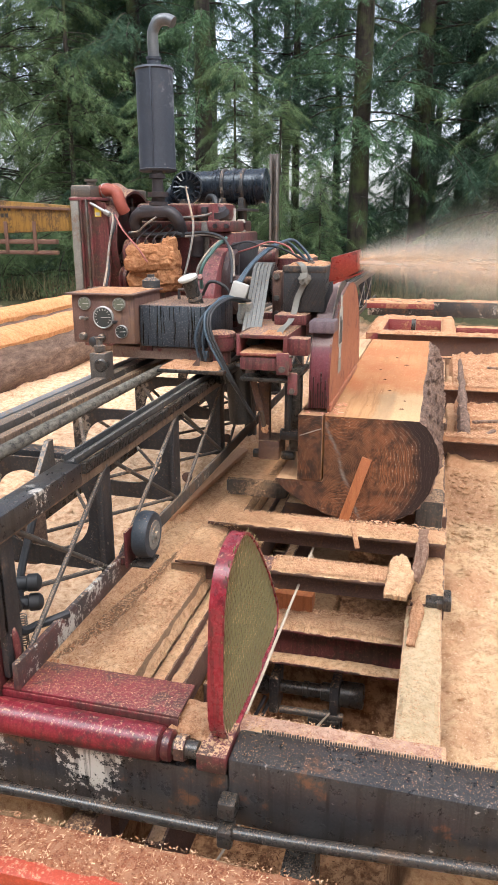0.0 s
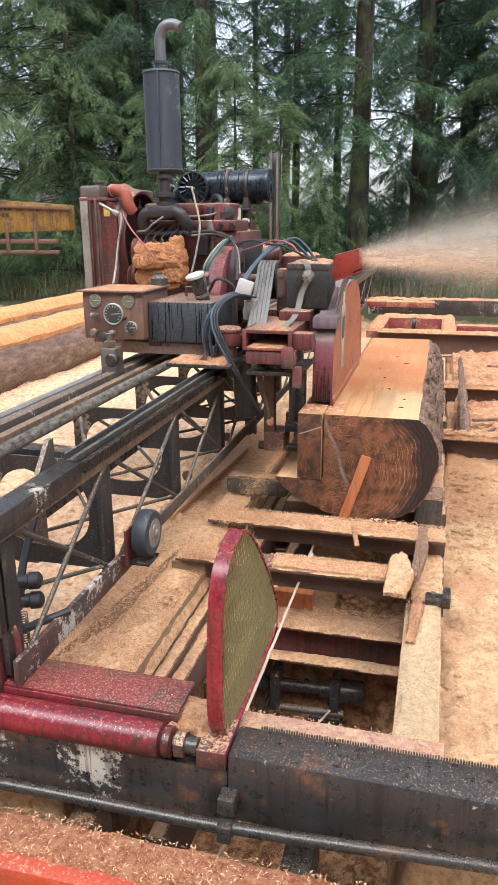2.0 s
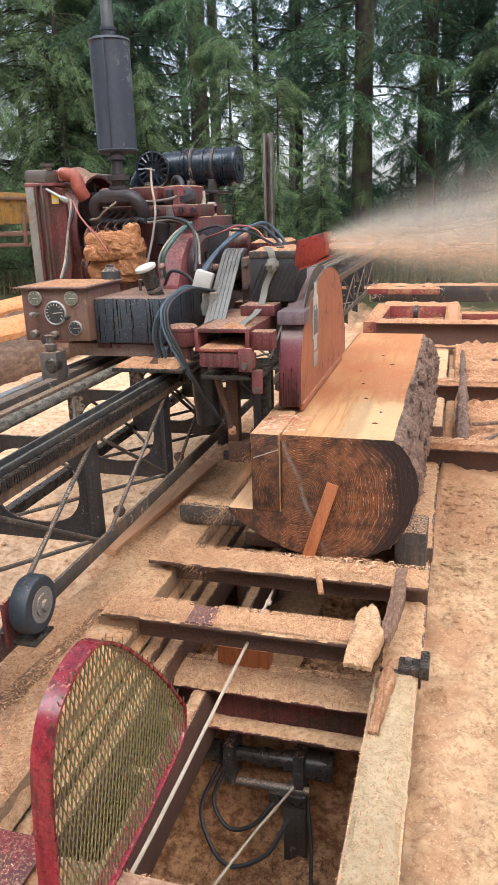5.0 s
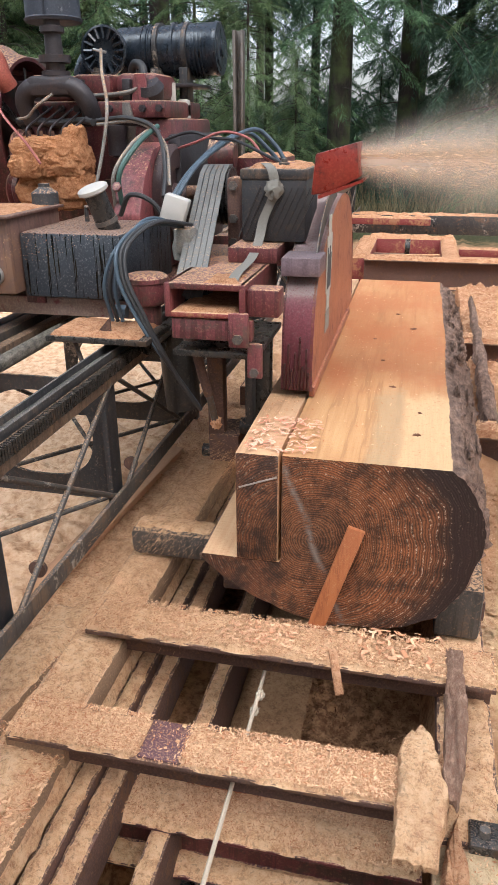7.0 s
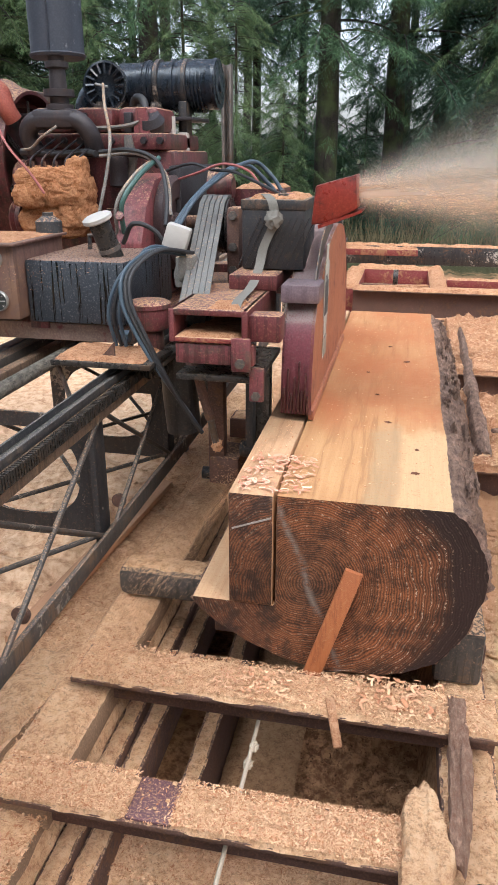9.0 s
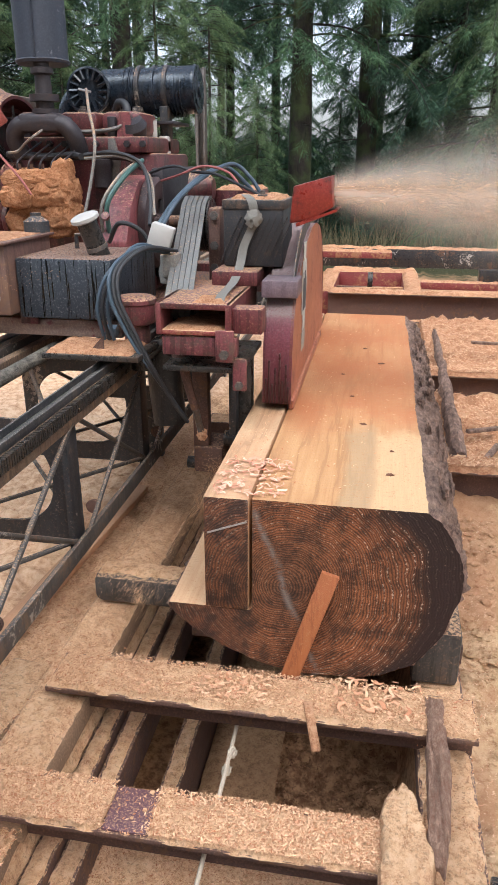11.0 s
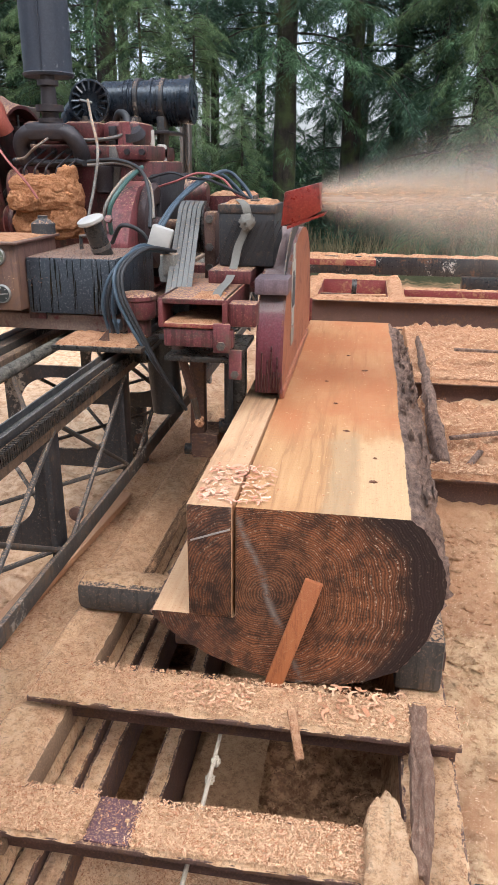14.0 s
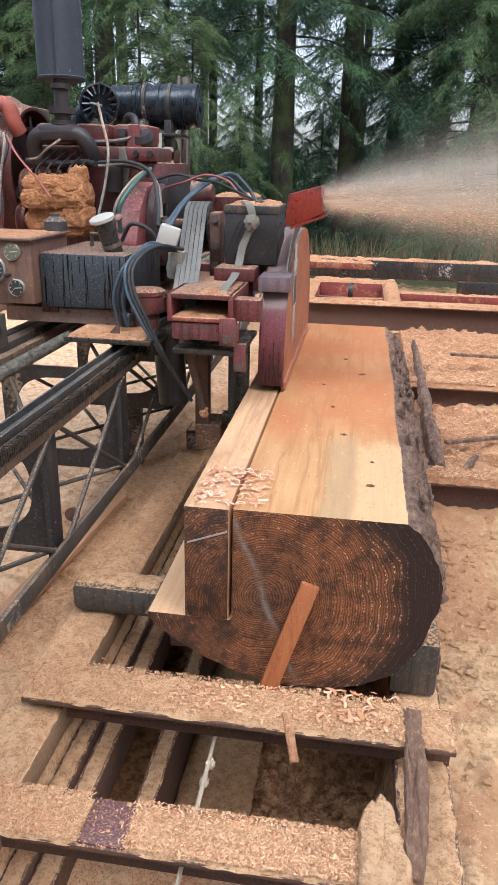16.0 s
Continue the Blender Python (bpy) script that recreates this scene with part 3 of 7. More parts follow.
def mesh_of(name, bm, mats, sharp=38):
    me = bpy.data.meshes.new(name)
    bm.to_mesh(me)
    bm.free()
    for m in mats if isinstance(mats, (list, tuple)) else [mats]:
        me.materials.append(m)
    me.polygons.foreach_set("use_smooth", [True] * len(me.polygons))
    me.set_sharp_from_angle(angle=radians(sharp))
    return me


def thing(name, at, label, category, group="", kind=""):
    """An Empty at the base of a thing that has parts."""
    ob = tagged(new(name), label, category, group, kind)
    ob.location = at
    ob.empty_display_size = 0.05
    PLACE[ob] = Vector(at)
    return ob


def part(name, bm, mat, parent, label="", kind="", sharp=38):
    """Links a bmesh, in world places, as one mesh under a thing or part."""
    bm.transform(Matrix.Translation(-PLACE[parent]))
    ob = new(name, mesh_of(name, bm, mat, sharp))
    ob.parent = parent
    PLACE[ob] = PLACE[parent]
    return tagged(ob, label, kind=kind)


def solo(name, bm, mat, label, category, group="", kind="", at=None, sharp=38):
    """One mesh that is a thing of its own."""
    at = Vector(at or (0, 0, 0))
    bm.transform(Matrix.Translation(-at))
    ob = tagged(new(name, mesh_of(name, bm, mat, sharp)), label, category, group, kind)
    ob.location = at
    PLACE[ob] = at
    return ob


# ---- ground ----
def smooth(a, b, x):
    t = min(1, max(0, (x - a) / (b - a)))
    return t * t * (3 - 2 * t)


def ground_height(x, y):
    n1 = noise.noise(Vector((x * 0.9, y * 0.9, 0.3)))
    n2 = noise.noise(Vector((x * 4.2, y * 4.2, 1.7)))
    n3 = noise.noise(Vector((x * 15, y * 15, 4.1)))
    near = 1 - smooth(9, 14, math.hypot(x, y))
    h = 0.43 + near * (0.035 * n1 + 0.022 * n2 + 0.020 * n3 + (0.013 + 0.008 * n2) * noise.noise(Vector((x * 34, y * 34, 2.2))) - 0.016 * max(0, noise.noise(Vector((x * 22, y * 22, 8.8))) - 0.25)) + (1 - near) * (0.12 * n1 - 0.05)
    if x < -0.6:
        h += 0.03 * smooth(-0.72, -0.80, x) * near
    if x > 0.33 and y > 0.9:
        h += near * (0.06 + 0.05 * n2) * smooth(0.9, 1.4, y) * (1 - smooth(4.0, 4.4, y))
    pit = smooth(-0.56, -0.50, x + 0.02 * n3) * (1 - smooth(0.205, 0.26, x)) * smooth(-1.42, -1.36, y) * (1 - smooth(3.6, 3.9, y))
    deep = 1 - smooth(-0.32, -0.20, y + 0.05 * n2)
    rubble = smooth(-0.12, -0.09, x)
    h = h * (1 - pit) + pit * (0.08 - 0.42 * deep + 0.05 * n2 + (0.012 + 0.03 * rubble) * n3 + 0.012 * rubble * noise.noise(Vector((x * 60, y * 60, 7))))
    trench = smooth(-2.6, -2.5, y) * (1 - smooth(-1.42, -1.38, y)) * smooth(-2.6, -2.3, x) * (1 - smooth(1.6, 1.9, x))
    return h - trench * (0.12 + 0.04 * n2)


def make_ground():
    def line(lo, a, b, hi, step):
        k = int((b - a) / step)
        core = [a + (b - a) * i / k for i in range(k + 1)]
        out_l, out_h, s, p, q = [], [], step, a, b
        while p > lo or q < hi:
            s *= 1.30
            p, q = p - s, q + s
            out_l.append(max(p, lo - 1))
            out_h.append(min(q, hi + 1))
        return sorted(set(out_l)) + core + sorted(set(out_h))
    xs, ys = line(-400, -1.6, 1.6, 400, 0.013), line(-200, -2.0, 2.6, 600, 0.013)
    verts = [(x, y, ground_height(x, y)) for y in ys for x in xs]
    w = len(xs)
    faces = [(j * w + i, j * w + i + 1, (j + 1) * w + i + 1, (j + 1) * w + i) for j in range(len(ys) - 1) for i in range(w - 1)]
    me = bpy.data.meshes.new("ground")
    me.from_pydata(verts, [], faces)
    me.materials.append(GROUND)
    me.polygons.foreach_set("use_smooth", [True] * len(me.polygons))
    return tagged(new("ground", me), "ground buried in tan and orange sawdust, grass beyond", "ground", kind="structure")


make_ground()


# ---- the mill bed: longitudinal members, cross members, end beams ----
def member(name, label, x0, x1, y0, y1, z0, z1, mat, dust=None, thick=0.012, bev=0.004, group="", cat="beam", inset=0.002, seed=1.0):
    t = thing(name, ((x0 + x1) / 2, (y0 + y1) / 2, z0), label, cat, group)
    part("bar", box(start(), x0, x1, y0, y1, z0, z1, bev), mat, t)
    if dust:
        part("sawdust", sheet(start(), x0 + inset, x1 - inset, y0 + inset, y1 - inset, z1, thick, 0.014, seed=seed + x0 * 3 + y0), dust, t, "bed of sawdust lying on top", "stuff")
    return t


member("deck_plank", "sawdust-covered wooden deck plank beside the pit", 0.205, 0.318, -1.36, -0.44, 0.462, 0.492, DUSTY_WOOD, SAWDUST_PALE, 0.014)
member("deck_rail", "dusty steel deck rail under the log", 0.215, 0.325, -0.44, 4.1, 0.45, 0.50, RUST, SAWDUST, 0.012)
member("side_plank", "wide plank thick with tan sawdust", -0.645, -0.512, -1.36, -0.36, 0.43, 0.488, DUSTY_WOOD, SAWDUST, 0.022)
member("side_plank", "plank under the cross boards, covered in sawdust", -0.625, -0.50, -0.42, 1.4, 0.47, 0.535, DUSTY_WOOD, SAWDUST, 0.018, seed=4)
member("inner_sill", "narrow dusty sill of the mill bed", -0.508, -0.463, -1.36, 1.6, 0.36, 0.405, RUST, SAWDUST, 0.010, seed=6)
member("inner_sill", "lower steel channel dusted with sawdust", -0.460, -0.412, -1.36, 1.6, 0.28, 0.385, RUST, SAWDUST, 0.008, seed=8)
member("inner_sill", "deep steel channel along the pit", -0.350, -0.305, -1.36, 1.6, 0.08, 0.285, RUST, SAWDUST, 0.008, seed=9)
sill_ = thing("long_sill", (-0.78, -0.7, 0.40), "long low timber half buried in sawdust", "beam")
skew = pose(-0.733, -0.70, 0, 0, 0, -7.6)
part("bar", box(start(), -0.125, 0.0, -0.68, 0.75, 0.40, 0.486, 0.006, skew), DUSTY_WOOD, sill_)
bed = sheet(start(), -0.123, -0.003, -0.675, 0.745, 0.486, 0.020, 0.012, 0.02, 3, 0.6)
bed.transform(skew)
part("sawdust", bed, SAWDUST, sill_, "bed of sawdust lying on top", "stuff")
solo("sawdust_drift", sheet(start(), -0.70, -0.50, -1.36, 1.9, 0.425, 0.055, 0.012, 0.02, 23, 0.5), SAWDUST, "sawdust drifted level between the planks", "sawdust", kind="stuff")
solo("sawdust_drift", sheet(start(), -0.84, -0.62, -0.05, 2.3, 0.425, 0.060, 0.014, 0.05, 27, 0.6), SAWDUST, "sawdust drifted along the foot of the truss", "sawdust", kind="stuff")
for y0, w in ((-0.72, 0.03), (0.30, 0.03)):
    member("sill_spacer", "short spacer between the bed sills", -0.412, -0.35, y0, y0 + w, 0.15, 0.27, RUST, SAWDUST, 0.005, group="bed spacers")


def cross_board(label, x0, x1, y0, y1, z, patch, seed):
    t = thing("cross_board", ((x0 + x1) / 2, (y0 + y1) / 2, z - 0.04), label, "board", "boards across the pit")
    part("flange", box(start(), x0, x1, y0, y1, z - 0.014, z - 0.002, 0.002), RUST, t)
    part("web", box(start(), x0, x1, (y0 + y1) / 2 - 0.006, (y0 + y1) / 2 + 0.006, z - 0.09, z - 0.014, 0.002), RUST, t)
    if patch:
        part("rubbed_patch", box(start(), patch[0], patch[1], y0 + 0.004, y1 - 0.004, z - 0.002, z + 0.004, 0.002), PATCH, t, "dull purple-red paint rubbed bare")
        part("sawdust", sheet(start(), x0, patch[0], y0, y1, z - 0.002, 0.013, 0.010, seed=seed), SAWDUST, t, "", "stuff")
        part("sawdust", sheet(start(), patch[1], x1, y0, y1, z - 0.002, 0.013, 0.010, seed=seed + 3), SAWDUST, t, "", "stuff")
    else:
        part("sawdust", sheet(start(), x0, x1, y0, y1, z - 0.002, 0.014, 0.010, seed=seed), SAWDUST, t, "", "stuff")
    return t


cross_board("steel cross member heaped with sawdust and shavings", -0.575, 0.325, -0.142, -0.022, 0.588, None, 11)
cross_board("steel cross member, sawdust on it rubbed off in one place", -0.60, 0.152, -0.445, -0.345, 0.565, (-0.335, -0.255), 15)


def rough_slab(poly, z0, z1, seed):
    """A torn slab of wood: jagged outline, uneven fibrous top."""
    pts = []
    for (x0, y0), (x1, y1) in zip(poly, poly[1:] + poly[:1]):
        for k in range(10):
            f = k / 10
            x, y = x0 + (x1 - x0) * f, y0 + (y1 - y0) * f
            pts.append((x + 0.006 * noise.noise(Vector((x * 90, y * 60, seed))), y + 0.010 * noise.noise(Vector((x * 120, y * 50, seed + 3)))))
    cx, cy = sum(p[0] for p in pts) / len(pts), sum(p[1] for p in pts) / len(pts)
    bm, rings = bmesh.new(), []
    for s, z in ((1.0, z0), (1.02, (z0 + z1) / 2), (0.93, z1), (0.7, z1 + 0.004), (0.4, z1 + 0.004), (0.12, z1 + 0.003)):
        rings.append([bm.verts.new((cx + (x - cx) * s, cy + (y - cy) * s, z + (0.006 * noise.noise(Vector((x * s * 160, y * 30, z * 50 + seed))) if s < 1 else 0))) for x, y in pts])
    for a, b in zip(rings, rings[1:]):
        for i in range(len(pts)):
            j = (i + 1) % len(pts)
            bm.faces.new((a[i], a[j], b[j], b[i]))
    bm.faces.new(rings[0])
    bm.faces.new(rings[-1])
    bmesh.ops.recalc_face_normals(bm, faces=bm.faces[:])
    return bm


def i_beam(name, label, x0, x1, y, z0, z1, half=0.05, mat=RUST, group="", dust=SAWDUST, thick=0.022):
    t = thing(name, ((x0 + x1) / 2, y, z0), label, "beam", group)
    part("top_flange", box(start(), x0, x1, y - half, y + half, z1 - 0.010, z1, 0.002), mat, t)
    part("bottom_flange", box(start(), x0, x1, y - half, y + half, z0, z0 + 0.010, 0.002), mat, t)
    part("web", box(start(), x0, x1, y - 0.005, y + 0.005, z0 + 0.010, z1 - 0.010, 0), mat, t)
    if dust:
        part("sawdust", sheet(start(), x0, x1, y - half, y + half, z1, thick, 0.014, seed=z1 + y), dust, t, "", "stuff")
        part("sawdust", sheet(start(), x0, x1, y - half, y - 0.006, z0 + 0.010, thick * 0.6, 0.014, seed=z0 + y), dust, t, "", "stuff")
    return t


i_beam("pit_beam", "dark red I-beam across the pit, sawdust on its flanges", -0.505, 0.205, -0.312, 0.155, 0.300, 0.068, RED, "", SAWDUST, 0.026)
for yb, z0b, z1b, x1b in ((1.17, 0.44, 0.595, 2.6), (2.42, 0.44, 0.60, 3.0), (4.18, 0.50, 0.71, 4.5)):
    i_beam("bunk_beam", "rusty dark bunk beam topped with orange sawdust", -0.30, x1b, yb + 0.06, z0b, z1b, 0.06, RUST, "bunk beams", SAWDUST_ORANGE, 0.03)
t_ = thing("sawdust_heap", (0.9, 3.2, 0.5), "thick matted heap of orange sawdust and shavings", "sawdust heap", kind="stuff")
part("heap", sheet(start(), 0.36, 2.9, 2.50, 4.02, 0.47, 0.13, 0.018, 0.012, 31, 0.35), SAWDUST_ORANGE, t_, kind="stuff")
part("heap", sheet(start(), 0.37, 2.6, 1.32, 2.34, 0.42, 0.13, 0.016, 0.012, 35, 0.45), SAWDUST_ORANGE, t_, kind="stuff")
for i, (bx, by, bz, a, ln) in enumerate(((0.62, 1.75, 0.56, 35, 0.35), (0.95, 1.9, 0.57, -20, 0.3), (0.55, 1.45, 0.56, 70, 0.25), (0.8, 2.9, 0.66, 15, 0.4), (0.62, 0.6, 0.45, 110, 0.22), (0.75, 0.2, 0.44, 140, 0.15))):
    b = box(start(), -ln / 2, ln / 2, -0.012, 0.012, 0, 0.016, 0.004, pose(bx, by, bz, 0, 4, a))
    solo("bark_strip", b, BARK, "brown bark strip lying in the sawdust", "bark", "bark strips", at=(bx, by, bz))

# rectangular end frame and far end beam
far = thing("mill_bed_end", (0.0, 4.8, 0.45), "rectangular steel frame covered in orange sawdust", "steel frame")
for x0, x1, y0, y1 in ((-0.36, 0.40, 5.36, 5.50), (-0.42, -0.28, 4.30, 5.36), (0.27, 0.40, 4.30, 5.36)):
    part("rail", box(start(), x0, x1, y0, y1, 0.52, 0.70, 0.004), RED_DUSTY, far)
    part("sawdust", sheet(start(), x0, x1, y0, y1, 0.70, 0.035, 0.025, 0.03, seed=x0), SAWDUST_ORANGE, far, kind="stuff")
part("cross_bar", box(start(), -0.28, 0.27, 4.86, 4.90, 0.62, 0.65, 0.004), RUST, far)
part("pulley", cyl(start(), (-0.02, 4.88, 0.70), (0.02, 4.88, 0.70), 0.07), STEEL_DARK, far)
part("loose_stick", box(start(), -0.28, 0.27, -0.02, 0.02, 0, 0.03, 0.004, pose(0.0, 4.62, 0.655, 0, 0, 14)), SAWDUST_ORANGE, far)
for y0, z0, z1, mt, x0, x1 in ((6.3, 0.62, 0.80, BLACK_CHIP, -0.6, 3.6), (6.0, 0.74, 0.80, RED_DUSTY, -0.9, 0.18)):
    member("far_beam", "far end beam with chipped black and white paint" if mt is BLACK_CHIP else "short red beam end dusted with sawdust", x0, x1, y0, y0 + 0.12, z0, z1, mt, SAWDUST_ORANGE, 0.025)
member("outrigger", "red steel outrigger dusted with sawdust", 0.42, 2.4, 5.0, 5.08, 0.62, 0.68, RED_DUSTY, SAWDUST_ORANGE, 0.015)
member("outrigger", "dark steel outrigger beside the end frame", 0.95, 1.7, 5.5, 5.62, 0.6, 0.72, BLACK_CHIP, None)
post = thing("steel_post", (-1.93, 7.0, 0.4), "tall upright rusty steel channel post", "post")
part("flange", box(start(), -1.985, -1.955, 6.95, 7.05, 0.35, 2.53, 0.004), STEEL, post)
part("web", box(start(), -1.955, -1.90, 7.03, 7.05, 0.35, 2.53, 0.003), STEEL, post)
part("flange", box(start(), -1.90, -1.875, 6.95, 7.05, 0.35, 2.53, 0.004), STEEL, post)

# near end beam with the red jack cylinder
near = thing("end_beam", (0.2, -1.46, 0.5), "chipped black steel end beam of the mill", "beam")
part("tube", box(start(), -0.097, 1.9, -1.508, -1.41, 0.542, 0.70, 0.010), BLACK_CHIP, near)
part("web_plate", box(start(), -1.6, -0.097, -1.500, -1.42, 0.49, 0.655, 0.006), BLACK_CHIP, near)
part("end_cap", box(start(), -0.16, -0.099, -1.511, -1.40, 0.662, 0.703, 0.004), RED, near, "dusty red end cap")
teeth = start()
for i in range(300):
    x = -0.05 + i * 0.0052
    box(teeth, x, x + 0.0034, -1.411, -1.4075, 0.690, 0.7005 + 0.001 * (i % 3), 0)
part("rack_teeth", teeth, BLACK, near, kind="stuff")
part("clamp", box(start(), -0.108, -0.072, -1.545, -1.505, 0.585, 0.625, 0.006), STEEL_DARK, near)
part("pipe_clip", box(start(), -0.105, -0.075, -1.562, -1.52, 0.535, 0.575, 0.005), STEEL_DARK, near)
part("sawdust", sheet(start(), -0.09, 0.33, -1.412, -1.36, 0.66, 0.02, 0.008, 0.01, 44), RED_DUSTY, near, kind="stuff")
ledge = thing("end_ledge", (0.0, -1.38, 0.6), "dusty pinkish steel ledge behind the end beam", "ledge")
part("plate", box(start(), -0.60, 0.32, -1.409, -1.300, 0.625, 0.648, 0.003), RED_DUSTY, ledge)
part("sawdust", sheet(start(), -0.595, 0.315, -1.407, -1.302, 0.648, 0.012, 0.010, 0.01, 48), sawdust("red_flecked_sawdust", (0.36, 0.16, 0.11), (0.55, 0.30, 0.2), (0.72, 0.48, 0.36)), ledge, kind="stuff")
pipe = solo("pipe", tube(start(), [(-1.2, -1.54, 0.52), (-0.585, -1.54, 0.55), (-0.09, -1.54, 0.558), (0.41, -1.54, 0.592), (1.4, -1.54, 0.66)], 0.0125, 12), STEEL_DARK, "thin dark steel pipe along the end beam", "pipe", at=(0, -1.54, 0.55))

jack = thing("jack_cylinder", (-0.45, -1.49, 0.66), "glossy red hydraulic jack cylinder lying on the beam", "cylinder")
part("barrel", lathe(start(), (-1.5, -1.492, 0.695), (1, 0, 0), [(0, 0.036), (1.24, 0.036), (1.262, 0.034), (1.267, 0.026)]), RED_BRIGHT, jack)
part("gland", lathe(start(), (-0.235, -1.492, 0.695), (1, 0, 0), [(0, 0.026), (0.006, 0.031), (0.02, 0.031), (0.024, 0.024)]), RED_BRIGHT, jack)
part("rod", cyl(start(), (-0.212, -1.492, 0.695), (-0.16, -1.492, 0.695), 0.018), STEEL_DARK, jack)
part("rod_nut", cyl(start(), (-0.205, -1.492, 0.695), (-0.185, -1.492, 0.695), 0.027, seg=6), RED, jack)
cover = thing("cover_plate", (-0.4, -1.42, 0.70), "folded red steel cover plate flecked with sawdust", "plate")
part("top", box(start(), -0.62, -0.215, -1.455, -1.345, 0.728, 0.736, 0.003, None), RED_FLECKED, cover)
part("lip", box(start(), -0.62, -0.215, -1.458, -1.450, 0.705, 0.730, 0.003), RED_FLECKED, cover)
solo("sawdust_clump", sheet(start(), -0.24, -0.15, -1.47, -1.36, 0.70, 0.035, 0.006, 0.02, 53, 0.8), SAWDUST_ORANGE, "clump of orange sawdust on the red beam end", "sawdust", kind="stuff")
rail_ = thing("front_rail", (-0.2, -1.66, 0.5), "orange-red rail heaped with red-brown sawdust", "rail")
part("rail", box(start(), -1.5, 0.30, -1.72, -1.60, 0.49, 0.55, 0.014, pose(0, 0, 0, 0, 0, 1.0)), RAIL_ORANGE, rail_)
part("sawdust", sheet(start(), -1.3, 0.30, -1.70, -1.60, 0.546, 0.018, 0.010, 0.02, 57), sawdust("rusty_sawdust", (0.20, 0.045, 0.022), (0.36, 0.115, 0.055), (0.52, 0.26, 0.15)), rail_, kind="stuff")
member("cross_sill", "timber sill lying in sawdust under the end beam", -0.16, -0.10, -2.0, -1.5, 0.36, 0.44, DUSTY_WOOD, SAWDUST, 0.01)
member("cross_sill", "dark steel sill under the end beam", 0.02, 0.08, -1.75, -1.42, 0.3, 0.50, STEEL_DARK, None)
member("cross_sill", "brown steel sill under the end beam", -0.46, -0.40, -2.0, -1.42, 0.34, 0.46, RUST, None)

# expanded-metal guard
shield = thing("mesh_guard", (-0.12, -1.4, 0.67), "red-framed expanded-metal guard standing on the beam", "guard")
OUT = [(-1.474, 0.74), (-1.482, 0.80), (-1.468, 0.97), (-1.452, 1.03), (-1.424, 1.068), (-1.375, 1.09), (-1.325, 1.094), (-1.282, 1.07), (-1.228, 1.02), (-1.135, 0.912), (-1.055, 0.795), (-1.042, 0.765), (-1.057, 0.722), (-1.139, 0.702), (-1.263, 0.687), (-1.38, 0.680), (-1.44, 0.694)]


def shield_x(y):
    return -0.112 + 0.03 * (y + 1.44)


loop = curve_points([(0, *p) for p in OUT + OUT[:1]], 6)[:-1]
band = start()
rings = []
for k, p in enumerate(loop):
    d = (loop[(k + 1) % len(loop)] - loop[k - 1]).normalized()
    out = Vector((0, d.z, -d.y))
    x = shield_x(p.y)
    rings.append([band.verts.new(Vector((x, p.y, p.z)) + Vector((dx, 0, 0)) - out * e) for dx, e in ((-0.028, 0), (-0.026, -0.0015), (0.001, -0.0015), (0.003, 0), (0.003, 0.005), (-0.028, 0.005))])
for k in range(len(rings)):
    a, b = rings[k], rings[(k + 1) % len(rings)]
    for i in range(6):
        band.faces.new((a[i], a[(i + 1) % 6], b[(i + 1) % 6], b[i]))
bmesh.ops.recalc_face_normals(band, faces=band.faces[:])
part("frame", band, painted("glossy_worn_red_band", (0.20, 0.010, 0.02), (0.13, 0.012, 0.018), (0.07, 0.025, 0.022), 0.55, 0.28, 0, 0.15, 0.5), shield, "flat glossy red band, worn at its foot")


def inside(y, z):
    c, n = False, len(loop)
    for i in range(n):
        a, b = loop[i], loop[(i + 1) % n]
        if (a.z > z) != (b.z > z) and y < (b.y - a.y) * (z - a.z) / (b.z - a.z) + a.y:
            c = not c
    return c


wires = start()
cell_y, cell_z = 0.0118, 0.0175
for j in range(32):
    for i in range(50):
        cy, cz = -1.49 + (i + 0.5 * (j % 2)) * cell_y, 0.66 + j * cell_z
        if not inside(cy, cz):
            continue
        for s in (1, -1):
            a, b = Vector((shield_x(cy), cy, cz)), Vector((shield_x(cy), cy + s * cell_y * 0.5, cz + cell_z))
            w, o = Vector((0, 0.0007, 0)), Vector((0.0010, 0, 0))
            q = [wires.verts.new(p) for p in (a - w - o, a + w - o, a + w + o, a - w + o, b - w - o, b + w - o, b + w + o, b - w + o)]
            for f in ((0, 1, 5, 4), (1, 2, 6, 5), (2, 3, 7, 6), (3, 0, 4, 7)):
                wires.faces.new([q[k] for k in f])
part("wire_mesh", wires, MESH_WIRE, shield, "olive expanded-metal mesh", "stuff")

# things in the pit
ram = thing("hydraulic_ram", (0.0, -0.75, 0.2), "black hydraulic ram mounted in the pit", "hydraulic ram")
part("barrel", lathe(start(), (-0.02, -0.275, -0.005), (1, 0, 0), [(0, 0.040), (0.004, 0.048), (0.083, 0.048), (0.09, 0.043), (0.092, 0.02)]), STEEL_DARK, ram)
part("tail_cap", lathe(start(), (-0.40, -0.275, -0.018), (1, 0, 0.03), [(0, 0.03), (0.004, 0.036), (0.10, 0.036), (0.106, 0.030), (0.112, 0.024)]), STEEL_DARK, ram)
part("rod", lathe(start(), (-0.29, -0.275, -0.014), (1, 0, 0.03), [(0, 0.025), (0.13, 0.025), (0.132, 0.031), (0.15, 0.031), (0.152, 0.027), (0.20, 0.027), (0.202, 0.034), (0.24, 0.034), (0.242, 0.03), (0.27, 0.03)]), STEEL_DARK, ram, "greasy rod with steel collars")
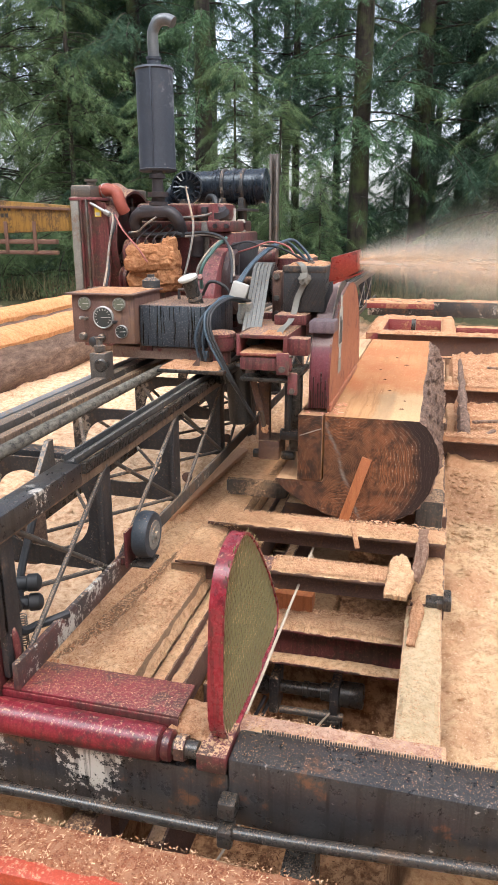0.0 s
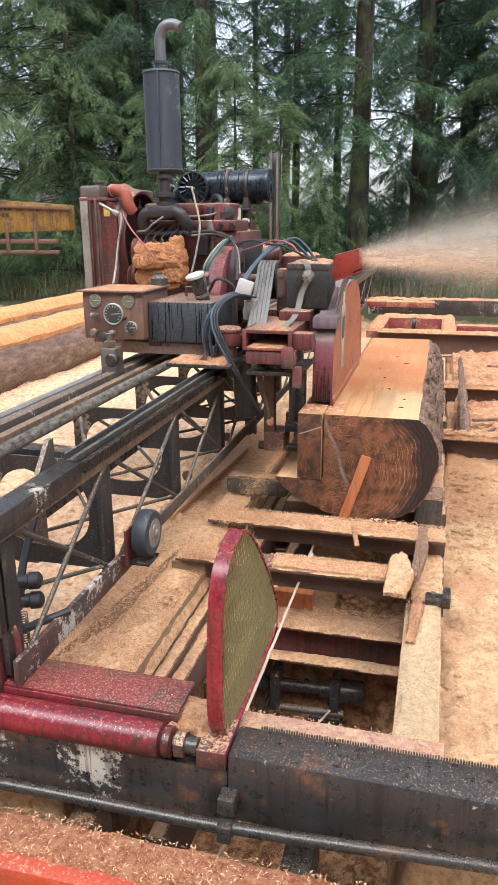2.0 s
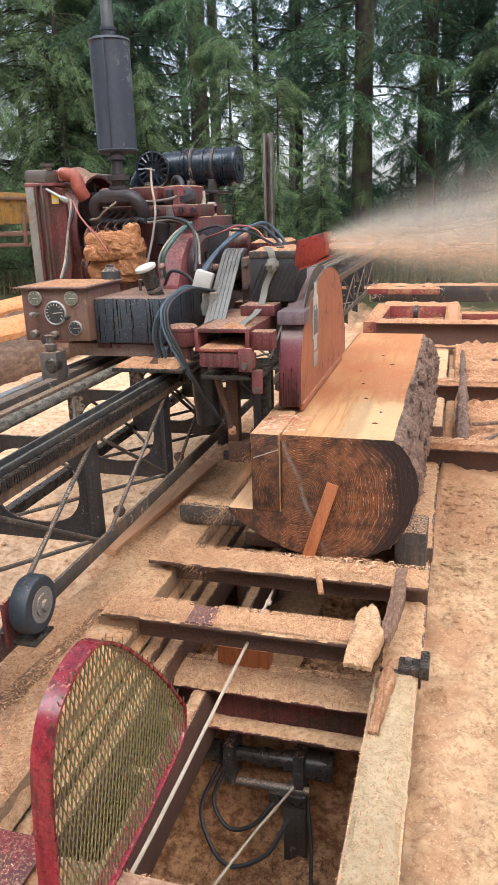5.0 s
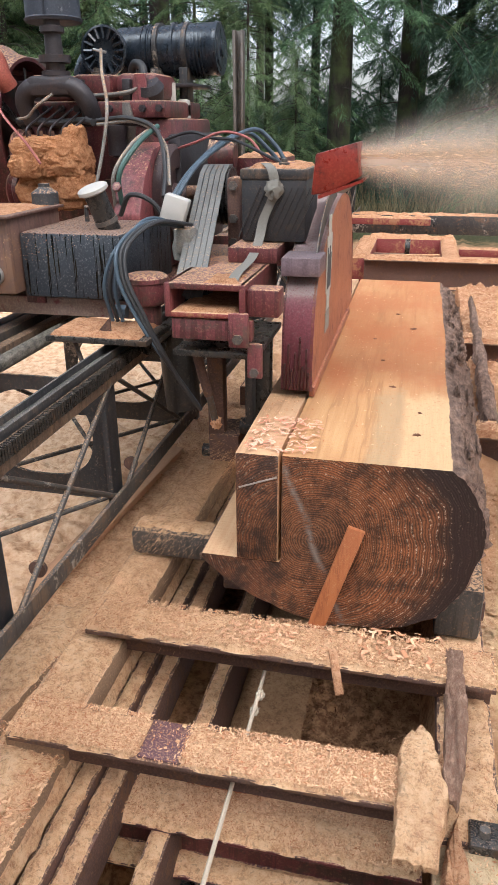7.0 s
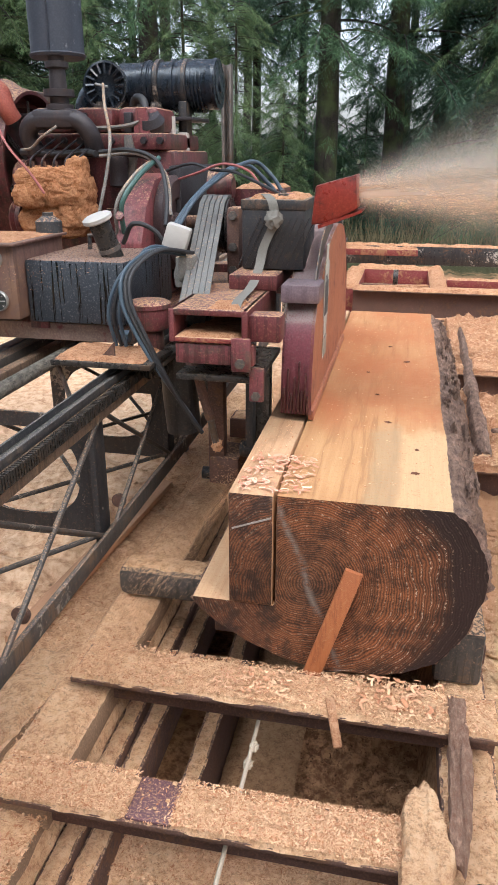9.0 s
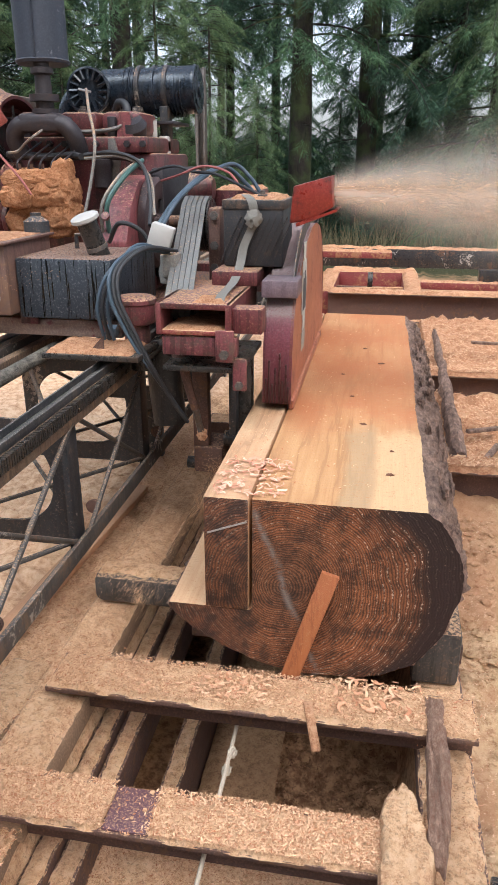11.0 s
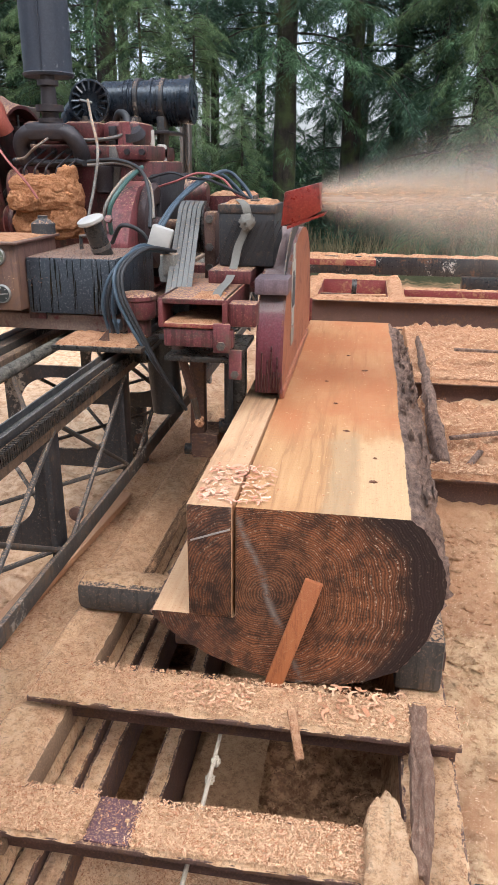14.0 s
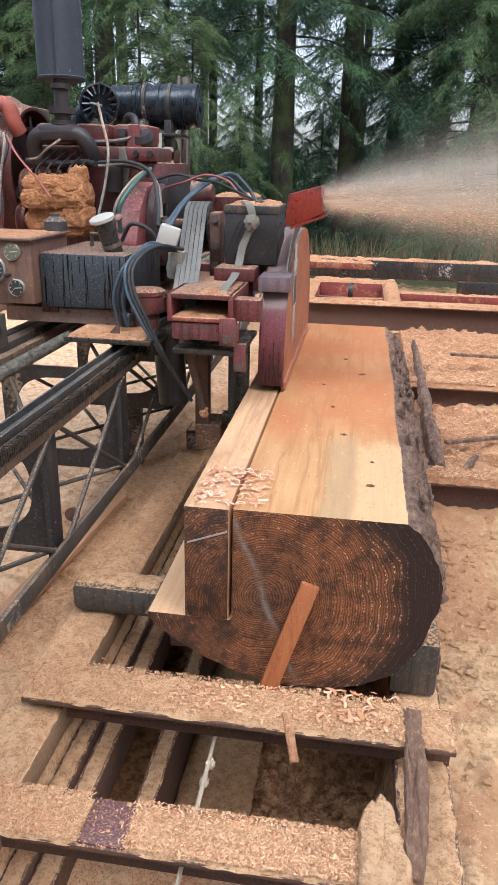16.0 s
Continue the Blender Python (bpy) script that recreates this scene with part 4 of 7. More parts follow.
for x in (-0.265, -0.035):
    part("clamp", box(start(), x - 0.017, x + 0.017, -0.33, -0.22, -0.10, 0.052, 0.006), BLACK, ram)
part("lower_rod", cyl(start(), (-0.24, -0.32, -0.082), (0.0, -0.32, -0.076), 0.014), STEEL, ram)
part("hinge_block", box(start(), -0.13, -0.01, -0.345, -0.29, -0.13, -0.085, 0.008), STEEL_DARK, ram)
part("post", box(start(), -0.085, -0.01, -0.34, -0.265, -0.36, -0.09, 0.008), CRUST, ram)
part("hose", tube(start(), [(-0.28, -0.31, -0.05), (-0.31, -0.36, -0.14), (-0.25, -0.40, -0.20), (-0.17, -0.39, -0.18), (-0.11, -0.34, -0.12)], 0.007), RUBBER, ram)
part("hose", tube(start(), [(-0.30, -0.31, -0.04), (-0.34, -0.40, -0.16), (-0.24, -0.48, -0.26), (-0.12, -0.44, -0.24), (-0.06, -0.36, -0.16)], 0.007), RUBBER, ram)
part("hose", tube(start(), [(-0.01, -0.31, -0.10), (0.02, -0.40, -0.22), (0.04, -0.48, -0.30), (0.12, -0.52, -0.32)], 0.006), RUBBER, ram)
solo("pit_board", sheet(start(), -0.30, -0.105, -0.20, 1.6, 0.125, 0.014, 0.016, 0.01, 91, 0.5), sawdust("pit_brown_dust", (0.20, 0.10, 0.05), (0.38, 0.21, 0.11), (0.52, 0.32, 0.18)), "board in the pit caked with brown dust", "board", at=(-0.2, 0.7, 0.12))
solo("rope", tube(start(), [(-0.172, 0.0, 0.48), (-0.167, -0.152, 0.487), (-0.16, -0.6, 0.507), (-0.148, -1.24, 0.55), (-0.14, -1.37, 0.645)], 0.0045, 7), ROPE, "dirty knotted rope hanging across the pit", "rope", at=(-0.16, -0.3, 0.4))
k = start()
for c in ((-0.163, -0.155, 0.487), (-0.168, -0.19, 0.475)):
    blob(k, c, (0.010, 0.012, 0.010), 0.5)
solo("rope", tube(start(), [(-0.05, -0.33, -0.06), (-0.08, -0.46, -0.03), (-0.12, -0.62, 0.0), (-0.19, -0.95, 0.05), (-0.24, -1.30, 0.10)], 0.004, 7), ROPE, "thin dirty rope sagging in the pit", "rope", at=(-0.05, -0.8, 0.3))
solo("rope_knot", k, ROPE, "frayed knot on the rope", "rope", at=(-0.165, -0.16, 0.48))
solo("wood_block", prism(start(), [(-0.30, -0.275), (-0.135, -0.275), (-0.135, -0.215), (-0.19, -0.205), (-0.30, -0.262)], "z", 0.32, 0.385), STICK, "orange wood wedge lying on the pit beam", "wood block", at=(-0.2, -0.25, 0.335))
solo("wood_splinter", box(start(), -0.009, 0.009, -0.05, 0.05, -0.005, 0.005, 0.003, pose(0.0, -0.155, 0.585, 28, 0, 18)), SAWDUST_ORANGE, "broken wood splinter on the cross member", "splinter", at=(0.0, -0.155, 0.585))
solo("bark_slab", rough_slab([(0.135, -0.55), (0.205, -0.56), (0.225, -0.42), (0.195, -0.30), (0.17, -0.27), (0.14, -0.33)], 0.57, 0.60, 0.57), SAWDUST, "rough broken slab of wood on the deck", "wood slab", at=(0.18, -0.4, 0.57))
solo("bark_slab", rough_slab([(0.215, -0.42), (0.24, -0.44), (0.265, -0.26), (0.26, -0.04), (0.225, -0.03), (0.222, -0.25)], 0.575, 0.602, 0.575), barky("reddish_dusty_bark", (0.26, 0.115, 0.07), (0.62, 0.37, 0.25), 120), "thin bark-covered sliver leaning on the deck", "wood slab", at=(0.24, -0.2, 0.57))
solo("bark_slab", rough_slab([(0.215, -0.70), (0.240, -0.71), (0.262, -0.50), (0.245, -0.40), (0.222, -0.48)], 0.503, 0.522, 0.503), SAWDUST_ORANGE, "long splinter lying on the deck plank", "wood slab", at=(0.24, -0.55, 0.503))
solo("loose_plank", box(start(), -0.03, 0.03, -0.50, 0.50, 0, 0.028, 0.004, pose(-0.79, 0.55, 0.482, 0, 6, -4)), LOOSE_PLANK, "pale orange sawn plank lying beside the track", "plank", at=(-0.79, 0.55, 0.48))
br = thing("deck_bracket", (0.30, -0.42, 0.5), "small greasy steel bracket on the deck rail", "bracket")
part("plate", box(start(), 0.265, 0.335, -0.455, -0.40, 0.495, 0.52, 0.004), STEEL_DARK, br)
part("lug", box(start(), 0.32, 0.345, -0.47, -0.39, 0.50, 0.54, 0.004), STEEL_DARK, br)
part("bolt", cyl(start(), (0.29, -0.43, 0.52), (0.29, -0.43, 0.535), 0.01, seg=6), STEEL, br)


# ---- the log ----
def make_log():
    t = thing("log", (0.0, 0.0, 0.59), "big wet log with a flat sawn top and dark bark", "log")
    arc = [(0.198, 1.0), (0.235, 0.965), (0.268, 0.905), (0.278, 0.85), (0.270, 0.785), (0.235, 0.695), (0.18, 0.632), (0.10, 0.598), (0.0, 0.588), (-0.10, 0.598), (-0.20, 0.632), (-0.29, 0.685), (-0.328, 0.720), (-0.333, 0.736)]
    fine = [(p.x, p.z) for p in curve_points([(x, 0, z) for x, z in arc], 6)]
    flat = [(-0.25, 0.736), (-0.154, 0.736), (-0.149, 0.742), (-0.149, 1.0)]
    inner = [(-0.149 + (0.347) * k / 8, 1.0) for k in range(1, 8)]
    ring = fine + flat + inner
    n_arc, n = len(fine), len(ring)
    bm, rows, ny, length = bmesh.new(), [], 190, 1.93
    for j in range(ny + 1):
        y = length * j / ny
        row = []
        for i, (x, z) in enumerate(ring):
            if i < n_arc:
                e = min(i, n_arc - 1 - i)
                k = min(1, e / 3) if i > 3 else min(1, (i + 1.2) / 4)
                nn = noise.noise(Vector((x * 16, y * 6, z * 16))) * 0.013 + abs(noise.noise(Vector((x * 70, y * 30, z * 70)))) * 0.020 + 0.008 * noise.noise(Vector((x * 150, y * 90, z * 150))) + 0.008 * noise.noise(Vector((0, y * 3, 5)))
                d = Vector((x + 0.03, 0, z - 0.82)).normalized() * (nn if j else nn * 0.3) * k
                row.append(bm.verts.new((x + d.x + (0.012 * noise.noise(Vector((y * 2.5, 3, 1))) if i == 0 else 0), y, z + d.z if i else z)))
            else:
                row.append(bm.verts.new((x, y, z)))
        rows.append(row)
    for a, b in zip(rows, rows[1:]):
        for i in range(n):
            f = bm.faces.new((a[i], b[i], b[(i + 1) % n], a[(i + 1) % n]))
            f.material_index = 0 if i < n_arc - 1 else (2 if i >= n_arc + 3 - 1 else 1)
    f0, f1 = bm.faces.new(rows[0]), bm.faces.new(rows[-1][::-1])
    f0.material_index = f1.material_index = 3
    bmesh.ops.recalc_face_normals(bm, faces=bm.faces[:])
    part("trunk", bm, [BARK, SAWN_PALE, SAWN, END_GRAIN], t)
    b = start()
    box(b, -0.25, -0.157, -0.004, 1.93, 0.7385, 1.0, 0.0015)
    for f in b.faces:
        f.normal_update()
        f.material_index = 1 if abs(f.normal.y) > 0.9 else 0
    part("half_cut_board", b, [SAWN_PALE, END_GRAIN], t, "board being sawn free, still in place")
    part("pale_scratch", box(start(), -0.047, 0.042, -0.0008, 0.0008, -0.0018, 0.0018, 0, pose(-0.199, -0.0045, 0.935, 0, -21, 0)), plain("pale_score", (0.30, 0.26, 0.23), 0.7, 0, 0.5, 200), t, "pale score across the end grain")
    c = start()
    for kx, ky, r in ((0.058, 0.49, 0.010), (0.125, 0.172, 0.012), (0.02, 0.72, 0.008), (0.10, 1.1, 0.012), (0.04, 1.3, 0.009), (-0.02, 0.95, 0.008), (0.13, 0.31, 0.006)):
        blob(c, (kx, ky, 0.999), (r * 0.8, r * 0.6, 0.0035), 0.9, 3, 14)
    part("knot", c, plain("dark_knot", (0.16, 0.06, 0.03), 0.7), t, "small dark knots", "stuff")
    flap = start()
    for i in range(70):
        y = random.uniform(0.05, 1.85)
        zz = random.uniform(0.80, 1.0)
        x = 0.20 + 0.075 * (1 - ((zz - 0.85) / 0.16) ** 2 if zz > 0.85 else 1) + random.uniform(0.0, 0.012)
        blob(flap, (x, y, zz), (random.uniform(0.005, 0.012), random.uniform(0.015, 0.05), random.uniform(0.008, 0.022)), 0.9, 3, 22)
    part("loose_bark", flap, BARK, t, "loose ragged bark flakes", "stuff")
    return t


make_log()
stick = box(start(), -0.019, 0.019, -0.007, 0.007, -0.14, 0.13, 0.0015, pose(-0.022, -0.014, 0.722, -4, 17, 0))
solo("wood_stick", stick, STICK, "orange cedar stick leaning against the log end", "stick", at=(-0.06, -0.02, 0.59))
solo("chock_block", box(start(), -0.612, -0.335, 0.225, 0.325, 0.550, 0.634, 0.034), OLD_WOOD, "dark round timber chock under the log", "timber chock", "chocks under the log", at=(-0.45, 0.275, 0.55))
sheet_ = sheet(start(), -0.60, -0.33, 0.245, 0.310, 0.633, 0.010, 0.008, 0.01, 61)
solo("sawdust_layer", sheet_, SAWDUST, "sawdust lying on the timber chock", "sawdust", kind="stuff")
solo("chock_block", box(start(), 0.205, 0.31, 0.10, 0.26, 0.515, 0.655, 0.01), OLD_WOOD, "dark square timber chock under the log", "timber chock", "chocks under the log", at=(0.26, 0.18, 0.515))
member("log_bunk", "steel bunk carrying the log", -0.34, 0.33, 0.20, 0.32, 0.50, 0.555, RUST, SAWDUST, 0.01)
member("log_bunk", "rusty steel bunk carrying the log", -0.62, 0.33, 1.55, 1.67, 0.50, 0.588, RUST, SAWDUST, 0.004)
bs, low, high = bmesh.new(), [], []
for i in range(60):
    f = i / 59
    y = 1.38 + 1.75 * f
    w = 0.032 * (1 - 0.7 * f) * (1 + 0.7 * noise.noise(Vector((0, y * 9, 2)))) + 0.006
    x = 0.425 + 0.012 * noise.noise(Vector((y * 5, 1, 0)))
    z = 0.55 + 0.10 * f
    row = [bs.verts.new((x + dx * w, y, z + dz + 0.012 * noise.noise(Vector((dx * 4, y * 22, dz * 40))))) for dx, dz in ((-1, 0), (-0.6, 0.035), (0.1, 0.045), (0.8, 0.03), (1, -0.01), (0, -0.03))]
    high.append(row)
for a_, b_ in zip(high, high[1:]):
    for i in range(6):
        bs.faces.new((a_[i], a_[(i + 1) % 6], b_[(i + 1) % 6], b_[i]))
bs.faces.new(high[0][::-1])
bs.faces.new(high[-1])
solo("bark_slab", bs, BARK, "long ragged strip of grey bark across the bunks", "bark", at=(0.425, 2.2, 0.55))


# ---- the track the saw carriage runs on ----
TRACK0, TRACK1 = -1.46, 7.1
track = thing("track_truss", (-0.8, 2.8, 0.45), "greasy steel track truss with a toothed rack rail", "track")
b = box(start(), -0.622, -0.583, TRACK0, TRACK1, 1.075, 1.130, 0.004)
part("rack_bar", b, RACK, track)
b = box(start(), -0.620, -0.592, TRACK0 + 0.35, TRACK1, 1.130, 1.140, 0.002)
part("guide_rail", b, WET_BLACK, track)
part("guide_lip", box(start(), -0.6245, -0.619, TRACK0 + 0.35, TRACK1, 1.128, 1.155, 0.002), WET_BLACK, track)
part("guide_lip", box(start(), -0.597, -0.591, TRACK0 + 0.35, TRACK1, 1.131, 1.150, 0.002), WET_BLACK, track)
b = start()
for i in range(250):
    y = -1.10 + i * 0.0095
    box(b, -0.586, -0.572, y, y + 0.0058, 1.106, 1.133, 0)
part("rack_teeth", b, STEEL_DARK, track, kind="stuff")
part("bottom_chord", box(start(), -0.590, -0.580, -0.80, TRACK1, 0.752, 0.796, 0.002), CRUST, track)
part("bottom_chord_flange", box(start(), -0.622, -0.590, -0.80, TRACK1, 0.752, 0.758, 0.001), CRUST, track)
part("bottom_chord", box(start(), -1.010, -0.975, TRACK0, TRACK1, 0.752, 0.790, 0.003), STEEL_DARK, track)
part("mid_pipe", tube(start(), [(-0.826, TRACK0, 1.128), (-0.826, -0.6, 1.135), (-0.826, 2, 1.135), (-0.826, TRACK1, 1.135)], 0.018, 12), CRUSTY_PIPE, track, "pipe crusted grey with sawdust and grease")
part("left_rail", box(start(), -1.000, -0.958, TRACK0, TRACK1, 1.085, 1.140, 0.003), CRUST, track)
part("left_guide", box(start(), -0.945, -0.915, TRACK0, TRACK1, 1.10, 1.125, 0.003), RACK, track)
part("left_lip", box(start(), -1.055, -1.020, TRACK0, TRACK1, 1.10, 1.135, 0.003), painted("blue_grey_rail", (0.12, 0.14, 0.16), (0.08, 0.09, 0.10), (0.12, 0.08, 0.05), 0.5, 0.4, 0.2, 0.35, 0, None, DUST, 300), track)
POSTS = [-1.42, -0.94, -0.39, 0.16, 0.69, 1.30, 2.0, 2.7, 3.4, 4.2, 5.0, 5.8, 6.6]


def portal():
    """A plate between the rails with a wide bell-shaped opening."""
    cx, cz = -0.80, 0.93
    hole = [(cx + 0.145 * math.copysign(abs(math.cos(a)) ** 0.75, math.cos(a)), cz + 0.115 * math.copysign(abs(math.sin(a)) ** 0.85, math.sin(a))) for a in (2 * math.pi * k / 40 for k in range(40))]
    bm = bmesh.new()
    rect = []
    for k in range(40):
        a = 2 * math.pi * k / 40
        dx, dz = math.cos(a), math.sin(a)
        s = min((0.19 if dx > 0 else 0.19) / max(abs(dx), 1e-6), (0.15 if dz > 0 else 0.17) / max(abs(dz), 1e-6))
        rect.append((-0.795 + dx * s, cz + dz * s))
    grid = []
    for y in (-0.004, 0.004):
        grid.append(([bm.verts.new((x, y, z)) for x, z in hole], [bm.verts.new((x, y, z)) for x, z in rect]))
    (h0, r0), (h1, r1) = grid
    for k in range(40):
        j = (k + 1) % 40
        for q in ((h0[k], h0[j], r0[j], r0[k]), (h1[j], h1[k], r1[k], r1[j]), (h0[j], h0[k], h1[k], h1[j]), (r0[k], r0[j], r1[j], r1[k])):
            bm.faces.new(q)
    bmesh.ops.recalc_face_normals(bm, faces=bm.faces[:])
    return bm


me_plate = None
for k, y in enumerate(POSTS):
    bm = portal()
    if me_plate is None:
        me_plate = mesh_of("portal_plate", bm, BLACK)
        edge = box(start(), -0.615, -0.600, -0.03, 0.03, 0.755, 1.078, 0.002)
        me_edge = mesh_of("portal_edge", edge, BLACK)
    else:
        bm.free()
    for nm, me in (("portal_plate", me_plate), ("portal_edge", me_edge)):
        ob = new(nm, me)
        ob.parent = track
        ob.location = Vector((0, y, 0)) - PLACE[track]
for y0, y1 in zip(POSTS, POSTS[1:]):
    for (a, b), x in (((1.085, 0.78), -0.594), ((0.78, 1.085), -0.588)):
        part("brace_rod", cyl(start(), (x, y0 + 0.02, a), (x, y1 - 0.02, b), 0.0065, seg=8), CRUST, track)
    part("brace_rod", cyl(start(), (-0.60, y0 + 0.02, 0.775), (-0.985, y1 - 0.02, 0.775), 0.0065, seg=8), CRUST, track)
    part("brace_rod", cyl(start(), (-0.985, y0 + 0.02, 0.785), (-0.60, y1 - 0.02, 0.785), 0.0065, seg=8), CRUST, track)
    part("brace_rod", cyl(start(), (-0.985, y0 + 0.02, 1.08), (-0.985, y1 - 0.02, 0.78), 0.0065, seg=8), CRUST, track)
    part("brace_rod", cyl(start(), (-0.66, y0 + 0.02, 1.07), (-0.95, y1 - 0.02, 1.06), 0.0065, seg=8), CRUST, track)
for y in (-0.86, 0.26, 1.4, 2.7, 4.2, 5.8, 6.6):
    if y > 1:
        part("foot", box(start(), -0.83, -0.77, y - 0.03, y + 0.03, 0.36, 0.756, 0.004), BLACK, track)
part("cross_tie", box(start(), -0.985, -0.6, -0.90, -0.84, 1.05, 1.085, 0.003), BLACK, track)
part("red_end_chord", box(start(), -0.588, -0.574, -1.46, -0.80, 0.735, 0.800, 0.003), painted("chipped_black_white_paint", (0.030, 0.026, 0.026), (0.075, 0.028, 0.028), (0.12, 0.045, 0.038), 0.55, 0.5, 0, 0.3, 0, (0.46, 0.43, 0.38)), track)
part("end_shoe", box(start(), -0.642, -0.622, -1.475, -1.38, 0.68, 0.84, 0.004), RED, track)
part("end_hook", tube(start(), [(-0.618, -1.43, 0.70), (-0.600, -1.42, 0.74), (-0.598, -1.42, 0.83), (-0.612, -1.42, 0.862), (-0.64, -1.42, 0.868)], 0.009, 10), RED, track)
part("end_channel", prism(start(), [(-0.655, 0.655), (-0.585, 0.665), (-0.583, 0.735), (-0.595, 0.735), (-0.598, 0.678), (-0.655, 0.668)], "y", -1.44, -1.37, 0.002), RED, track)
part("spring", tube(start(), [(-0.655 + 0.009 * math.cos(i * 1.05), -1.30 + 0.009 * math.sin(i * 1.05), 0.735 + 0.0011 * i) for i in range(76)], 0.0017, 6, smooth=False), STEEL, track)
part("spring_hook", tube(start(), [(-0.655, -1.30, 0.735), (-0.65, -1.305, 0.715), (-0.66, -1.31, 0.705)], 0.0017, 6), STEEL, track)
part("crusted_block", box(start(), -0.925, -0.835, -0.93, -0.86, 0.74, 0.905, 0.012), barky("crumbly_dust_crust", (0.09, 0.05, 0.035), (0.34, 0.22, 0.16), 150), track, "block crusted with brown dust")
part("end_post", box(start(), -0.63, -0.60, -1.465, -1.435, 0.86, 1.07, 0.004), BLACK_CHIP, track)
part("end_plate", box(start(), -0.642, -0.582, -1.46, -1.10, 1.078, 1.134, 0.005), BLACK_CHIP, track)
part("upright_tab", prism(start(), [(-1.18, 1.12), (-1.10, 1.12), (-1.10, 1.19), (-1.12, 1.19)], "x", -0.668, -0.655), STEEL, track)
part("hydraulic_line", tube(start(), [(-0.67, -1.40, 1.02), (-0.68, -1.30, 0.90), (-0.70, -1.25, 0.8), (-0.78, -1.1, 0.82), (-0.85, -0.9, 0.9)], 0.011), RUBBER, track)
part("hydraulic_line", tube(start(), [(-0.64, -1.35, 0.92), (-0.63, -1.36, 0.82), (-0.61, -1.30, 0.80), (-0.57, -1.24, 0.80)], 0.010), RUBBER, track)
for z in (0.792, 0.846):
    part("coupling", lathe(start(), (-0.735, -1.22, z), (0.9, 0.4, 0), [(0, 0.012), (0.02, 0.017), (0.04, 0.018), (0.043, 0.022), (0.066, 0.022), (0.073, 0.015), (0.076, 0.006)], 16), RUBBER, track)
for y, z in ((-0.2, 0.83), (0.33, 0.83), (0.9, 0.83)):
    part("eye_bolt", lathe(start(), (-0.63, y, z - 0.045), (0, -1, 0), [(0, 0.018), (0.012, 0.02), (0.014, 0.012)], 14), RUST, track)
idler = thing("idler_wheel", (-0.53, -0.89, 0.78), "blue-grey rubber idler wheel on a red bracket", "wheel")
part("tyre", lathe(start(), (-0.535, -0.89, 0.862), (1, 0, 0), [(0, 0.045), (0.004, 0.062), (0.012, 0.066), (0.038, 0.066), (0.046, 0.062), (0.05, 0.045), (0.048, 0.04)]), painted("blue_grey_rubber", (0.020, 0.027, 0.036), (0.03, 0.038, 0.048), (0.1, 0.09, 0.08), 0.3, 0.5, 0, 0.08), idler)
part("hub", lathe(start(), (-0.488, -0.89, 0.862), (1, 0, 0), [(0, 0.041), (0.003, 0.041), (0.003, 0.026), (0.006, 0.026), (0.006, 0.012), (0.014, 0.012)]), PIPE_GREY, idler)
part("bracket", box(start(), -0.556, -0.548, -0.945, -0.885, 0.775, 0.885, 0.004), RED, idler)
part("arm", box(start(), -0.578, -0.550, -0.93, -0.90, 0.776, 0.80, 0.003), RED, idler)
part("shelf", box(start(), -0.556, -0.49, -0.93, -0.85, 0.775, 0.783, 0.003), STEEL_DARK, idler)


# ---- the saw carriage with its engine ----
saw = thing("saw_carriage", (-0.7, 0.2, 1.14), "red dusty saw carriage with a diesel engine", "saw carriage")


def caked(bm, c, r, seed):
    """A lump caked with sawdust: knobbly, crumbly surface."""
    t = bmesh.new()
    bmesh.ops.create_icosphere(t, subdivisions=5, radius=1)
    for v in t.verts:
        d = v.co.normalized()
        q = Vector((d.x * r[0], d.y * r[1], d.z * r[2])) * (0.92 / max(abs(d.x), abs(d.y), abs(d.z)) ** 0.5)
        o = Vector((seed, 0, 0))
        v.co = Vector(c) + q + d * (0.009 * noise.noise(q * 18 + o) + 0.005 * noise.noise(q * 55 + o) + 0.004 * noise.noise(q * 150 + o))
    merge(bm, t)


# the power unit and what hangs on it were drawn at 1 / 1.08 of their size
POWER_UNIT = Matrix.Translation((-0.0202, 0.2225, -0.1358)) @ Matrix.Scale(1.08, 4)
scale_up = None


def P(name, bm, mat, label="", parent=None, kind="", sharp=38):
    if scale_up is not None:
        bm.transform(scale_up)
    return part(name, bm, mat, parent or saw, label, kind, sharp)


# base frame
scale_up = POWER_UNIT
P("front_beam", box(start(), -0.93, -0.545, -0.17, -0.11, 1.218, 1.262, 0.004), painted("scraped_front_beam", (0.26, 0.19, 0.155), (0.20, 0.12, 0.10), (0.17, 0.03, 0.04), 0.55, 0.5, 0.1, 0.4))
P("base_frame", box(start(), -1.20, -0.46, 0.14, 0.85, 1.20, 1.25, 0.004), RED)
P("rear_beam", box(start(), -1.20, -0.20, 0.80, 0.88, 1.18, 1.28, 0.004), RED)
P("red_tab", box(start(), -0.815, -0.765, -0.178, -0.168, 1.248, 1.285, 0.003), RED_PINK)
scale_up = None
P("front_plate", box(start(), -0.755, -0.50, -0.16, 0.02, 1.168, 1.182, 0.003), STEEL_DARK)
P("sawdust", sheet(start(), -0.75, -0.52, -0.155, 0.0, 1.182, 0.014, 0.01, 0.01, 71), SAWDUST_ORANGE, kind="stuff")
P("rib", prism(start(), [(-0.64, 1.182), (-0.60, 1.182), (-0.60, 1.225)], "y", -0.13, -0.122), RUST)
P("roller_bracket", box(start(), -1.02, -0.955, -0.17, -0.10, 1.13, 1.23, 0.004), STEEL)
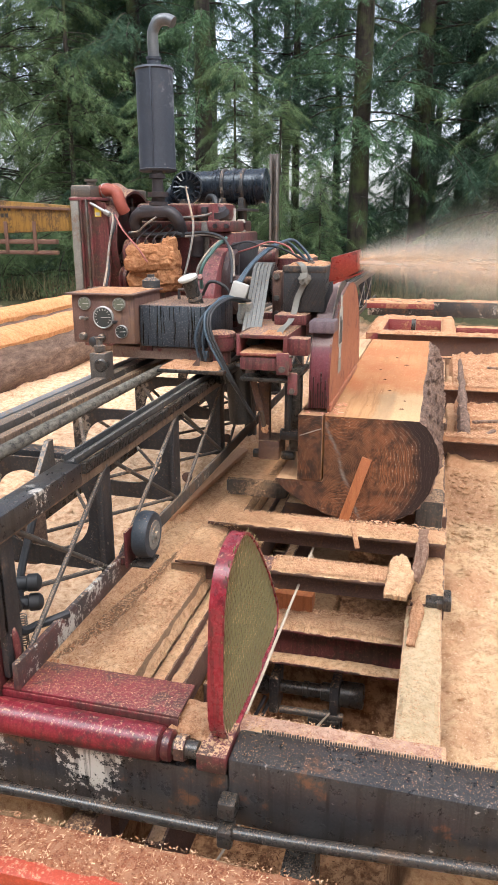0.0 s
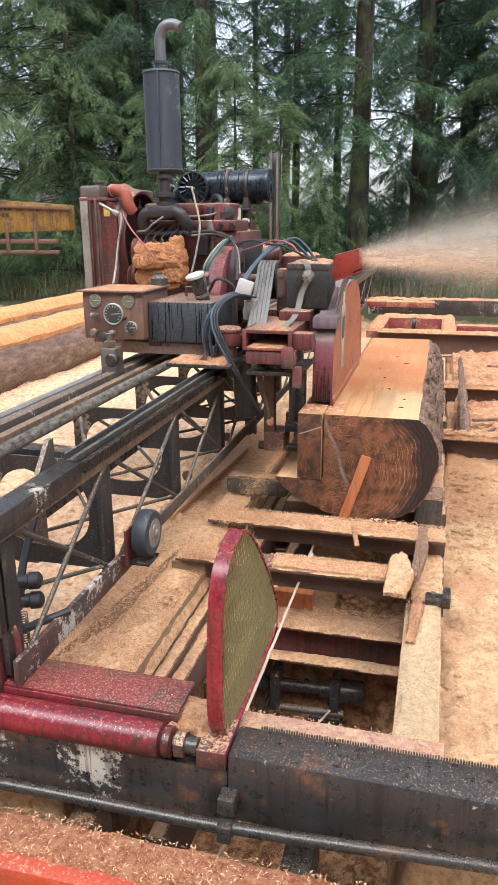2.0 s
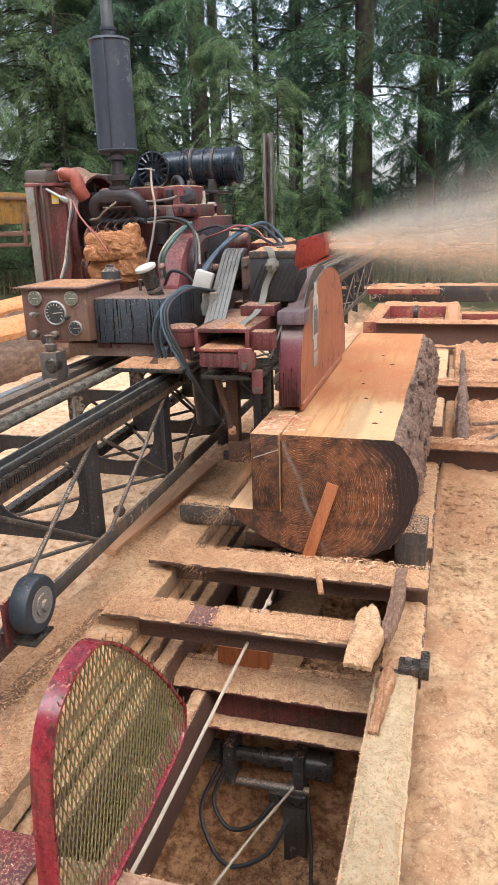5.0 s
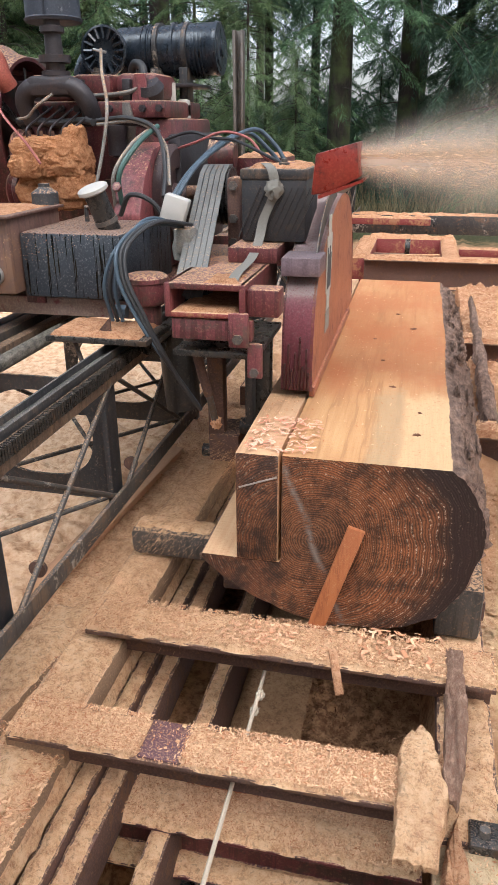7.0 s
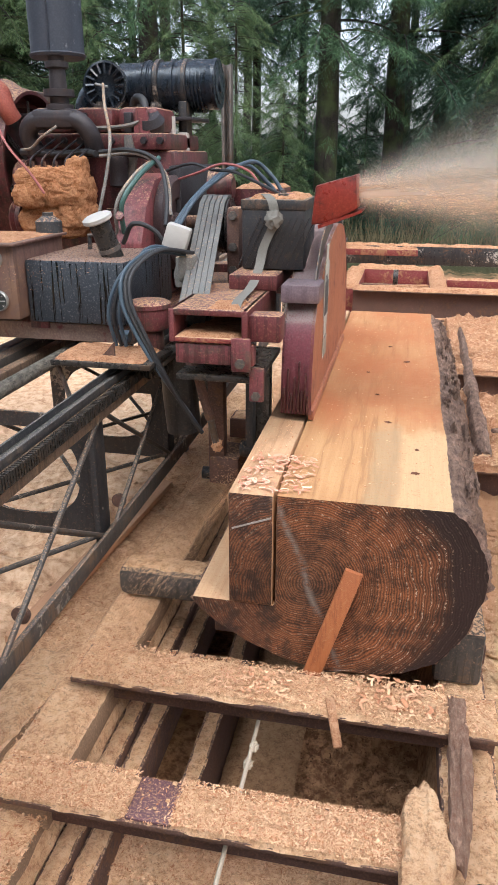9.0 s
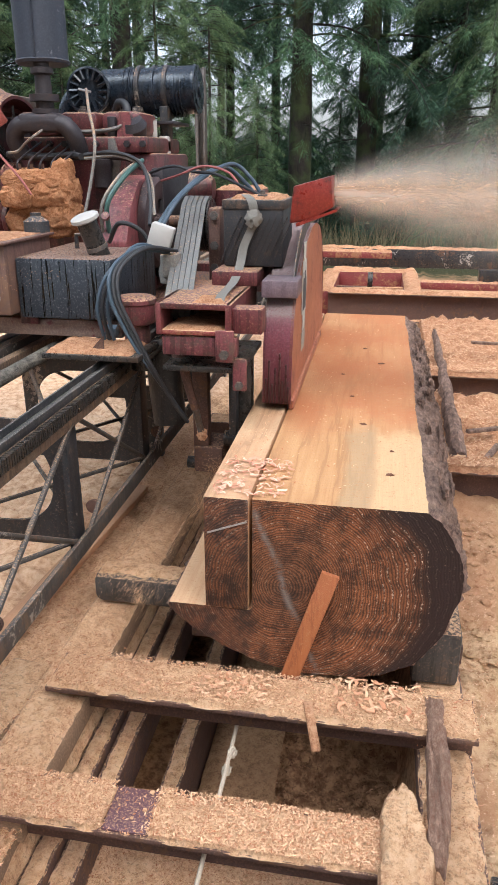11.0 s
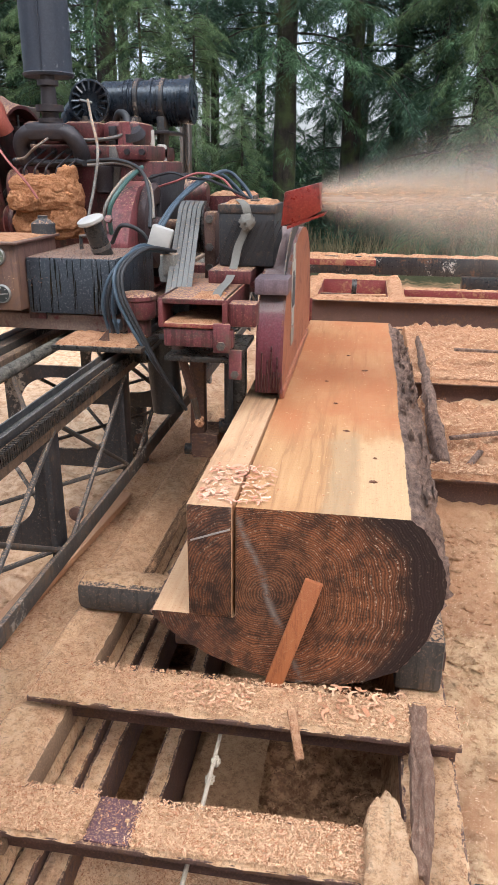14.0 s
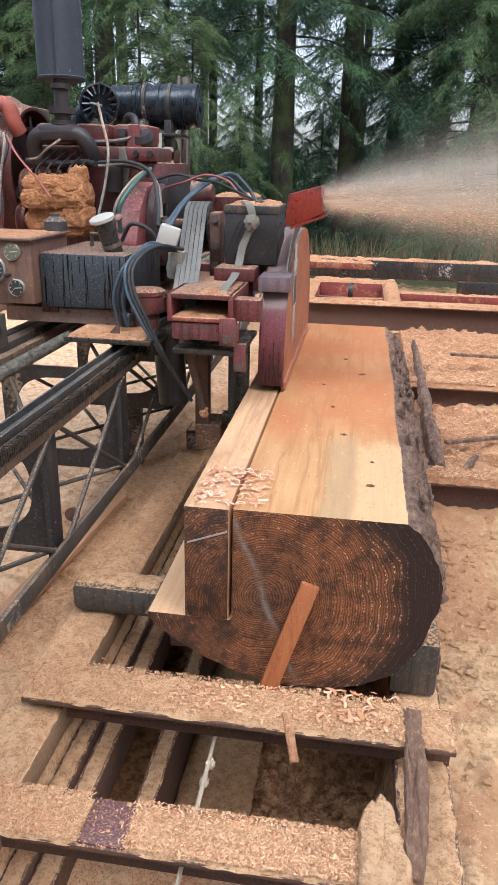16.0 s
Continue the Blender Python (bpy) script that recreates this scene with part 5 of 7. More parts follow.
w = P("guide_roller", lathe(start(), (-0.975, -0.175, 1.185), (0, 1, 0), [(0, 0.02), (0.004, 0.026), (0.03, 0.026), (0.034, 0.02)], 18), STEEL_DARK)
P("valve", lathe(start(), (-0.99, -0.14, 1.235), (0, 0, 1), [(0, 0.02), (0.02, 0.022), (0.024, 0.012), (0.045, 0.012), (0.05, 0.018)], 14), STEEL)
for x in (-1.10, -0.98):
    P("wheel", lathe(start(), (x, 0.6, 1.17), (1, 0, 0), [(0, 0.03), (0.04, 0.03)], 18), STEEL_DARK)

# drive gear post on the rack rail
P("gear_post", lathe(start(), (-0.552, 0.0, 1.16), (0, 0, 1), [(0, 0.040), (0.01, 0.040), (0.012, 0.034), (0.07, 0.034), (0.075, 0.045)], 20), RED_PINK)
P("gear_motor", lathe(start(), (-0.552, 0.0, 1.235), (0, 0, 1), [(0, 0.046), (0.006, 0.050), (0.05, 0.050), (0.054, 0.054), (0.064, 0.054), (0.07, 0.046), (0.074, 0.02)], 20), RED_PINK)
P("side_gland", cyl(start(), (-0.63, -0.02, 1.215), (-0.60, -0.02, 1.215), 0.016, seg=6), HOSE_BLUE)
P("pillow_plate", box(start(), -0.605, -0.50, -0.06, 0.05, 1.150, 1.164, 0.003), STEEL)
g = start()
lathe(g, (-0.545, 0.0, 1.108), (0, 0, 1), [(0, 0.028), (0.03, 0.030), (0.042, 0.030)], 20)
for i in range(16):
    a = 2 * math.pi * i / 16
    box(g, 0.026, 0.036, -0.004, 0.004, 1.114, 1.138, 0.001, pose(-0.545, 0, 0, 0, 0, math.degrees(a)))
P("drive_gear", g, STEEL_DARK)

# instrument box
scale_up = POWER_UNIT
ib = P("instrument_box", box(start(), -1.045, -0.805, -0.24, 0.02, 1.280, 1.452, 0.005), PANEL, "brown dusty instrument box")
P("box_lid", box(start(), -1.065, -0.795, -0.255, 0.03, 1.452, 1.458, 0.002), PANEL, "", ib)
P("sawdust", sheet(start(), -1.05, -0.81, -0.235, 0.02, 1.458, 0.003, 0.01, 0.01, 73), SAWDUST_ORANGE, "", ib, "stuff")


def dial(x, z, r, face, ticks):
    d = P("dial", lathe(start(), (x, -0.239, z), (0, -1, 0), [(0, r), (0.008, r), (0.010, r * 0.93), (0.008, r * 0.86)], 28), ALU, "round gauge with a bright rim")
    P("dial_face", lathe(start(), (x, -0.245, z), (0, -1, 0), [(0, r * 0.85), (0.004, r * 0.85), (0.0042, r * 0.1)], 28), face, "", d)
    m = start()
    for k in range(ticks):
        a = radians(-130 + 260 * k / (ticks - 1))
        box(m, -0.0009, 0.0009, -0.251, -0.2485, r * 0.62, r * 0.78, 0, Matrix.Translation((x, 0, z)) @ Matrix.Rotation(a, 4, "Y"))
    box(m, -0.0011, 0.0011, -0.252, -0.2492, -r * 0.15, r * 0.6, 0, Matrix.Translation((x, 0, z)) @ Matrix.Rotation(radians(85), 4, "Y"))
    P("dial_marks", m, WHITE, "", d)


dial(-0.921, 1.374, 0.040, DIAL_FACE, 13)
dial(-0.992, 1.422, 0.024, DIAL_PALE, 7)
dial(-0.858, 1.422, 0.024, DIAL_PALE, 7)
dial(-0.853, 1.325, 0.024, DIAL_FACE, 7)
for x, z, r, m_ in ((-0.998, 1.306, 0.014, STEEL), (-0.925, 1.304, 0.013, STEEL), (-0.955, 1.288, 0.019, RUBBER), (-1.0, 1.372, 0.006, ALU), (-0.983, 1.37, 0.006, STEEL), (-0.872, 1.36, 0.006, RUBBER)):
    P("knob", lathe(start(), (x, -0.238, z), (0, -1, 0), [(0, r * 0.6), (0.012, r * 0.6), (0.014, r), (0.028, r), (0.032, r * 0.7)], 16), m_)

# fuel tank
tank = P("fuel_tank", box(start(), -0.803, -0.553, -0.20, 0.16, 1.268, 1.418, 0.008), TANK_BLACK, "black oil-dribbled fuel tank")
fn = P("filler_neck", cyl(start(), (-0.615, -0.10, 1.41), (-0.638, -0.128, 1.505), 0.026), STEEL_DARK, "", tank)
P("filler_cap", lathe(start(), (-0.637, -0.127, 1.500), (-0.23, -0.27, 0.95), [(0, 0.030), (0.004, 0.036), (0.012, 0.036), (0.015, 0.031)], 26), WHITE, "white filler cap", tank)
P("neck_band", cyl(start(), (-0.620, -0.106, 1.432), (-0.6225, -0.109, 1.442), 0.028), STEEL, "", tank)
P("tank_handle", tube(start(), [(-0.72, 0.0, 1.42), (-0.72, 0.0, 1.455), (-0.69, 0.0, 1.455), (-0.66, 0.0, 1.452), (-0.66, 0.0, 1.42)], 0.006, smooth=False), BLACK, "", tank)
P("can", lathe(start(), (-0.84, 0.02, 1.45), (0, 0, 1), [(0, 0.034), (0.036, 0.034), (0.05, 0.014), (0.058, 0.014)], 18), painted("grey_plastic_can", (0.025, 0.028, 0.032), (0.04, 0.04, 0.042), (0.14, 0.1, 0.07), 0.4, 0.6, 0, 0.4))

# radiator and shroud
rad = P("radiator", box(start(), -1.245, -1.165, 0.20, 0.80, 1.44, 1.795, 0.006), RED_PINK)
P("side_strip", box(start(), -1.252, -1.215, 0.192, 0.21, 1.42, 1.80, 0.004), PIPE_GREY, "", rad)
P("side_channel", box(start(), -1.208, -1.200, 0.185, 0.20, 1.42, 1.79, 0.002), RED, "", rad)
P("side_channel", box(start(), -1.182, -1.174, 0.185, 0.20, 1.42, 1.79, 0.002), STEEL, "", rad)
P("header_tank", box(start(), -1.25, -1.16, 0.195, 0.80, 1.797, 1.845, 0.01), STEEL, "", rad)
P("header_flange", box(start(), -1.255, -1.13, 0.19, 0.80, 1.785, 1.797, 0.002), RED_PINK, "", rad)
P("radiator_cap", lathe(start(), (-1.175, 0.24, 1.845), (0, 0, 1), [(0, 0.018), (0.012, 0.018), (0.014, 0.026), (0.022, 0.026)], 18), STEEL, "", rad)
sh = start()
prism(sh, [(-1.165, 1.44), (-1.105, 1.44), (-1.095, 1.5), (-1.095, 1.72), (-1.11, 1.775), (-1.165, 1.79)], "y", 0.21, 0.225)
P("fan_shroud", sh, RED, "", rad)
P("shroud_ring", lathe(start(), (-1.165, 0.47, 1.61), (1, 0, 0), [(0, 0.255), (0.03, 0.235), (0.085, 0.22), (0.085, 0.21), (0.02, 0.215)], 40), RED, "", rad)
P("sticker", box(start(), -1.150, -1.123, 0.205, 0.2095, 1.722, 1.758, 0), YELLOW, "yellow warning sticker", rad)
P("sticker_mark", box(start(), -1.146, -1.127, 0.203, 0.2045, 1.726, 1.738, 0), WHITE, "", rad)
fan = P("fan_hub", lathe(start(), (-1.10, 0.47, 1.61), (1, 0, 0), [(0, 0.03), (0.04, 0.05), (0.06, 0.05)], 20), STEEL_DARK)
for k in range(6):
    P("fan_blade", box(start(), -0.003, 0.003, -0.025, 0.025, 0.04, 0.19, 0, Matrix.Translation((-1.10, 0.47, 1.61)) @ Matrix.Rotation(radians(60 * k), 4, "X") @ Matrix.Rotation(radians(30), 4, "Z")), STEEL_DARK, "", fan)
P("top_hose", tube(start(), [(-1.155, 0.30, 1.825), (-1.12, 0.29, 1.828), (-1.085, 0.285, 1.815), (-1.070, 0.285, 1.77), (-1.06, 0.30, 1.74)], 0.026, 14), painted("rust_red_hose", (0.3, 0.07, 0.045), (0.22, 0.05, 0.035), (0.2, 0.1, 0.06), 0.3, 0.6, 0, 0.3))
P("hose_clip", lathe(start(), (-1.15, 0.30, 1.826), (1, 0, 0), [(0, 0.029), (0.012, 0.029)], 18), ALU)
P("drive_pulley", lathe(start(), (-1.055, 0.30, 1.575), (1, 0, 0), [(0, 0.055), (0.01, 0.06), (0.02, 0.05), (0.03, 0.06), (0.04, 0.06)], 26), RED_PINK)

# engine block
eng = P("engine_block", box(start(), -1.02, -0.58, 0.32, 0.68, 1.27, 1.66, 0.012), RED)
P("sump", box(start(), -1.0, -0.62, 0.34, 0.66, 1.22, 1.27, 0.01), CAST, "", eng)
P("cylinder_head", box(start(), -1.02, -0.60, 0.30, 0.64, 1.66, 1.705, 0.008), RED, "", eng)
for x0 in (-1.03, -0.895, -0.76):
    P("rocker_cover", box(start(), x0, x0 + 0.125, 0.34, 0.52, 1.705, 1.775, 0.02), RED, "", eng)
    P("cover_bolt", lathe(start(), (x0 + 0.06, 0.40, 1.775), (0, 0, 1), [(0, 0.016), (0.008, 0.016), (0.009, 0.009), (0.018, 0.009)], 12), STEEL, "", eng)
for k in range(9):
    P("head_bolt", lathe(start(), (-1.0 + 0.048 * k, 0.298, 1.685), (0, -1, 0), [(0, 0.010), (0.012, 0.010)], 6), CAST, "", eng)
P("engine_flange", box(start(), -0.60, -0.56, 0.30, 0.74, 1.30, 1.62, 0.01), CAST, "", eng)
P("water_outlet", lathe(start(), (-1.04, 0.36, 1.70), (0, 0, 1), [(0, 0.03), (0.04, 0.026), (0.05, 0.032), (0.06, 0.032)], 16), CAST, "", eng)
P("lifting_eye", prism(start(), [(-0.70, 1.70), (-0.65, 1.70), (-0.66, 1.77), (-0.69, 1.77)], "y", 0.31, 0.322), RED_PINK, "", eng)
P("turbo", lathe(start(), (-0.66, 0.36, 1.71), (0, -0.4, 0.6), [(0, 0.035), (0.03, 0.042), (0.05, 0.03)], 20), CAST, "", eng)

P("coolant_pipe", tube(start(), [(-1.03, 0.27, 1.655), (-0.9, 0.262, 1.648), (-0.76, 0.262, 1.652), (-0.66, 0.27, 1.648), (-0.62, 0.29, 1.62)], 0.011, 10), CAST, "", eng)
P("lever", prism(start(), [(-0.735, 1.56), (-0.70, 1.55), (-0.685, 1.64), (-0.70, 1.70), (-0.72, 1.70), (-0.722, 1.63)], "y", 0.285, 0.296, 0.002), STEEL, "", eng)
P("fuel_filter", lathe(start(), (-0.735, 0.27, 1.56), (0, 0, 1), [(0, 0.012), (0.006, 0.026), (0.06, 0.026), (0.066, 0.03), (0.082, 0.03), (0.086, 0.01)], 18), CAST, "", eng)
P("side_cover", box(start(), -0.80, -0.62, 0.308, 0.322, 1.36, 1.50, 0.004), RED_PINK, "", eng)
for x, z in ((-0.79, 1.37), (-0.71, 1.37), (-0.63, 1.37), (-0.79, 1.49), (-0.71, 1.49), (-0.63, 1.49)):
    P("cover_bolt", lathe(start(), (x, 0.308, z), (0, -1, 0), [(0, 0.009), (0.008, 0.009)], 6), CAST, "", eng)
P("fan_belt_pulley", lathe(start(), (-1.062, 0.26, 1.47), (1, 0, 0), [(0, 0.05), (0.008, 0.056), (0.016, 0.046), (0.024, 0.056), (0.034, 0.052)], 26), RED, "", eng)
P("head_pipe", tube(start(), [(-1.0, 0.29, 1.712), (-0.95, 0.28, 1.722), (-0.80, 0.30, 1.718), (-0.70, 0.31, 1.728), (-0.66, 0.33, 1.76)], 0.006, 8), STEEL, "", eng)
P("breather_hose", tube(start(), [(-0.74, 0.42, 1.77), (-0.72, 0.40, 1.80), (-0.69, 0.38, 1.79), (-0.68, 0.36, 1.74)], 0.012, 10), RUBBER, "", eng)
for x in (-0.99, -0.86, -0.72):
    P("rocker_bracket", box(start(), x - 0.012, x + 0.012, 0.322, 0.342, 1.70, 1.76, 0.003), CAST, "", eng)

# sawdust-caked injection pump
p_ = start()
caked(p_, (-0.905, 0.20, 1.585), (0.115, 0.07, 0.040), 1)
caked(p_, (-0.955, 0.18, 1.545), (0.06, 0.06, 0.04), 2)
caked(p_, (-0.86, 0.20, 1.555), (0.085, 0.07, 0.048), 3)
caked(p_, (-0.82, 0.19, 1.605), (0.03, 0.04, 0.045), 4)
CAKED = sawdust("caked_orange_dust", (0.26, 0.090, 0.034), (0.43, 0.175, 0.075), (0.58, 0.30, 0.155))
P("injection_pump", p_, CAKED, "injection pump caked with orange sawdust")
p_ = start()
caked(p_, (-0.90, 0.21, 1.475), (0.125, 0.06, 0.055), 5)
caked(p_, (-0.83, 0.19, 1.50), (0.05, 0.05, 0.05), 6)
P("sawdust_cake", p_, CAKED, "", None, "stuff")
for x in (-0.955, -0.92, -0.885, -0.85, -0.815):
    P("injector_line", tube(start(), [(x, 0.18, 1.60), (x + 0.004, 0.17, 1.635), (x + 0.01, 0.24, 1.665), (x + 0.02, 0.30, 1.69)], 0.003, 6), CAST)
    P("pump_nut", cyl(start(), (x, 0.18, 1.605), (x, 0.18, 1.63), 0.008, seg=6), RUST)

# exhaust manifold, stack and muffler
man = P("exhaust_manifold", tube(start(), [(-0.982, 0.27, 1.655), (-0.992, 0.25, 1.70), (-0.965, 0.24, 1.733), (-0.90, 0.24, 1.742), (-0.835, 0.24, 1.735), (-0.805, 0.25, 1.70), (-0.80, 0.27, 1.655)], 0.026, 14), CAST)
P("manifold_body", box(start(), -0.965, -0.835, 0.215, 0.275, 1.715, 1.765, 0.014), CAST, "", man)
stack = P("exhaust_riser", lathe(start(), (-0.893, 0.26, 1.765), (0, 0, 1), [(0, 0.038), (0.012, 0.038), (0.014, 0.026), (0.03, 0.026), (0.032, 0.042), (0.05, 0.042), (0.052, 0.024), (0.10, 0.022), (0.104, 0.032), (0.118, 0.032), (0.12, 0.022), (0.145, 0.022)], 22), CAST)
P("muffler", lathe(start(), (-0.905, 0.30, 1.895), (-0.012, 0.02, 1), [(0, 0.024), (0.001, 0.074), (0.008, 0.078), (0.012, 0.073), (0.37, 0.073), (0.374, 0.078), (0.382, 0.074), (0.386, 0.03)], 36), MUFFLER, "black drum muffler", None, "", 50)
P("muffler_seam", box(start(), -0.899, -0.893, 0.2255, 0.232, 1.905, 2.27, 0.001), MUFFLER)
P("muffler_clamp", lathe(start(), (-0.909, 0.308, 2.275), (0, 0, 1), [(0, 0.026), (0.03, 0.026), (0.031, 0.030), (0.04, 0.030)], 20), MUFFLER)
P("exhaust_pipe", tube(start(), [(-0.909, 0.308, 2.30), (-0.910, 0.308, 2.36), (-0.908, 0.308, 2.405), (-0.885, 0.307, 2.438), (-0.85, 0.306, 2.443), (-0.822, 0.305, 2.43)], 0.0215, 16), painted("grey_exhaust_pipe", (0.11, 0.12, 0.13), (0.16, 0.16, 0.16), (0.24, 0.15, 0.10), 0.35, 0.45, 0.6, 0.03))

# air cleaner drum
ac = P("air_cleaner", lathe(start(), (-0.84, 0.62, 1.845), (1, 0, 0.02), [(0, 0.05), (0.002, 0.070), (0.09, 0.070), (0.092, 0.075), (0.10, 0.075), (0.102, 0.070), (0.17, 0.070), (0.172, 0.076), (0.182, 0.076), (0.184, 0.071), (0.20, 0.071), (0.202, 0.076), (0.21, 0.076), (0.212, 0.071), (0.30, 0.071), (0.305, 0.074), (0.315, 0.072), (0.316, 0.02)], 36), FILTER, "ribbed black air cleaner drum", None, "", 50)
rb = start()
for k in range(9):
    lathe(rb, (-0.76 + k * 0.011 + (0.10 if k > 4 else 0), 0.62, 1.845), (1, 0, 0.02), [(0, 0.071), (0.001, 0.0745), (0.004, 0.0745), (0.005, 0.071)], 32)
P("drum_rib", rb, FILTER, "", ac, "stuff")
P("drum_cap", lathe(start(), (-0.526, 0.62, 1.851), (1, 0, 0.02), [(0, 0.055), (0.004, 0.055), (0.005, 0.025), (0.010, 0.025)], 24), FILTER, "", ac)
rim = start()
lathe(rim, (-0.855, 0.52, 1.842), (0.05, -1, 0.04), [(0, 0.045), (0.0, 0.069), (0.02, 0.070), (0.022, 0.064), (0.012, 0.058), (0.010, 0.046)], 32)
P("inlet_rim", rim, FILTER, "", ac)
P("inlet_screen", lathe(start(), (-0.855, 0.53, 1.842), (0, -1, 0.03), [(0, 0.045), (0.004, 0.044), (0.004, 0.01)], 24), RUBBER, "", ac)
for k in range(16):
    a = 2 * math.pi * k / 16
    P("rim_louvre", box(start(), -0.003, 0.003, -0.006, 0.006, 0.034, 0.062, 0, Matrix.Translation((-0.853, 0.50, 1.843)) @ Matrix.Rotation(a, 4, "Y") @ Matrix.Rotation(0.6, 4, "Z")), FILTER, "", ac)
P("wing_bolt", tube(start(), [(-0.882, 0.493, 1.848), (-0.855, 0.488, 1.842), (-0.84, 0.488, 1.839)], 0.004), ALU, "", ac)
P("inlet_elbow", tube(start(), [(-0.86, 0.58, 1.84), (-0.93, 0.62, 1.83), (-0.97, 0.64, 1.79), (-0.96, 0.62, 1.72)], 0.045, 16), FILTER, "", ac)
for x in (-0.72, -0.63):
    P("drum_strap", lathe(start(), (x, 0.62, 1.846), (1, 0, 0.02), [(0, 0.073), (0.001, 0.0785), (0.014, 0.0785), (0.015, 0.073)], 32), BLACK, "", ac)
    P("drum_bracket", box(start(), x - 0.006, x + 0.020, 0.54, 0.60, 1.70, 1.80, 0.003), BLACK, "", ac)
P("drum_shelf", box(start(), -0.76, -0.58, 0.50, 0.70, 1.745, 1.755, 0.002), CAST, "", ac)
P("breather_pipe", cyl(start(), (-0.640, 0.48, 1.45), (-0.640, 0.48, 1.755), 0.012), WHITE, "white upright pipe")
P("white_bottle", box(start(), -0.632, -0.60, 0.50, 0.54, 1.615, 1.712, 0.008), WHITE, "white plastic bottle")

# flywheel guard, clutch, belts
fg = start()
pts = [(-0.08, 1.26), (-0.08, 1.43), (-0.03, 1.52), (0.05, 1.585), (0.15, 1.60), (0.28, 1.585), (0.36, 1.50), (0.38, 1.26)]
prism(fg, [(y + 0.14, z) for y, z in pts], "x", -0.675, -0.60, 0.006)
P("flywheel_guard", fg, GUARD_RED, "faded red flywheel guard")
P("flywheel", lathe(start(), (-0.598, 0.28, 1.465), (1, 0, 0), [(0, 0.128), (0.024, 0.131), (0.034, 0.118), (0.032, 0.07), (0.02, 0.065), (0.02, 0.03), (0.06, 0.025)], 36), painted("dusty_flywheel", (0.045, 0.028, 0.028), (0.07, 0.04, 0.04), (0.12, 0.07, 0.05), 0.4, 0.5, 0.2, 0.15))
for y, z in ((0.02, 1.50), (0.08, 1.56), (0.03, 1.40)):
    P("guard_bolt", lathe(start(), (-0.64, y, z), (0, -1, 0.6), [(0, 0.012), (0.008, 0.012), (0.009, 0.006)], 6), RED)
P("shaft", cyl(start(), (-0.57, 0.28, 1.47), (-0.36, 0.28, 1.47), 0.018), RUST)
pl = start()
for k in range(5):
    lathe(pl, (-0.485 + 0.0145 * k, 0.30, 1.46), (1, 0, 0), [(0, 0.075), (0.002, 0.078), (0.006, 0.066), (0.010, 0.078), (0.0135, 0.075)], 30)
P("drive_sheave", pl, STEEL_DARK)
pl = start()
for k in range(5):
    lathe(pl, (-0.458 + 0.0145 * k, -0.02, 1.22), (1, 0, 0), [(0, 0.062), (0.002, 0.065), (0.006, 0.055), (0.010, 0.065), (0.0135, 0.062)], 28)
scale_up = None
P("saw_sheave", pl, STEEL_DARK)
scale_up = POWER_UNIT
for k in range(5):
    b = start()
    xa, xb = -0.484 + 0.0148 * k, -0.450 + 0.0148 * k
    p0, p1 = Vector((xa, 0.245, 1.518)), POWER_UNIT.inverted() @ Vector((xb, -0.085, 1.27))
    d = (p1 - p0).normalized()
    nrm = Vector((1, 0, 0)).cross(d).normalized()
    side = Vector((0.0064, 0, 0))
    line = [Vector((xa, 0.33, 1.536)), Vector((xa, 0.285, 1.536)), p0, p1]
    vs = []
    for q in line:
        vs.append([b.verts.new(q + s * side + o * Vector((0, -0.004, 0.006))) for s, o in ((-1, 1), (1, 1), (0.7, -0.4), (-0.7, -0.4))])
    for q0, q1 in zip(vs, vs[1:]):
        for i in range(4):
            b.faces.new((q0[i], q0[(i + 1) % 4], q1[(i + 1) % 4], q1[i]))
    bmesh.ops.recalc_face_normals(b, faces=b.faces[:])
    P("drive_belt", b, BELT, "dusty grey V-belt")
P("bearing_stand", box(start(), -0.388, -0.352, 0.13, 0.20, 1.27, 1.52, 0.008), RUST)
for z in (1.36, 1.42, 1.50):
    P("stand_bolt", lathe(start(), (-0.370, 0.13, z), (0, -1, 0), [(0, 0.012), (0.01, 0.012)], 6), STEEL)
P("red_bearing", lathe(start(), (-0.50, 0.40, 1.56), (1, 0, 0), [(0, 0.05), (0.02, 0.055), (0.05, 0.045), (0.07, 0.03)], 22), RED)
P("rear_box", box(start(), -0.44, -0.30, 0.44, 0.66, 1.35, 1.555, 0.006), RED)
P("sawdust", sheet(start(), -0.44, -0.30, 0.44, 0.66, 1.555, 0.012, 0.015, 0.01, 77), SAWDUST_ORANGE, "", None, "stuff")

# saw head channel
scale_up = None
P("channel_top", box(start(), -0.445, -0.265, -0.17, 0.20, 1.308, 1.322, 0.003), RED)
P("channel_bottom", box(start(), -0.445, -0.265, -0.17, 0.20, 1.246, 1.258, 0.003), RED_DUSTY)
P("channel_side", box(start(), -0.447, -0.433, -0.172, 0.20, 1.246, 1.322, 0.003), GUARD_RED)
P("channel_side", box(start(), -0.277, -0.263, -0.172, 0.20, 1.246, 1.322, 0.003), RED)
P("channel_back", box(start(), -0.435, -0.275, 0.14, 0.15, 1.256, 1.31, 0), BLACK)
P("sawdust", sheet(start(), -0.43, -0.28, -0.165, 0.13, 1.258, 0.012, 0.01, 0.01, 79), SAWDUST_ORANGE, "", None, "stuff")
P("sawdust", sheet(start(), -0.36, -0.28, -0.16, -0.06, 1.322, 0.010, 0.008, 0.02, 80), SAWDUST_ORANGE, "", None, "stuff")
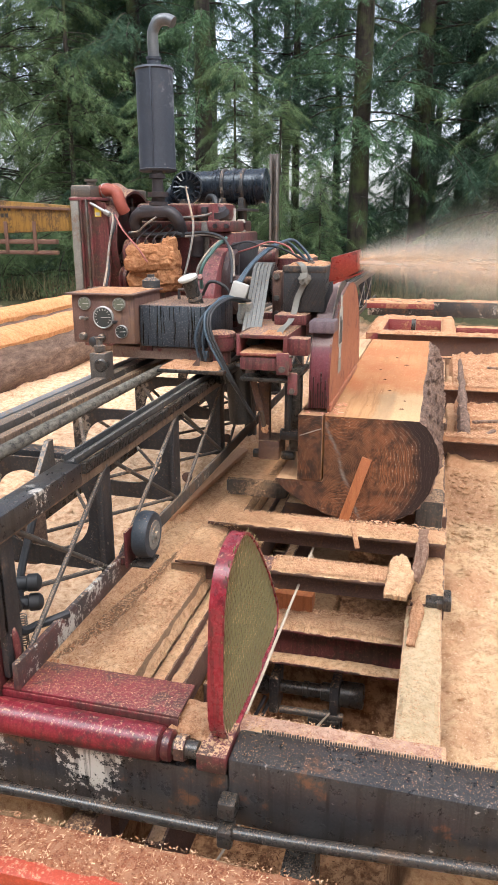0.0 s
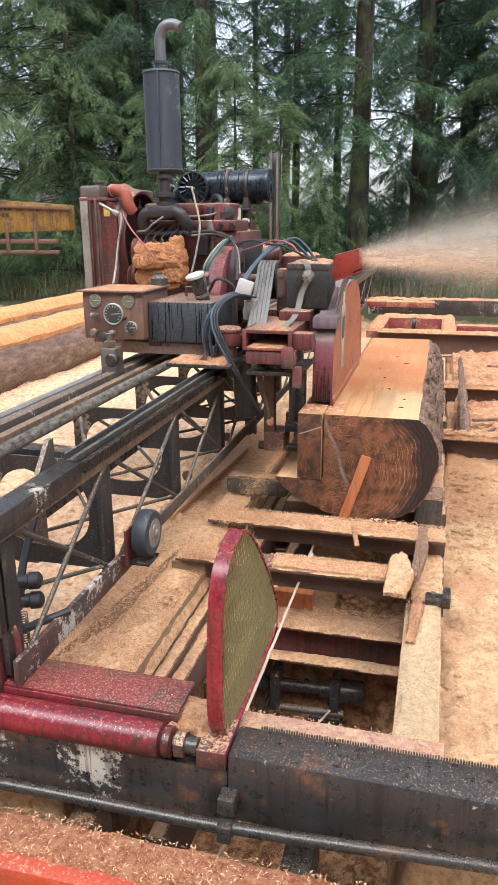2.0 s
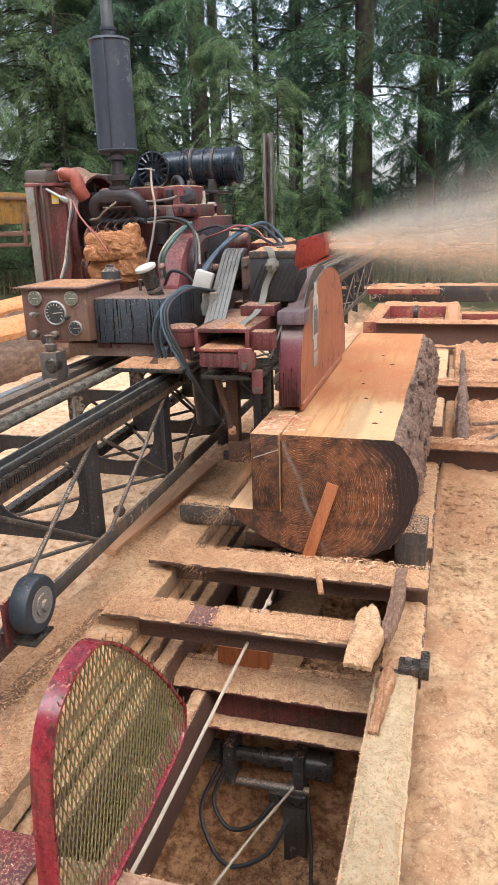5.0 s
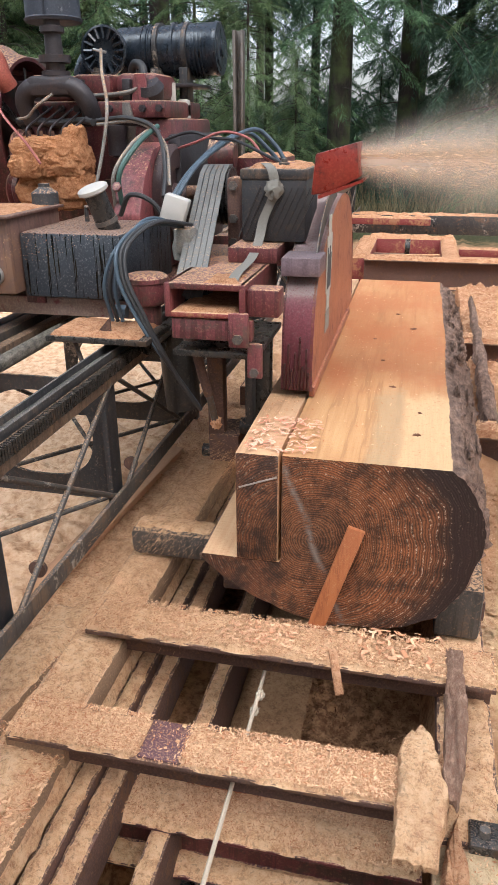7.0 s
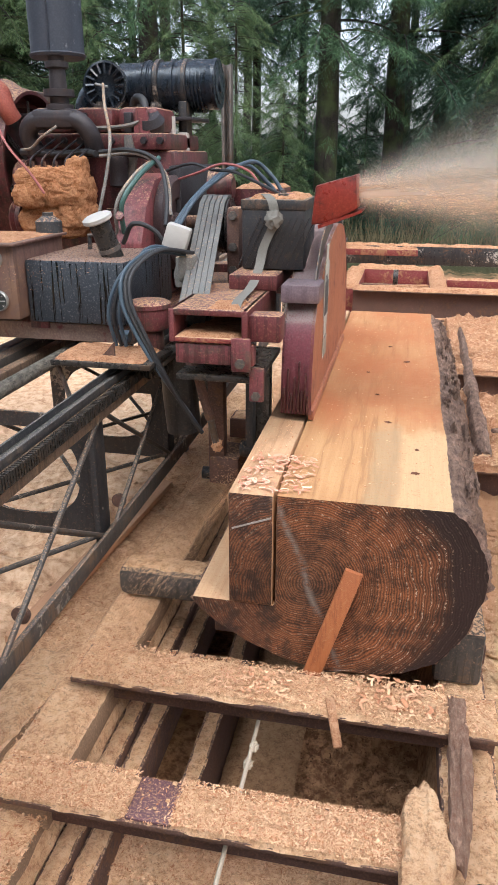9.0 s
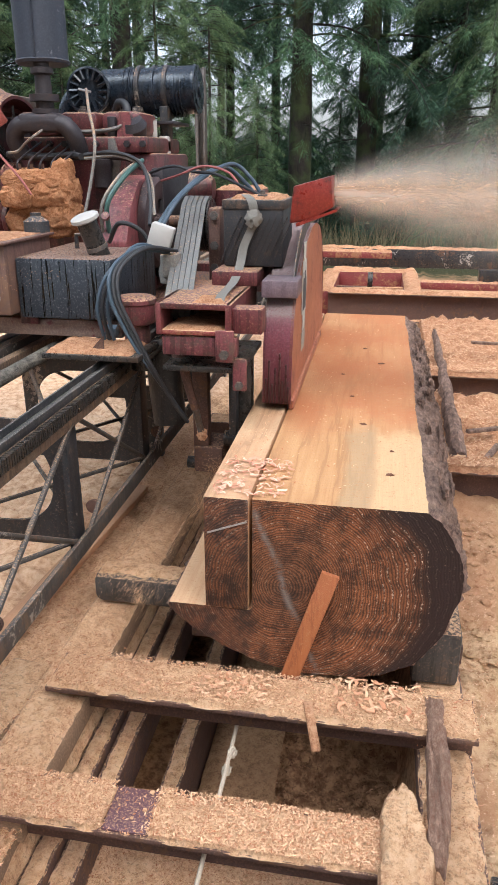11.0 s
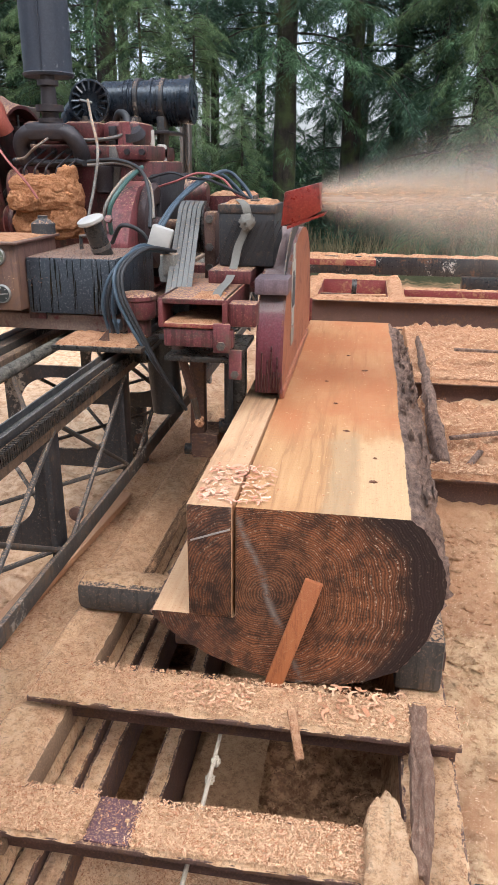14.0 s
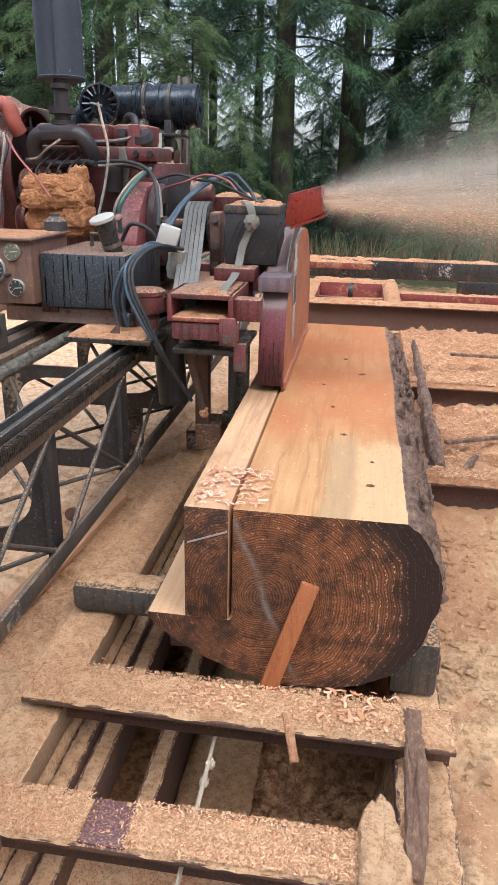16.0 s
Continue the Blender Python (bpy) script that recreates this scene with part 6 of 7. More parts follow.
P("lower_bar", box(start(), -0.435, -0.25, -0.165, -0.135, 1.195, 1.243, 0.004), RED_PINK)
P("angle_bracket", box(start(), -0.300, -0.255, -0.178, -0.166, 1.185, 1.262, 0.003), RED_PINK)
P("bolt", lathe(start(), (-0.278, -0.178, 1.205), (0, -1, 0), [(0, 0.012), (0.009, 0.012)], 6), STEEL)
P("guard_arm", box(start(), -0.263, -0.190, -0.16, -0.10, 1.252, 1.312, 0.004), RED)
P("under_plate", box(start(), -0.44, -0.24, -0.15, 0.15, 1.150, 1.165, 0.003), STEEL_DARK)
P("drop_lug", box(start(), -0.262, -0.228, -0.16, -0.145, 1.110, 1.19, 0.003), RED_PINK)
P("lug_bolt", lathe(start(), (-0.245, -0.16, 1.125), (0, -1, 0), [(0, 0.011), (0.008, 0.011)], 6), STEEL)
for x in (-0.40, -0.275):
    P("saw_leg", box(start(), x - 0.022, x + 0.022, 0.06, 0.10, 0.83, 1.16, 0.004), RUST if x < -0.3 else STEEL_DARK)
P("edger_rail", box(start(), -0.305, -0.285, 0.0, 0.04, 0.93, 1.16, 0.003), BLACK)
P("edger_head", cyl(start(), (-0.33, 0.06, 0.90), (-0.26, 0.06, 0.90), 0.022), BLACK)
P("edger_shaft", cyl(start(), (-0.45, 0.1, 0.80), (-0.28, 0.1, 0.80), 0.018), STEEL_DARK)
P("edger_guard", box(start(), -0.42, -0.335, 0.05, 0.18, 0.79, 0.87, 0.008), RUST)
P("black_skirt", tube(start(), [(-0.512, 0.09, 1.16), (-0.508, 0.09, 1.05), (-0.498, 0.09, 0.93)], 0.048, 16), WET_BLACK)
P("lift_cylinder", tube(start(), [(-0.42, -0.06, 1.17), (-0.40, -0.055, 1.08), (-0.385, -0.05, 1.02)], 0.012, 12), RUST)
P("lift_rod", cyl(start(), (-0.385, -0.05, 1.02), (-0.372, -0.045, 0.95), 0.009), STEEL)
P("lift_fitting", lathe(start(), (-0.425, -0.06, 1.14), (0.1, 0, 1), [(0, 0.014), (0.02, 0.014), (0.022, 0.020), (0.035, 0.020), (0.037, 0.012), (0.06, 0.012)], 12), RUST)
P("lift_tip", blob(start(), (-0.370, -0.045, 0.945), (0.014, 0.013, 0.018), 0.5), SAWDUST_ORANGE)

# battery with its strap
bat = P("battery", box(start(), -0.355, -0.190, 0.19, 0.40, 1.362, 1.532, 0.006), painted("dusty_battery_case", (0.018, 0.019, 0.022), (0.026, 0.027, 0.03), (0.09, 0.07, 0.05), 0.3, 0.45, 0, 0.25), "black battery dusted with sawdust")
P("battery_lid", box(start(), -0.358, -0.187, 0.187, 0.403, 1.512, 1.538, 0.004), BLACK, "", bat)
P("sawdust", sheet(start(), -0.34, -0.195, 0.20, 0.39, 1.538, 0.012, 0.010, 0.02, 81), SAWDUST_ORANGE, "", bat, "stuff")
for k in range(10):
    x = -0.352 + k * 0.016
    P("case_rib", box(start(), -0.0015, 0.0015, 0.1865, 0.1905, -0.075, 0.06, 0, pose(x + 0.02, 0, 1.440, 0, 25, 0)), BLACK, "", bat)
P("terminal", lathe(start(), (-0.255, 0.24, 1.538), (0, 0, 1), [(0, 0.014), (0.012, 0.014), (0.013, 0.008), (0.022, 0.008)], 12), STEEL, "", bat)
P("battery_tray", box(start(), -0.37, -0.245, 0.10, 0.42, 1.322, 1.360, 0.004), RED)
st = start()
pts_ = [(-0.30, 0.22, 1.55), (-0.275, 0.18, 1.535), (-0.268, 0.178, 1.485), (-0.295, 0.176, 1.42), (-0.302, 0.15, 1.37), (-0.302, 0.06, 1.34), (-0.30, -0.10, 1.332), (-0.295, -0.165, 1.315)]
ln = curve_points(pts_, 5)
rows_ = [[st.verts.new(p + Vector((s * 0.012, 0, 0)) + Vector((0, o, 0))) for s, o in ((-1, 0), (1, 0), (1, 0.004), (-1, 0.004))] for p in ln]
for a, b2 in zip(rows_, rows_[1:]):
    for i in range(4):
        st.faces.new((a[i], a[(i + 1) % 4], b2[(i + 1) % 4], b2[i]))
blob(st, (-0.268, 0.172, 1.49), (0.022, 0.014, 0.024), 0.4)
bmesh.ops.recalc_face_normals(st, faces=st.faces[:])
P("strap", st, STRAP, "knotted grey webbing strap")

# blade guard and chute
GY = 0.032
arc = [(1.06, 1.02), (1.03, 1.16), (0.97, 1.28), (0.89, 1.37), (0.79, 1.42), (0.68, 1.442), (0.57, 1.448), (0.46, 1.438), (0.35, 1.415), (0.24, 1.376), (0.15, 1.332), (0.08, 1.275), (GY + 0.012, 1.20), (GY, 1.12), (GY, 1.02)]
fine = [(p.y, p.z) for p in curve_points([(0, y, z) for y, z in arc], 5)]
bg = start()
prism(bg, fine, "x", -0.147, -0.141)
blade_guard = P("guard_side", bg, GUARD_SIDE, "orange-rubbed side of the blade guard")
bm = start()
lo, hi = [], []
for y, z in fine:
    lo.append(bm.verts.new((-0.218, y, z)))
    hi.append(bm.verts.new((-0.1395, y, z)))
for i in range(len(fine) - 1):
    bm.faces.new((lo[i], hi[i], hi[i + 1], lo[i + 1]))
geo = bmesh.ops.solidify(bm, geom=bm.faces[:], thickness=0.006)
bmesh.ops.recalc_face_normals(bm, faces=bm.faces[:])
P("guard_band", bm, GUARD_BAND, "curved red band of the blade guard", None, "", 60)
bg = start()
prism(bg, fine, "x", -0.218, -0.213)
P("guard_inner", bg, RED, "inner side of the blade guard")
for k, (x, top) in enumerate(((-0.209, 1.09), (-0.200, 1.14), (-0.191, 1.075), (-0.183, 1.12), (-0.172, 1.16), (-0.164, 1.085), (-0.155, 1.13), (-0.149, 1.07))):
    P("pitch_dribble", box(start(), x - 0.0022, x + 0.0022, GY - 0.0075, GY + 0.004, 1.022, top, 0.0012), painted("dark_pitch", (0.06, 0.014, 0.012), (0.04, 0.010, 0.010), (0.03, 0.012, 0.01), 0.4, 0.3, 0, 0.05) if k == 0 else bpy.data.materials["dark_pitch"], "dark red dribble of pitch")
P("guard_foot", box(start(), -0.147, -0.133, GY + 0.004, 0.93, 1.004, 1.03, 0.003), GUARD_SIDE)
P("guard_clip", box(start(), -0.228, -0.132, GY + 0.03, GY + 0.14, 1.300, 1.345, 0.004), painted("mauve_grey_steel", (0.17, 0.12, 0.135), (0.12, 0.085, 0.095), (0.09, 0.06, 0.06), 0.4, 0.45, 0.1, 0.45, 0.2, None, (0.36, 0.27, 0.25), 300), "mauve-grey steel clip over the guard")
lb = start()
for k in range(5):
    w_ = [0.030, 0.05, 0.055, 0.05, 0.025][k]
    box(lb, -0.1405, -0.1385, 0.30 - w_, 0.30 + w_, 1.17 + 0.05 * k, 1.22 + 0.05 * k, 0)
P("label", lb, plain("torn_pale_label", (0.42, 0.42, 0.38), 0.7, 0, 0.6, 60), "torn pale label")
tx = start()
for k in range(4):
    box(tx, -0.1385, -0.1375, 0.262 + 0.02 * k, 0.274 + 0.02 * k, 1.23, 1.34 - 0.02 * (k % 2), 0)
P("label_print", tx, plain("faded_print", (0.08, 0.08, 0.08), 0.7), "")
P("label", box(start(), -0.1405, -0.1385, 0.26, 0.34, 1.11, 1.165, 0), plain("small_pale_label", (0.33, 0.30, 0.25), 0.7, 0, 0.4, 80), "small worn label")
bl = start()
lathe(bl, (-0.1545, 0.42, 1.10), (1, 0, 0), [(0, 0.37), (0.0035, 0.37)], 64)
blade = P("saw_blade", bl, STEEL, "spinning circular saw blade")
ch = start()
pts = [(-0.148, 1.495), (-0.140, 1.580), (-0.052, 1.604), (-0.044, 1.533), (-0.095, 1.505)]
prism(ch, pts, "y", -0.02, 0.13, 0.004)
P("dust_chute", ch, ORANGE_RED, "orange-red chute that throws out sawdust")
P("chute_lip", prism(start(), [(-0.13, 1.488), (-0.035, 1.524), (-0.035, 1.530), (-0.132, 1.496)], "y", -0.025, 0.135), ORANGE_RED)

# hoses that hang down to the lift cylinder
for k, (o, mt) in enumerate(((0.0, HOSE_BLUE), (0.012, RUBBER), (0.022, RUBBER))):
    P("hose", tube(start(), [(-0.50 + o, 0.15, 1.405), (-0.545 + o, 0.02, 1.425), (-0.585 + o, -0.07, 1.385), (-0.582 + o, -0.105, 1.32), (-0.545 + o, -0.115, 1.24), (-0.49 + o, -0.115, 1.15 - o), (-0.435 + 0.5 * o, -0.085, 1.05 - o), (-0.405, -0.06, 0.985)], 0.0052, 9), mt)
for k in range(3):
    P("hose", tube(start(), [(-0.622 + 0.013 * k, -0.06, 1.20), (-0.63 + 0.014 * k, -0.075, 1.29), (-0.60 + 0.012 * k, -0.05, 1.375 + 0.006 * k), (-0.55, 0.04, 1.415 + 0.008 * k), (-0.50, 0.15, 1.40)], 0.0048, 9), (HOSE_BLUE, RUBBER, HOSE_BLUE)[k])

# control box, cables and hoses
scale_up = POWER_UNIT
P("switch_box", box(start(), -0.030, 0.030, -0.022, 0.022, -0.032, 0.032, 0.005, pose(-0.478, -0.02, 1.455, 0, 18, 8)), WHITE, "small white switch box")
P("valve_block", box(start(), -0.46, -0.42, -0.09, -0.03, 1.36, 1.42, 0.008), PIPE_GREY)
P("valve_body", lathe(start(), (-0.45, -0.06, 1.345), (0, 0, 1), [(0, 0.022), (0.03, 0.026), (0.05, 0.02), (0.07, 0.02)], 14), PIPE_GREY)
P("hose", tube(start(), [(-0.50, 0.0, 1.47), (-0.47, 0.10, 1.54), (-0.43, 0.25, 1.60), (-0.39, 0.4, 1.62), (-0.33, 0.42, 1.57), (-0.30, 0.40, 1.54)], 0.0061, 9), HOSE_BLUE)
P("hose", tube(start(), [(-0.485, 0.0, 1.475), (-0.455, 0.10, 1.55), (-0.41, 0.25, 1.605), (-0.365, 0.38, 1.63), (-0.315, 0.40, 1.59), (-0.28, 0.40, 1.54)], 0.0061, 9), HOSE_BLUE)
P("hose", tube(start(), [(-0.76, 0.20, 1.655), (-0.66, 0.18, 1.66), (-0.58, 0.16, 1.63), (-0.54, 0.10, 1.55), (-0.52, 0.02, 1.48)], 0.0054, 8), RUBBER)
P("hose", tube(start(), [(-0.76, 0.20, 1.645), (-0.64, 0.18, 1.65), (-0.56, 0.16, 1.60), (-0.53, 0.10, 1.50)], 0.0048, 8), PIPE_GREY)
P("cable", tube(start(), [(-0.62, 0.30, 1.60), (-0.52, 0.26, 1.625), (-0.45, 0.24, 1.61), (-0.38, 0.20, 1.605), (-0.27, 0.10, 1.57), (-0.225, 0.05, 1.555)], 0.0041, 8), RUBBER)
P("cable", tube(start(), [(-0.60, 0.32, 1.575), (-0.50, 0.24, 1.60), (-0.42, 0.22, 1.625), (-0.34, 0.18, 1.61), (-0.28, 0.12, 1.565), (-0.19, 0.06, 1.555)], 0.0034, 8), HOSE_RED)
P("hose", tube(start(), [(-0.655, 0.08, 1.45), (-0.645, 0.05, 1.53), (-0.61, 0.10, 1.60), (-0.59, 0.2, 1.64)], 0.0068, 9), HOSE_GREEN)
P("hose", tube(start(), [(-0.675, 0.08, 1.45), (-0.66, 0.05, 1.53), (-0.625, 0.10, 1.60), (-0.60, 0.2, 1.64)], 0.0048, 9), PIPE_GREY)
P("hose", tube(start(), [(-0.62, -0.02, 1.44), (-0.58, -0.05, 1.49), (-0.53, -0.04, 1.475), (-0.50, -0.03, 1.43)], 0.0061, 9), RUBBER)
P("throttle_cable", tube(start(), [(-0.848, 0.47, 1.845), (-0.765, 0.27, 1.775), (-0.715, 0.17, 1.69), (-0.715, 0.13, 1.60), (-0.735, 0.10, 1.49)], 0.0046, 7), PIPE_GREY)
P("loom", tube(start(), [(-1.08, 0.22, 1.735), (-1.06, 0.18, 1.70), (-1.07, 0.16, 1.62), (-1.06, 0.10, 1.52), (-1.03, 0.0, 1.46)], 0.0048, 7), PIPE_GREY)
P("loom", tube(start(), [(-1.07, 0.22, 1.735), (-1.05, 0.18, 1.69), (-1.075, 0.16, 1.60), (-1.05, 0.10, 1.52), (-1.02, 0.0, 1.46)], 0.0041, 7), RUBBER)
P("wire", tube(start(), [(-1.06, 0.20, 1.73), (-1.0, 0.14, 1.67), (-0.93, 0.12, 1.60), (-0.89, 0.11, 1.55)], 0.0035, 6), HOSE_RED)
P("wire", tube(start(), [(-1.0, 0.22, 1.66), (-0.96, 0.2, 1.665), (-0.92, 0.18, 1.69), (-0.88, 0.2, 1.72)], 0.004, 6), PIPE_GREY)
P("dipstick", cyl(start(), (-1.165, 0.20, 1.775), (-1.075, 0.19, 1.728), 0.006), ALU)
P("dipstick_nut", cyl(start(), (-1.10, 0.193, 1.741), (-1.078, 0.191, 1.73), 0.011, seg=6), ALU)
P("fuel_line", tube(start(), [(-0.96, 0.28, 1.655), (-0.90, 0.26, 1.65), (-0.82, 0.24, 1.655), (-0.77, 0.2, 1.65)], 0.009, 8), RUBBER)


# ---- sawdust thrown from the chute, and drifting below the saw ----
def jet(name, label, n, mat, size, spread, lift, seed, far=3.2, mean_x=0.9):
    """Flakes thrown sideways from the chute, drawn out along their flight."""
    rnd = np.random.RandomState(seed)
    t = np.minimum(rnd.exponential(mean_x, n), far) ** 1.0
    lump = 1 + 0.18 * np.sin(t * 5.0 + seed) + 0.10 * np.sin(t * 11.0 + 2 * seed)
    rr = spread * (0.04 + 0.30 * t ** 0.85) * np.minimum(np.abs(rnd.randn(n)) * 0.62, 1.9) * lump
    a = rnd.rand(n) * 2 * np.pi
    x = t
    y = 0.25 * rr * np.cos(a) * 2 + 0.12 * t
    z = lift * t - 0.075 * t ** 2 + rr * np.sin(a)
    c = np.stack([x, y, z], 1)
    ln, w = 0.008 + 0.018 * rnd.rand(n) * np.minimum(1, 0.2 + t), size * (0.5 + 0.9 * rnd.rand(n))
    d = np.stack([np.ones(n), 0.12 + 0.05 * rnd.randn(n), lift - 0.15 * t + 0.8 * rr * np.sin(a) / (t + 0.1) + 0.04 * rnd.randn(n)], 1)
    d /= np.linalg.norm(d, axis=1)[:, None]
    u = np.cross(d, rnd.randn(n, 3))
    u /= np.linalg.norm(u, axis=1)[:, None]
    v = np.cross(d, u)
    verts = np.concatenate([(c - d * ln[:, None] / 2)[:, None], (c + u * w[:, None])[:, None], (c + (-0.5 * u + 0.87 * v) * w[:, None])[:, None], (c + d * ln[:, None] / 2)[:, None]], 1).reshape(-1, 3)
    i = np.arange(n)[:, None] * 4
    faces = np.concatenate([i + [[0, 1, 2]], i + [[3, 2, 1]]], 0)
    me = bpy.data.meshes.new(name)
    me.from_pydata(verts.tolist(), [], faces.tolist())
    me.materials.append(mat)
    return tagged(new(name, me), label, "sawdust spray", "sawdust spray", "stuff")


def mist_mat(name, col, solid):
    """Soft dust: thins out towards the edges, broken by wisps."""
    m, nt, p = nodes_of(name)
    p.inputs["Base Color"].default_value = (*col, 1)
    p.inputs["Roughness"].default_value = 1.0
    p.inputs["Specular IOR Level"].default_value = 0.0
    tl, both = nt.nodes.new("ShaderNodeBsdfTranslucent"), nt.nodes.new("ShaderNodeMixShader")
    tl.inputs[0].default_value = (*col, 1)
    nt.links.new(p.outputs[0], both.inputs[1])
    nt.links.new(tl.outputs[0], both.inputs[2])
    at = nt.nodes.new("ShaderNodeAttribute")
    at.attribute_name = "thickness"
    wisp = ramp(nt, noise_tex(nt, coord(nt, scale=(2.2, 12, 15)), 1.0, 4, 0.55), [(0.32, 0.45), (0.62, 1.0)])
    f = math_node(nt, "MULTIPLY", math_node(nt, "MULTIPLY", at.outputs["Fac"], wisp), solid)
    t, x = nt.nodes.new("ShaderNodeBsdfTransparent"), nt.nodes.new("ShaderNodeMixShader")
    nt.links.new(f, x.inputs[0])
    nt.links.new(t.outputs[0], x.inputs[1])
    nt.links.new(both.outputs[0], x.inputs[2])
    nt.links.new(x.outputs[0], nt.nodes["Material Output"].inputs[0])
    return m


def plume(name, label, mat, lift, fall, w0, w1, strength, reach, sheets, far=2.6):
    """Blown dust as long curved sheets round the line of flight, thinning to their edges and with the way."""
    verts, faces, fade = [], [], []
    nx, nv = 48, 16
    for q in range(sheets):
        turn = math.pi * (q - (sheets - 1) / 2) / (sheets + 1) * 0.8
        base = len(verts)
        for i in range(nx + 1):
            x = far * (i / nx) ** 1.5
            half = w0 + w1 * x ** 0.9
            for k in range(nv + 1):
                v = 2.2 * (2 * k / nv - 1)
                wave = 1 + 0.16 * noise.noise(Vector((x * 4, v + q * 3, w1 * 40)))
                r = half * v * wave
                verts.append((x, 0.12 * x + r * math.sin(turn) + 0.25 * half * (v * v - 1) * (1 if q % 2 else -1), lift * x - fall * x * x + r * math.cos(turn)))
                fade.append(strength * math.exp(-v * v * 1.1) * math.exp(-x / reach) * (0.0 if k in (0, nv) or i == nx else 1.0))
        for i in range(nx):
            for k in range(nv):
                a = base + i * (nv + 1) + k
                faces.append((a, a + nv + 1, a + nv + 2, a + 1))
    me = bpy.data.meshes.new(name)
    me.from_pydata(verts, [], faces)
    me.attributes.new("thickness", "FLOAT", "POINT").data.foreach_set("value", fade)
    me.materials.append(mat)
    me.polygons.foreach_set("use_smooth", [True] * len(me.polygons))
    return tagged(new(name, me), label, "sawdust spray", "sawdust spray", "stuff")


MIST = mist_mat("fine_grey_dust", (0.80, 0.73, 0.64), 1.0)
MIST_CORE = mist_mat("fine_orange_dust", (0.90, 0.64, 0.42), 1.0)
CHUTE = Vector((-0.050, 0.055, 1.566))
JETS = [
    jet("sawdust_jet", "dense orange core of flying sawdust", 9000, SPRAY_CORE, 0.00024, 0.34, -0.03, 3, 2.6, 0.45),
    jet("sawdust_puff", "brown dust blown down under the saw", 9000, SPRAY_CORE, 0.00028, 0.9, 0.0, 15, 0.55, 0.22),
    plume("sawdust_mist", "soft orange heart of the blown sawdust", MIST_CORE, 0.01, 0.11, 0.024, 0.085, 0.60, 1.1, 3),
    plume("sawdust_mist", "soft pale dust round the jet", MIST, 0.05, 0.02, 0.030, 0.205, 0.42, 2.6, 4),
]


def scatter_chips(name, label, n, x0, x1, y0, y1, z, mat, size=0.02, seed=1):
    """Loose curled shavings lying on a surface."""
    rnd = random.Random(seed)
    bm = start()
    for _ in range(n):
        c = Vector((rnd.uniform(x0, x1), rnd.uniform(y0, y1), (z(0, 0) if callable(z) else z)))
        if callable(z):
            c.z = z(c.x, c.y) + 0.004
        ln, w, a, cu = size * rnd.uniform(0.5, 1.8), size * rnd.uniform(0.06, 0.2), rnd.uniform(0, 6.3), rnd.uniform(-1.6, 1.6)
        d, s = Vector((math.cos(a), math.sin(a), 0)), Vector((-math.sin(a), math.cos(a), rnd.uniform(-0.3, 0.5)))
        vs = []
        for k in range(5):
            f = k / 4 - 0.5
            p = c + d * ln * f + Vector((-d.y, d.x, 0)) * cu * ln * f * f + Vector((0, 0, 0.25 * ln * (0.25 - f * f) * rnd.uniform(0.3, 1.6)))
            vs.append((bm.verts.new(p + s * w), bm.verts.new(p - s * w)))
        for p, q in zip(vs, vs[1:]):
            bm.faces.new((p[0], p[1], q[1], q[0]))
    return solo(name, bm, mat, label, "shavings", kind="stuff")


scatter_chips("shavings", "loose shavings on the cross member", 130, -0.5, 0.30, -0.135, -0.03, 0.600, SHAVING, 0.0091, 3)
scatter_chips("shavings", "dense clump of curled shavings on the cross member", 160, -0.26, -0.10, -0.13, -0.05, 0.606, SHAVING, 0.0107, 4)
scatter_chips("shavings", "stringy shavings beside the log end", 40, 0.04, 0.22, -0.13, -0.02, 0.606, SHAVING, 0.020, 5)
scatter_chips("shavings", "loose shavings on the rubbed cross member", 60, -0.25, 0.14, -0.44, -0.35, 0.577, SHAVING, 0.0091, 6)
scatter_chips("shavings", "pinkish shavings on the sawn log top", 170, -0.235, -0.09, 0.01, 0.20, 1.006, SHAVING_PINK, 0.015, 7)
scatter_chips("shavings", "few chips on the sawn log top", 16, -0.1, 0.16, 0.05, 1.0, 1.002, SHAVING, 0.0058, 8)
scatter_chips("shavings", "chips strewn over the sawdust ground", 800, 0.34, 1.4, -1.3, 1.1, ground_height, SHAVING, 0.0075, 9)
scatter_chips("shavings", "chips strewn over the sawdust under the track", 1300, -2.2, -0.66, -1.4, 2.2, ground_height, SHAVING, 0.0091, 10)
scatter_chips("shavings", "chips strewn in the pit", 350, -0.28, 0.2, -1.3, 0.2, ground_height, SHAVING, 0.0083, 11)
scatter_chips("shavings", "chips on the front rail", 40, -1.0, 0.28, -1.70, -1.6, 0.566, SHAVING, 0.0083, 12)
scatter_chips("shavings", "chips on the side plank", 120, -0.64, -0.52, -1.3, -0.4, 0.510, SHAVING, 0.0083, 13)


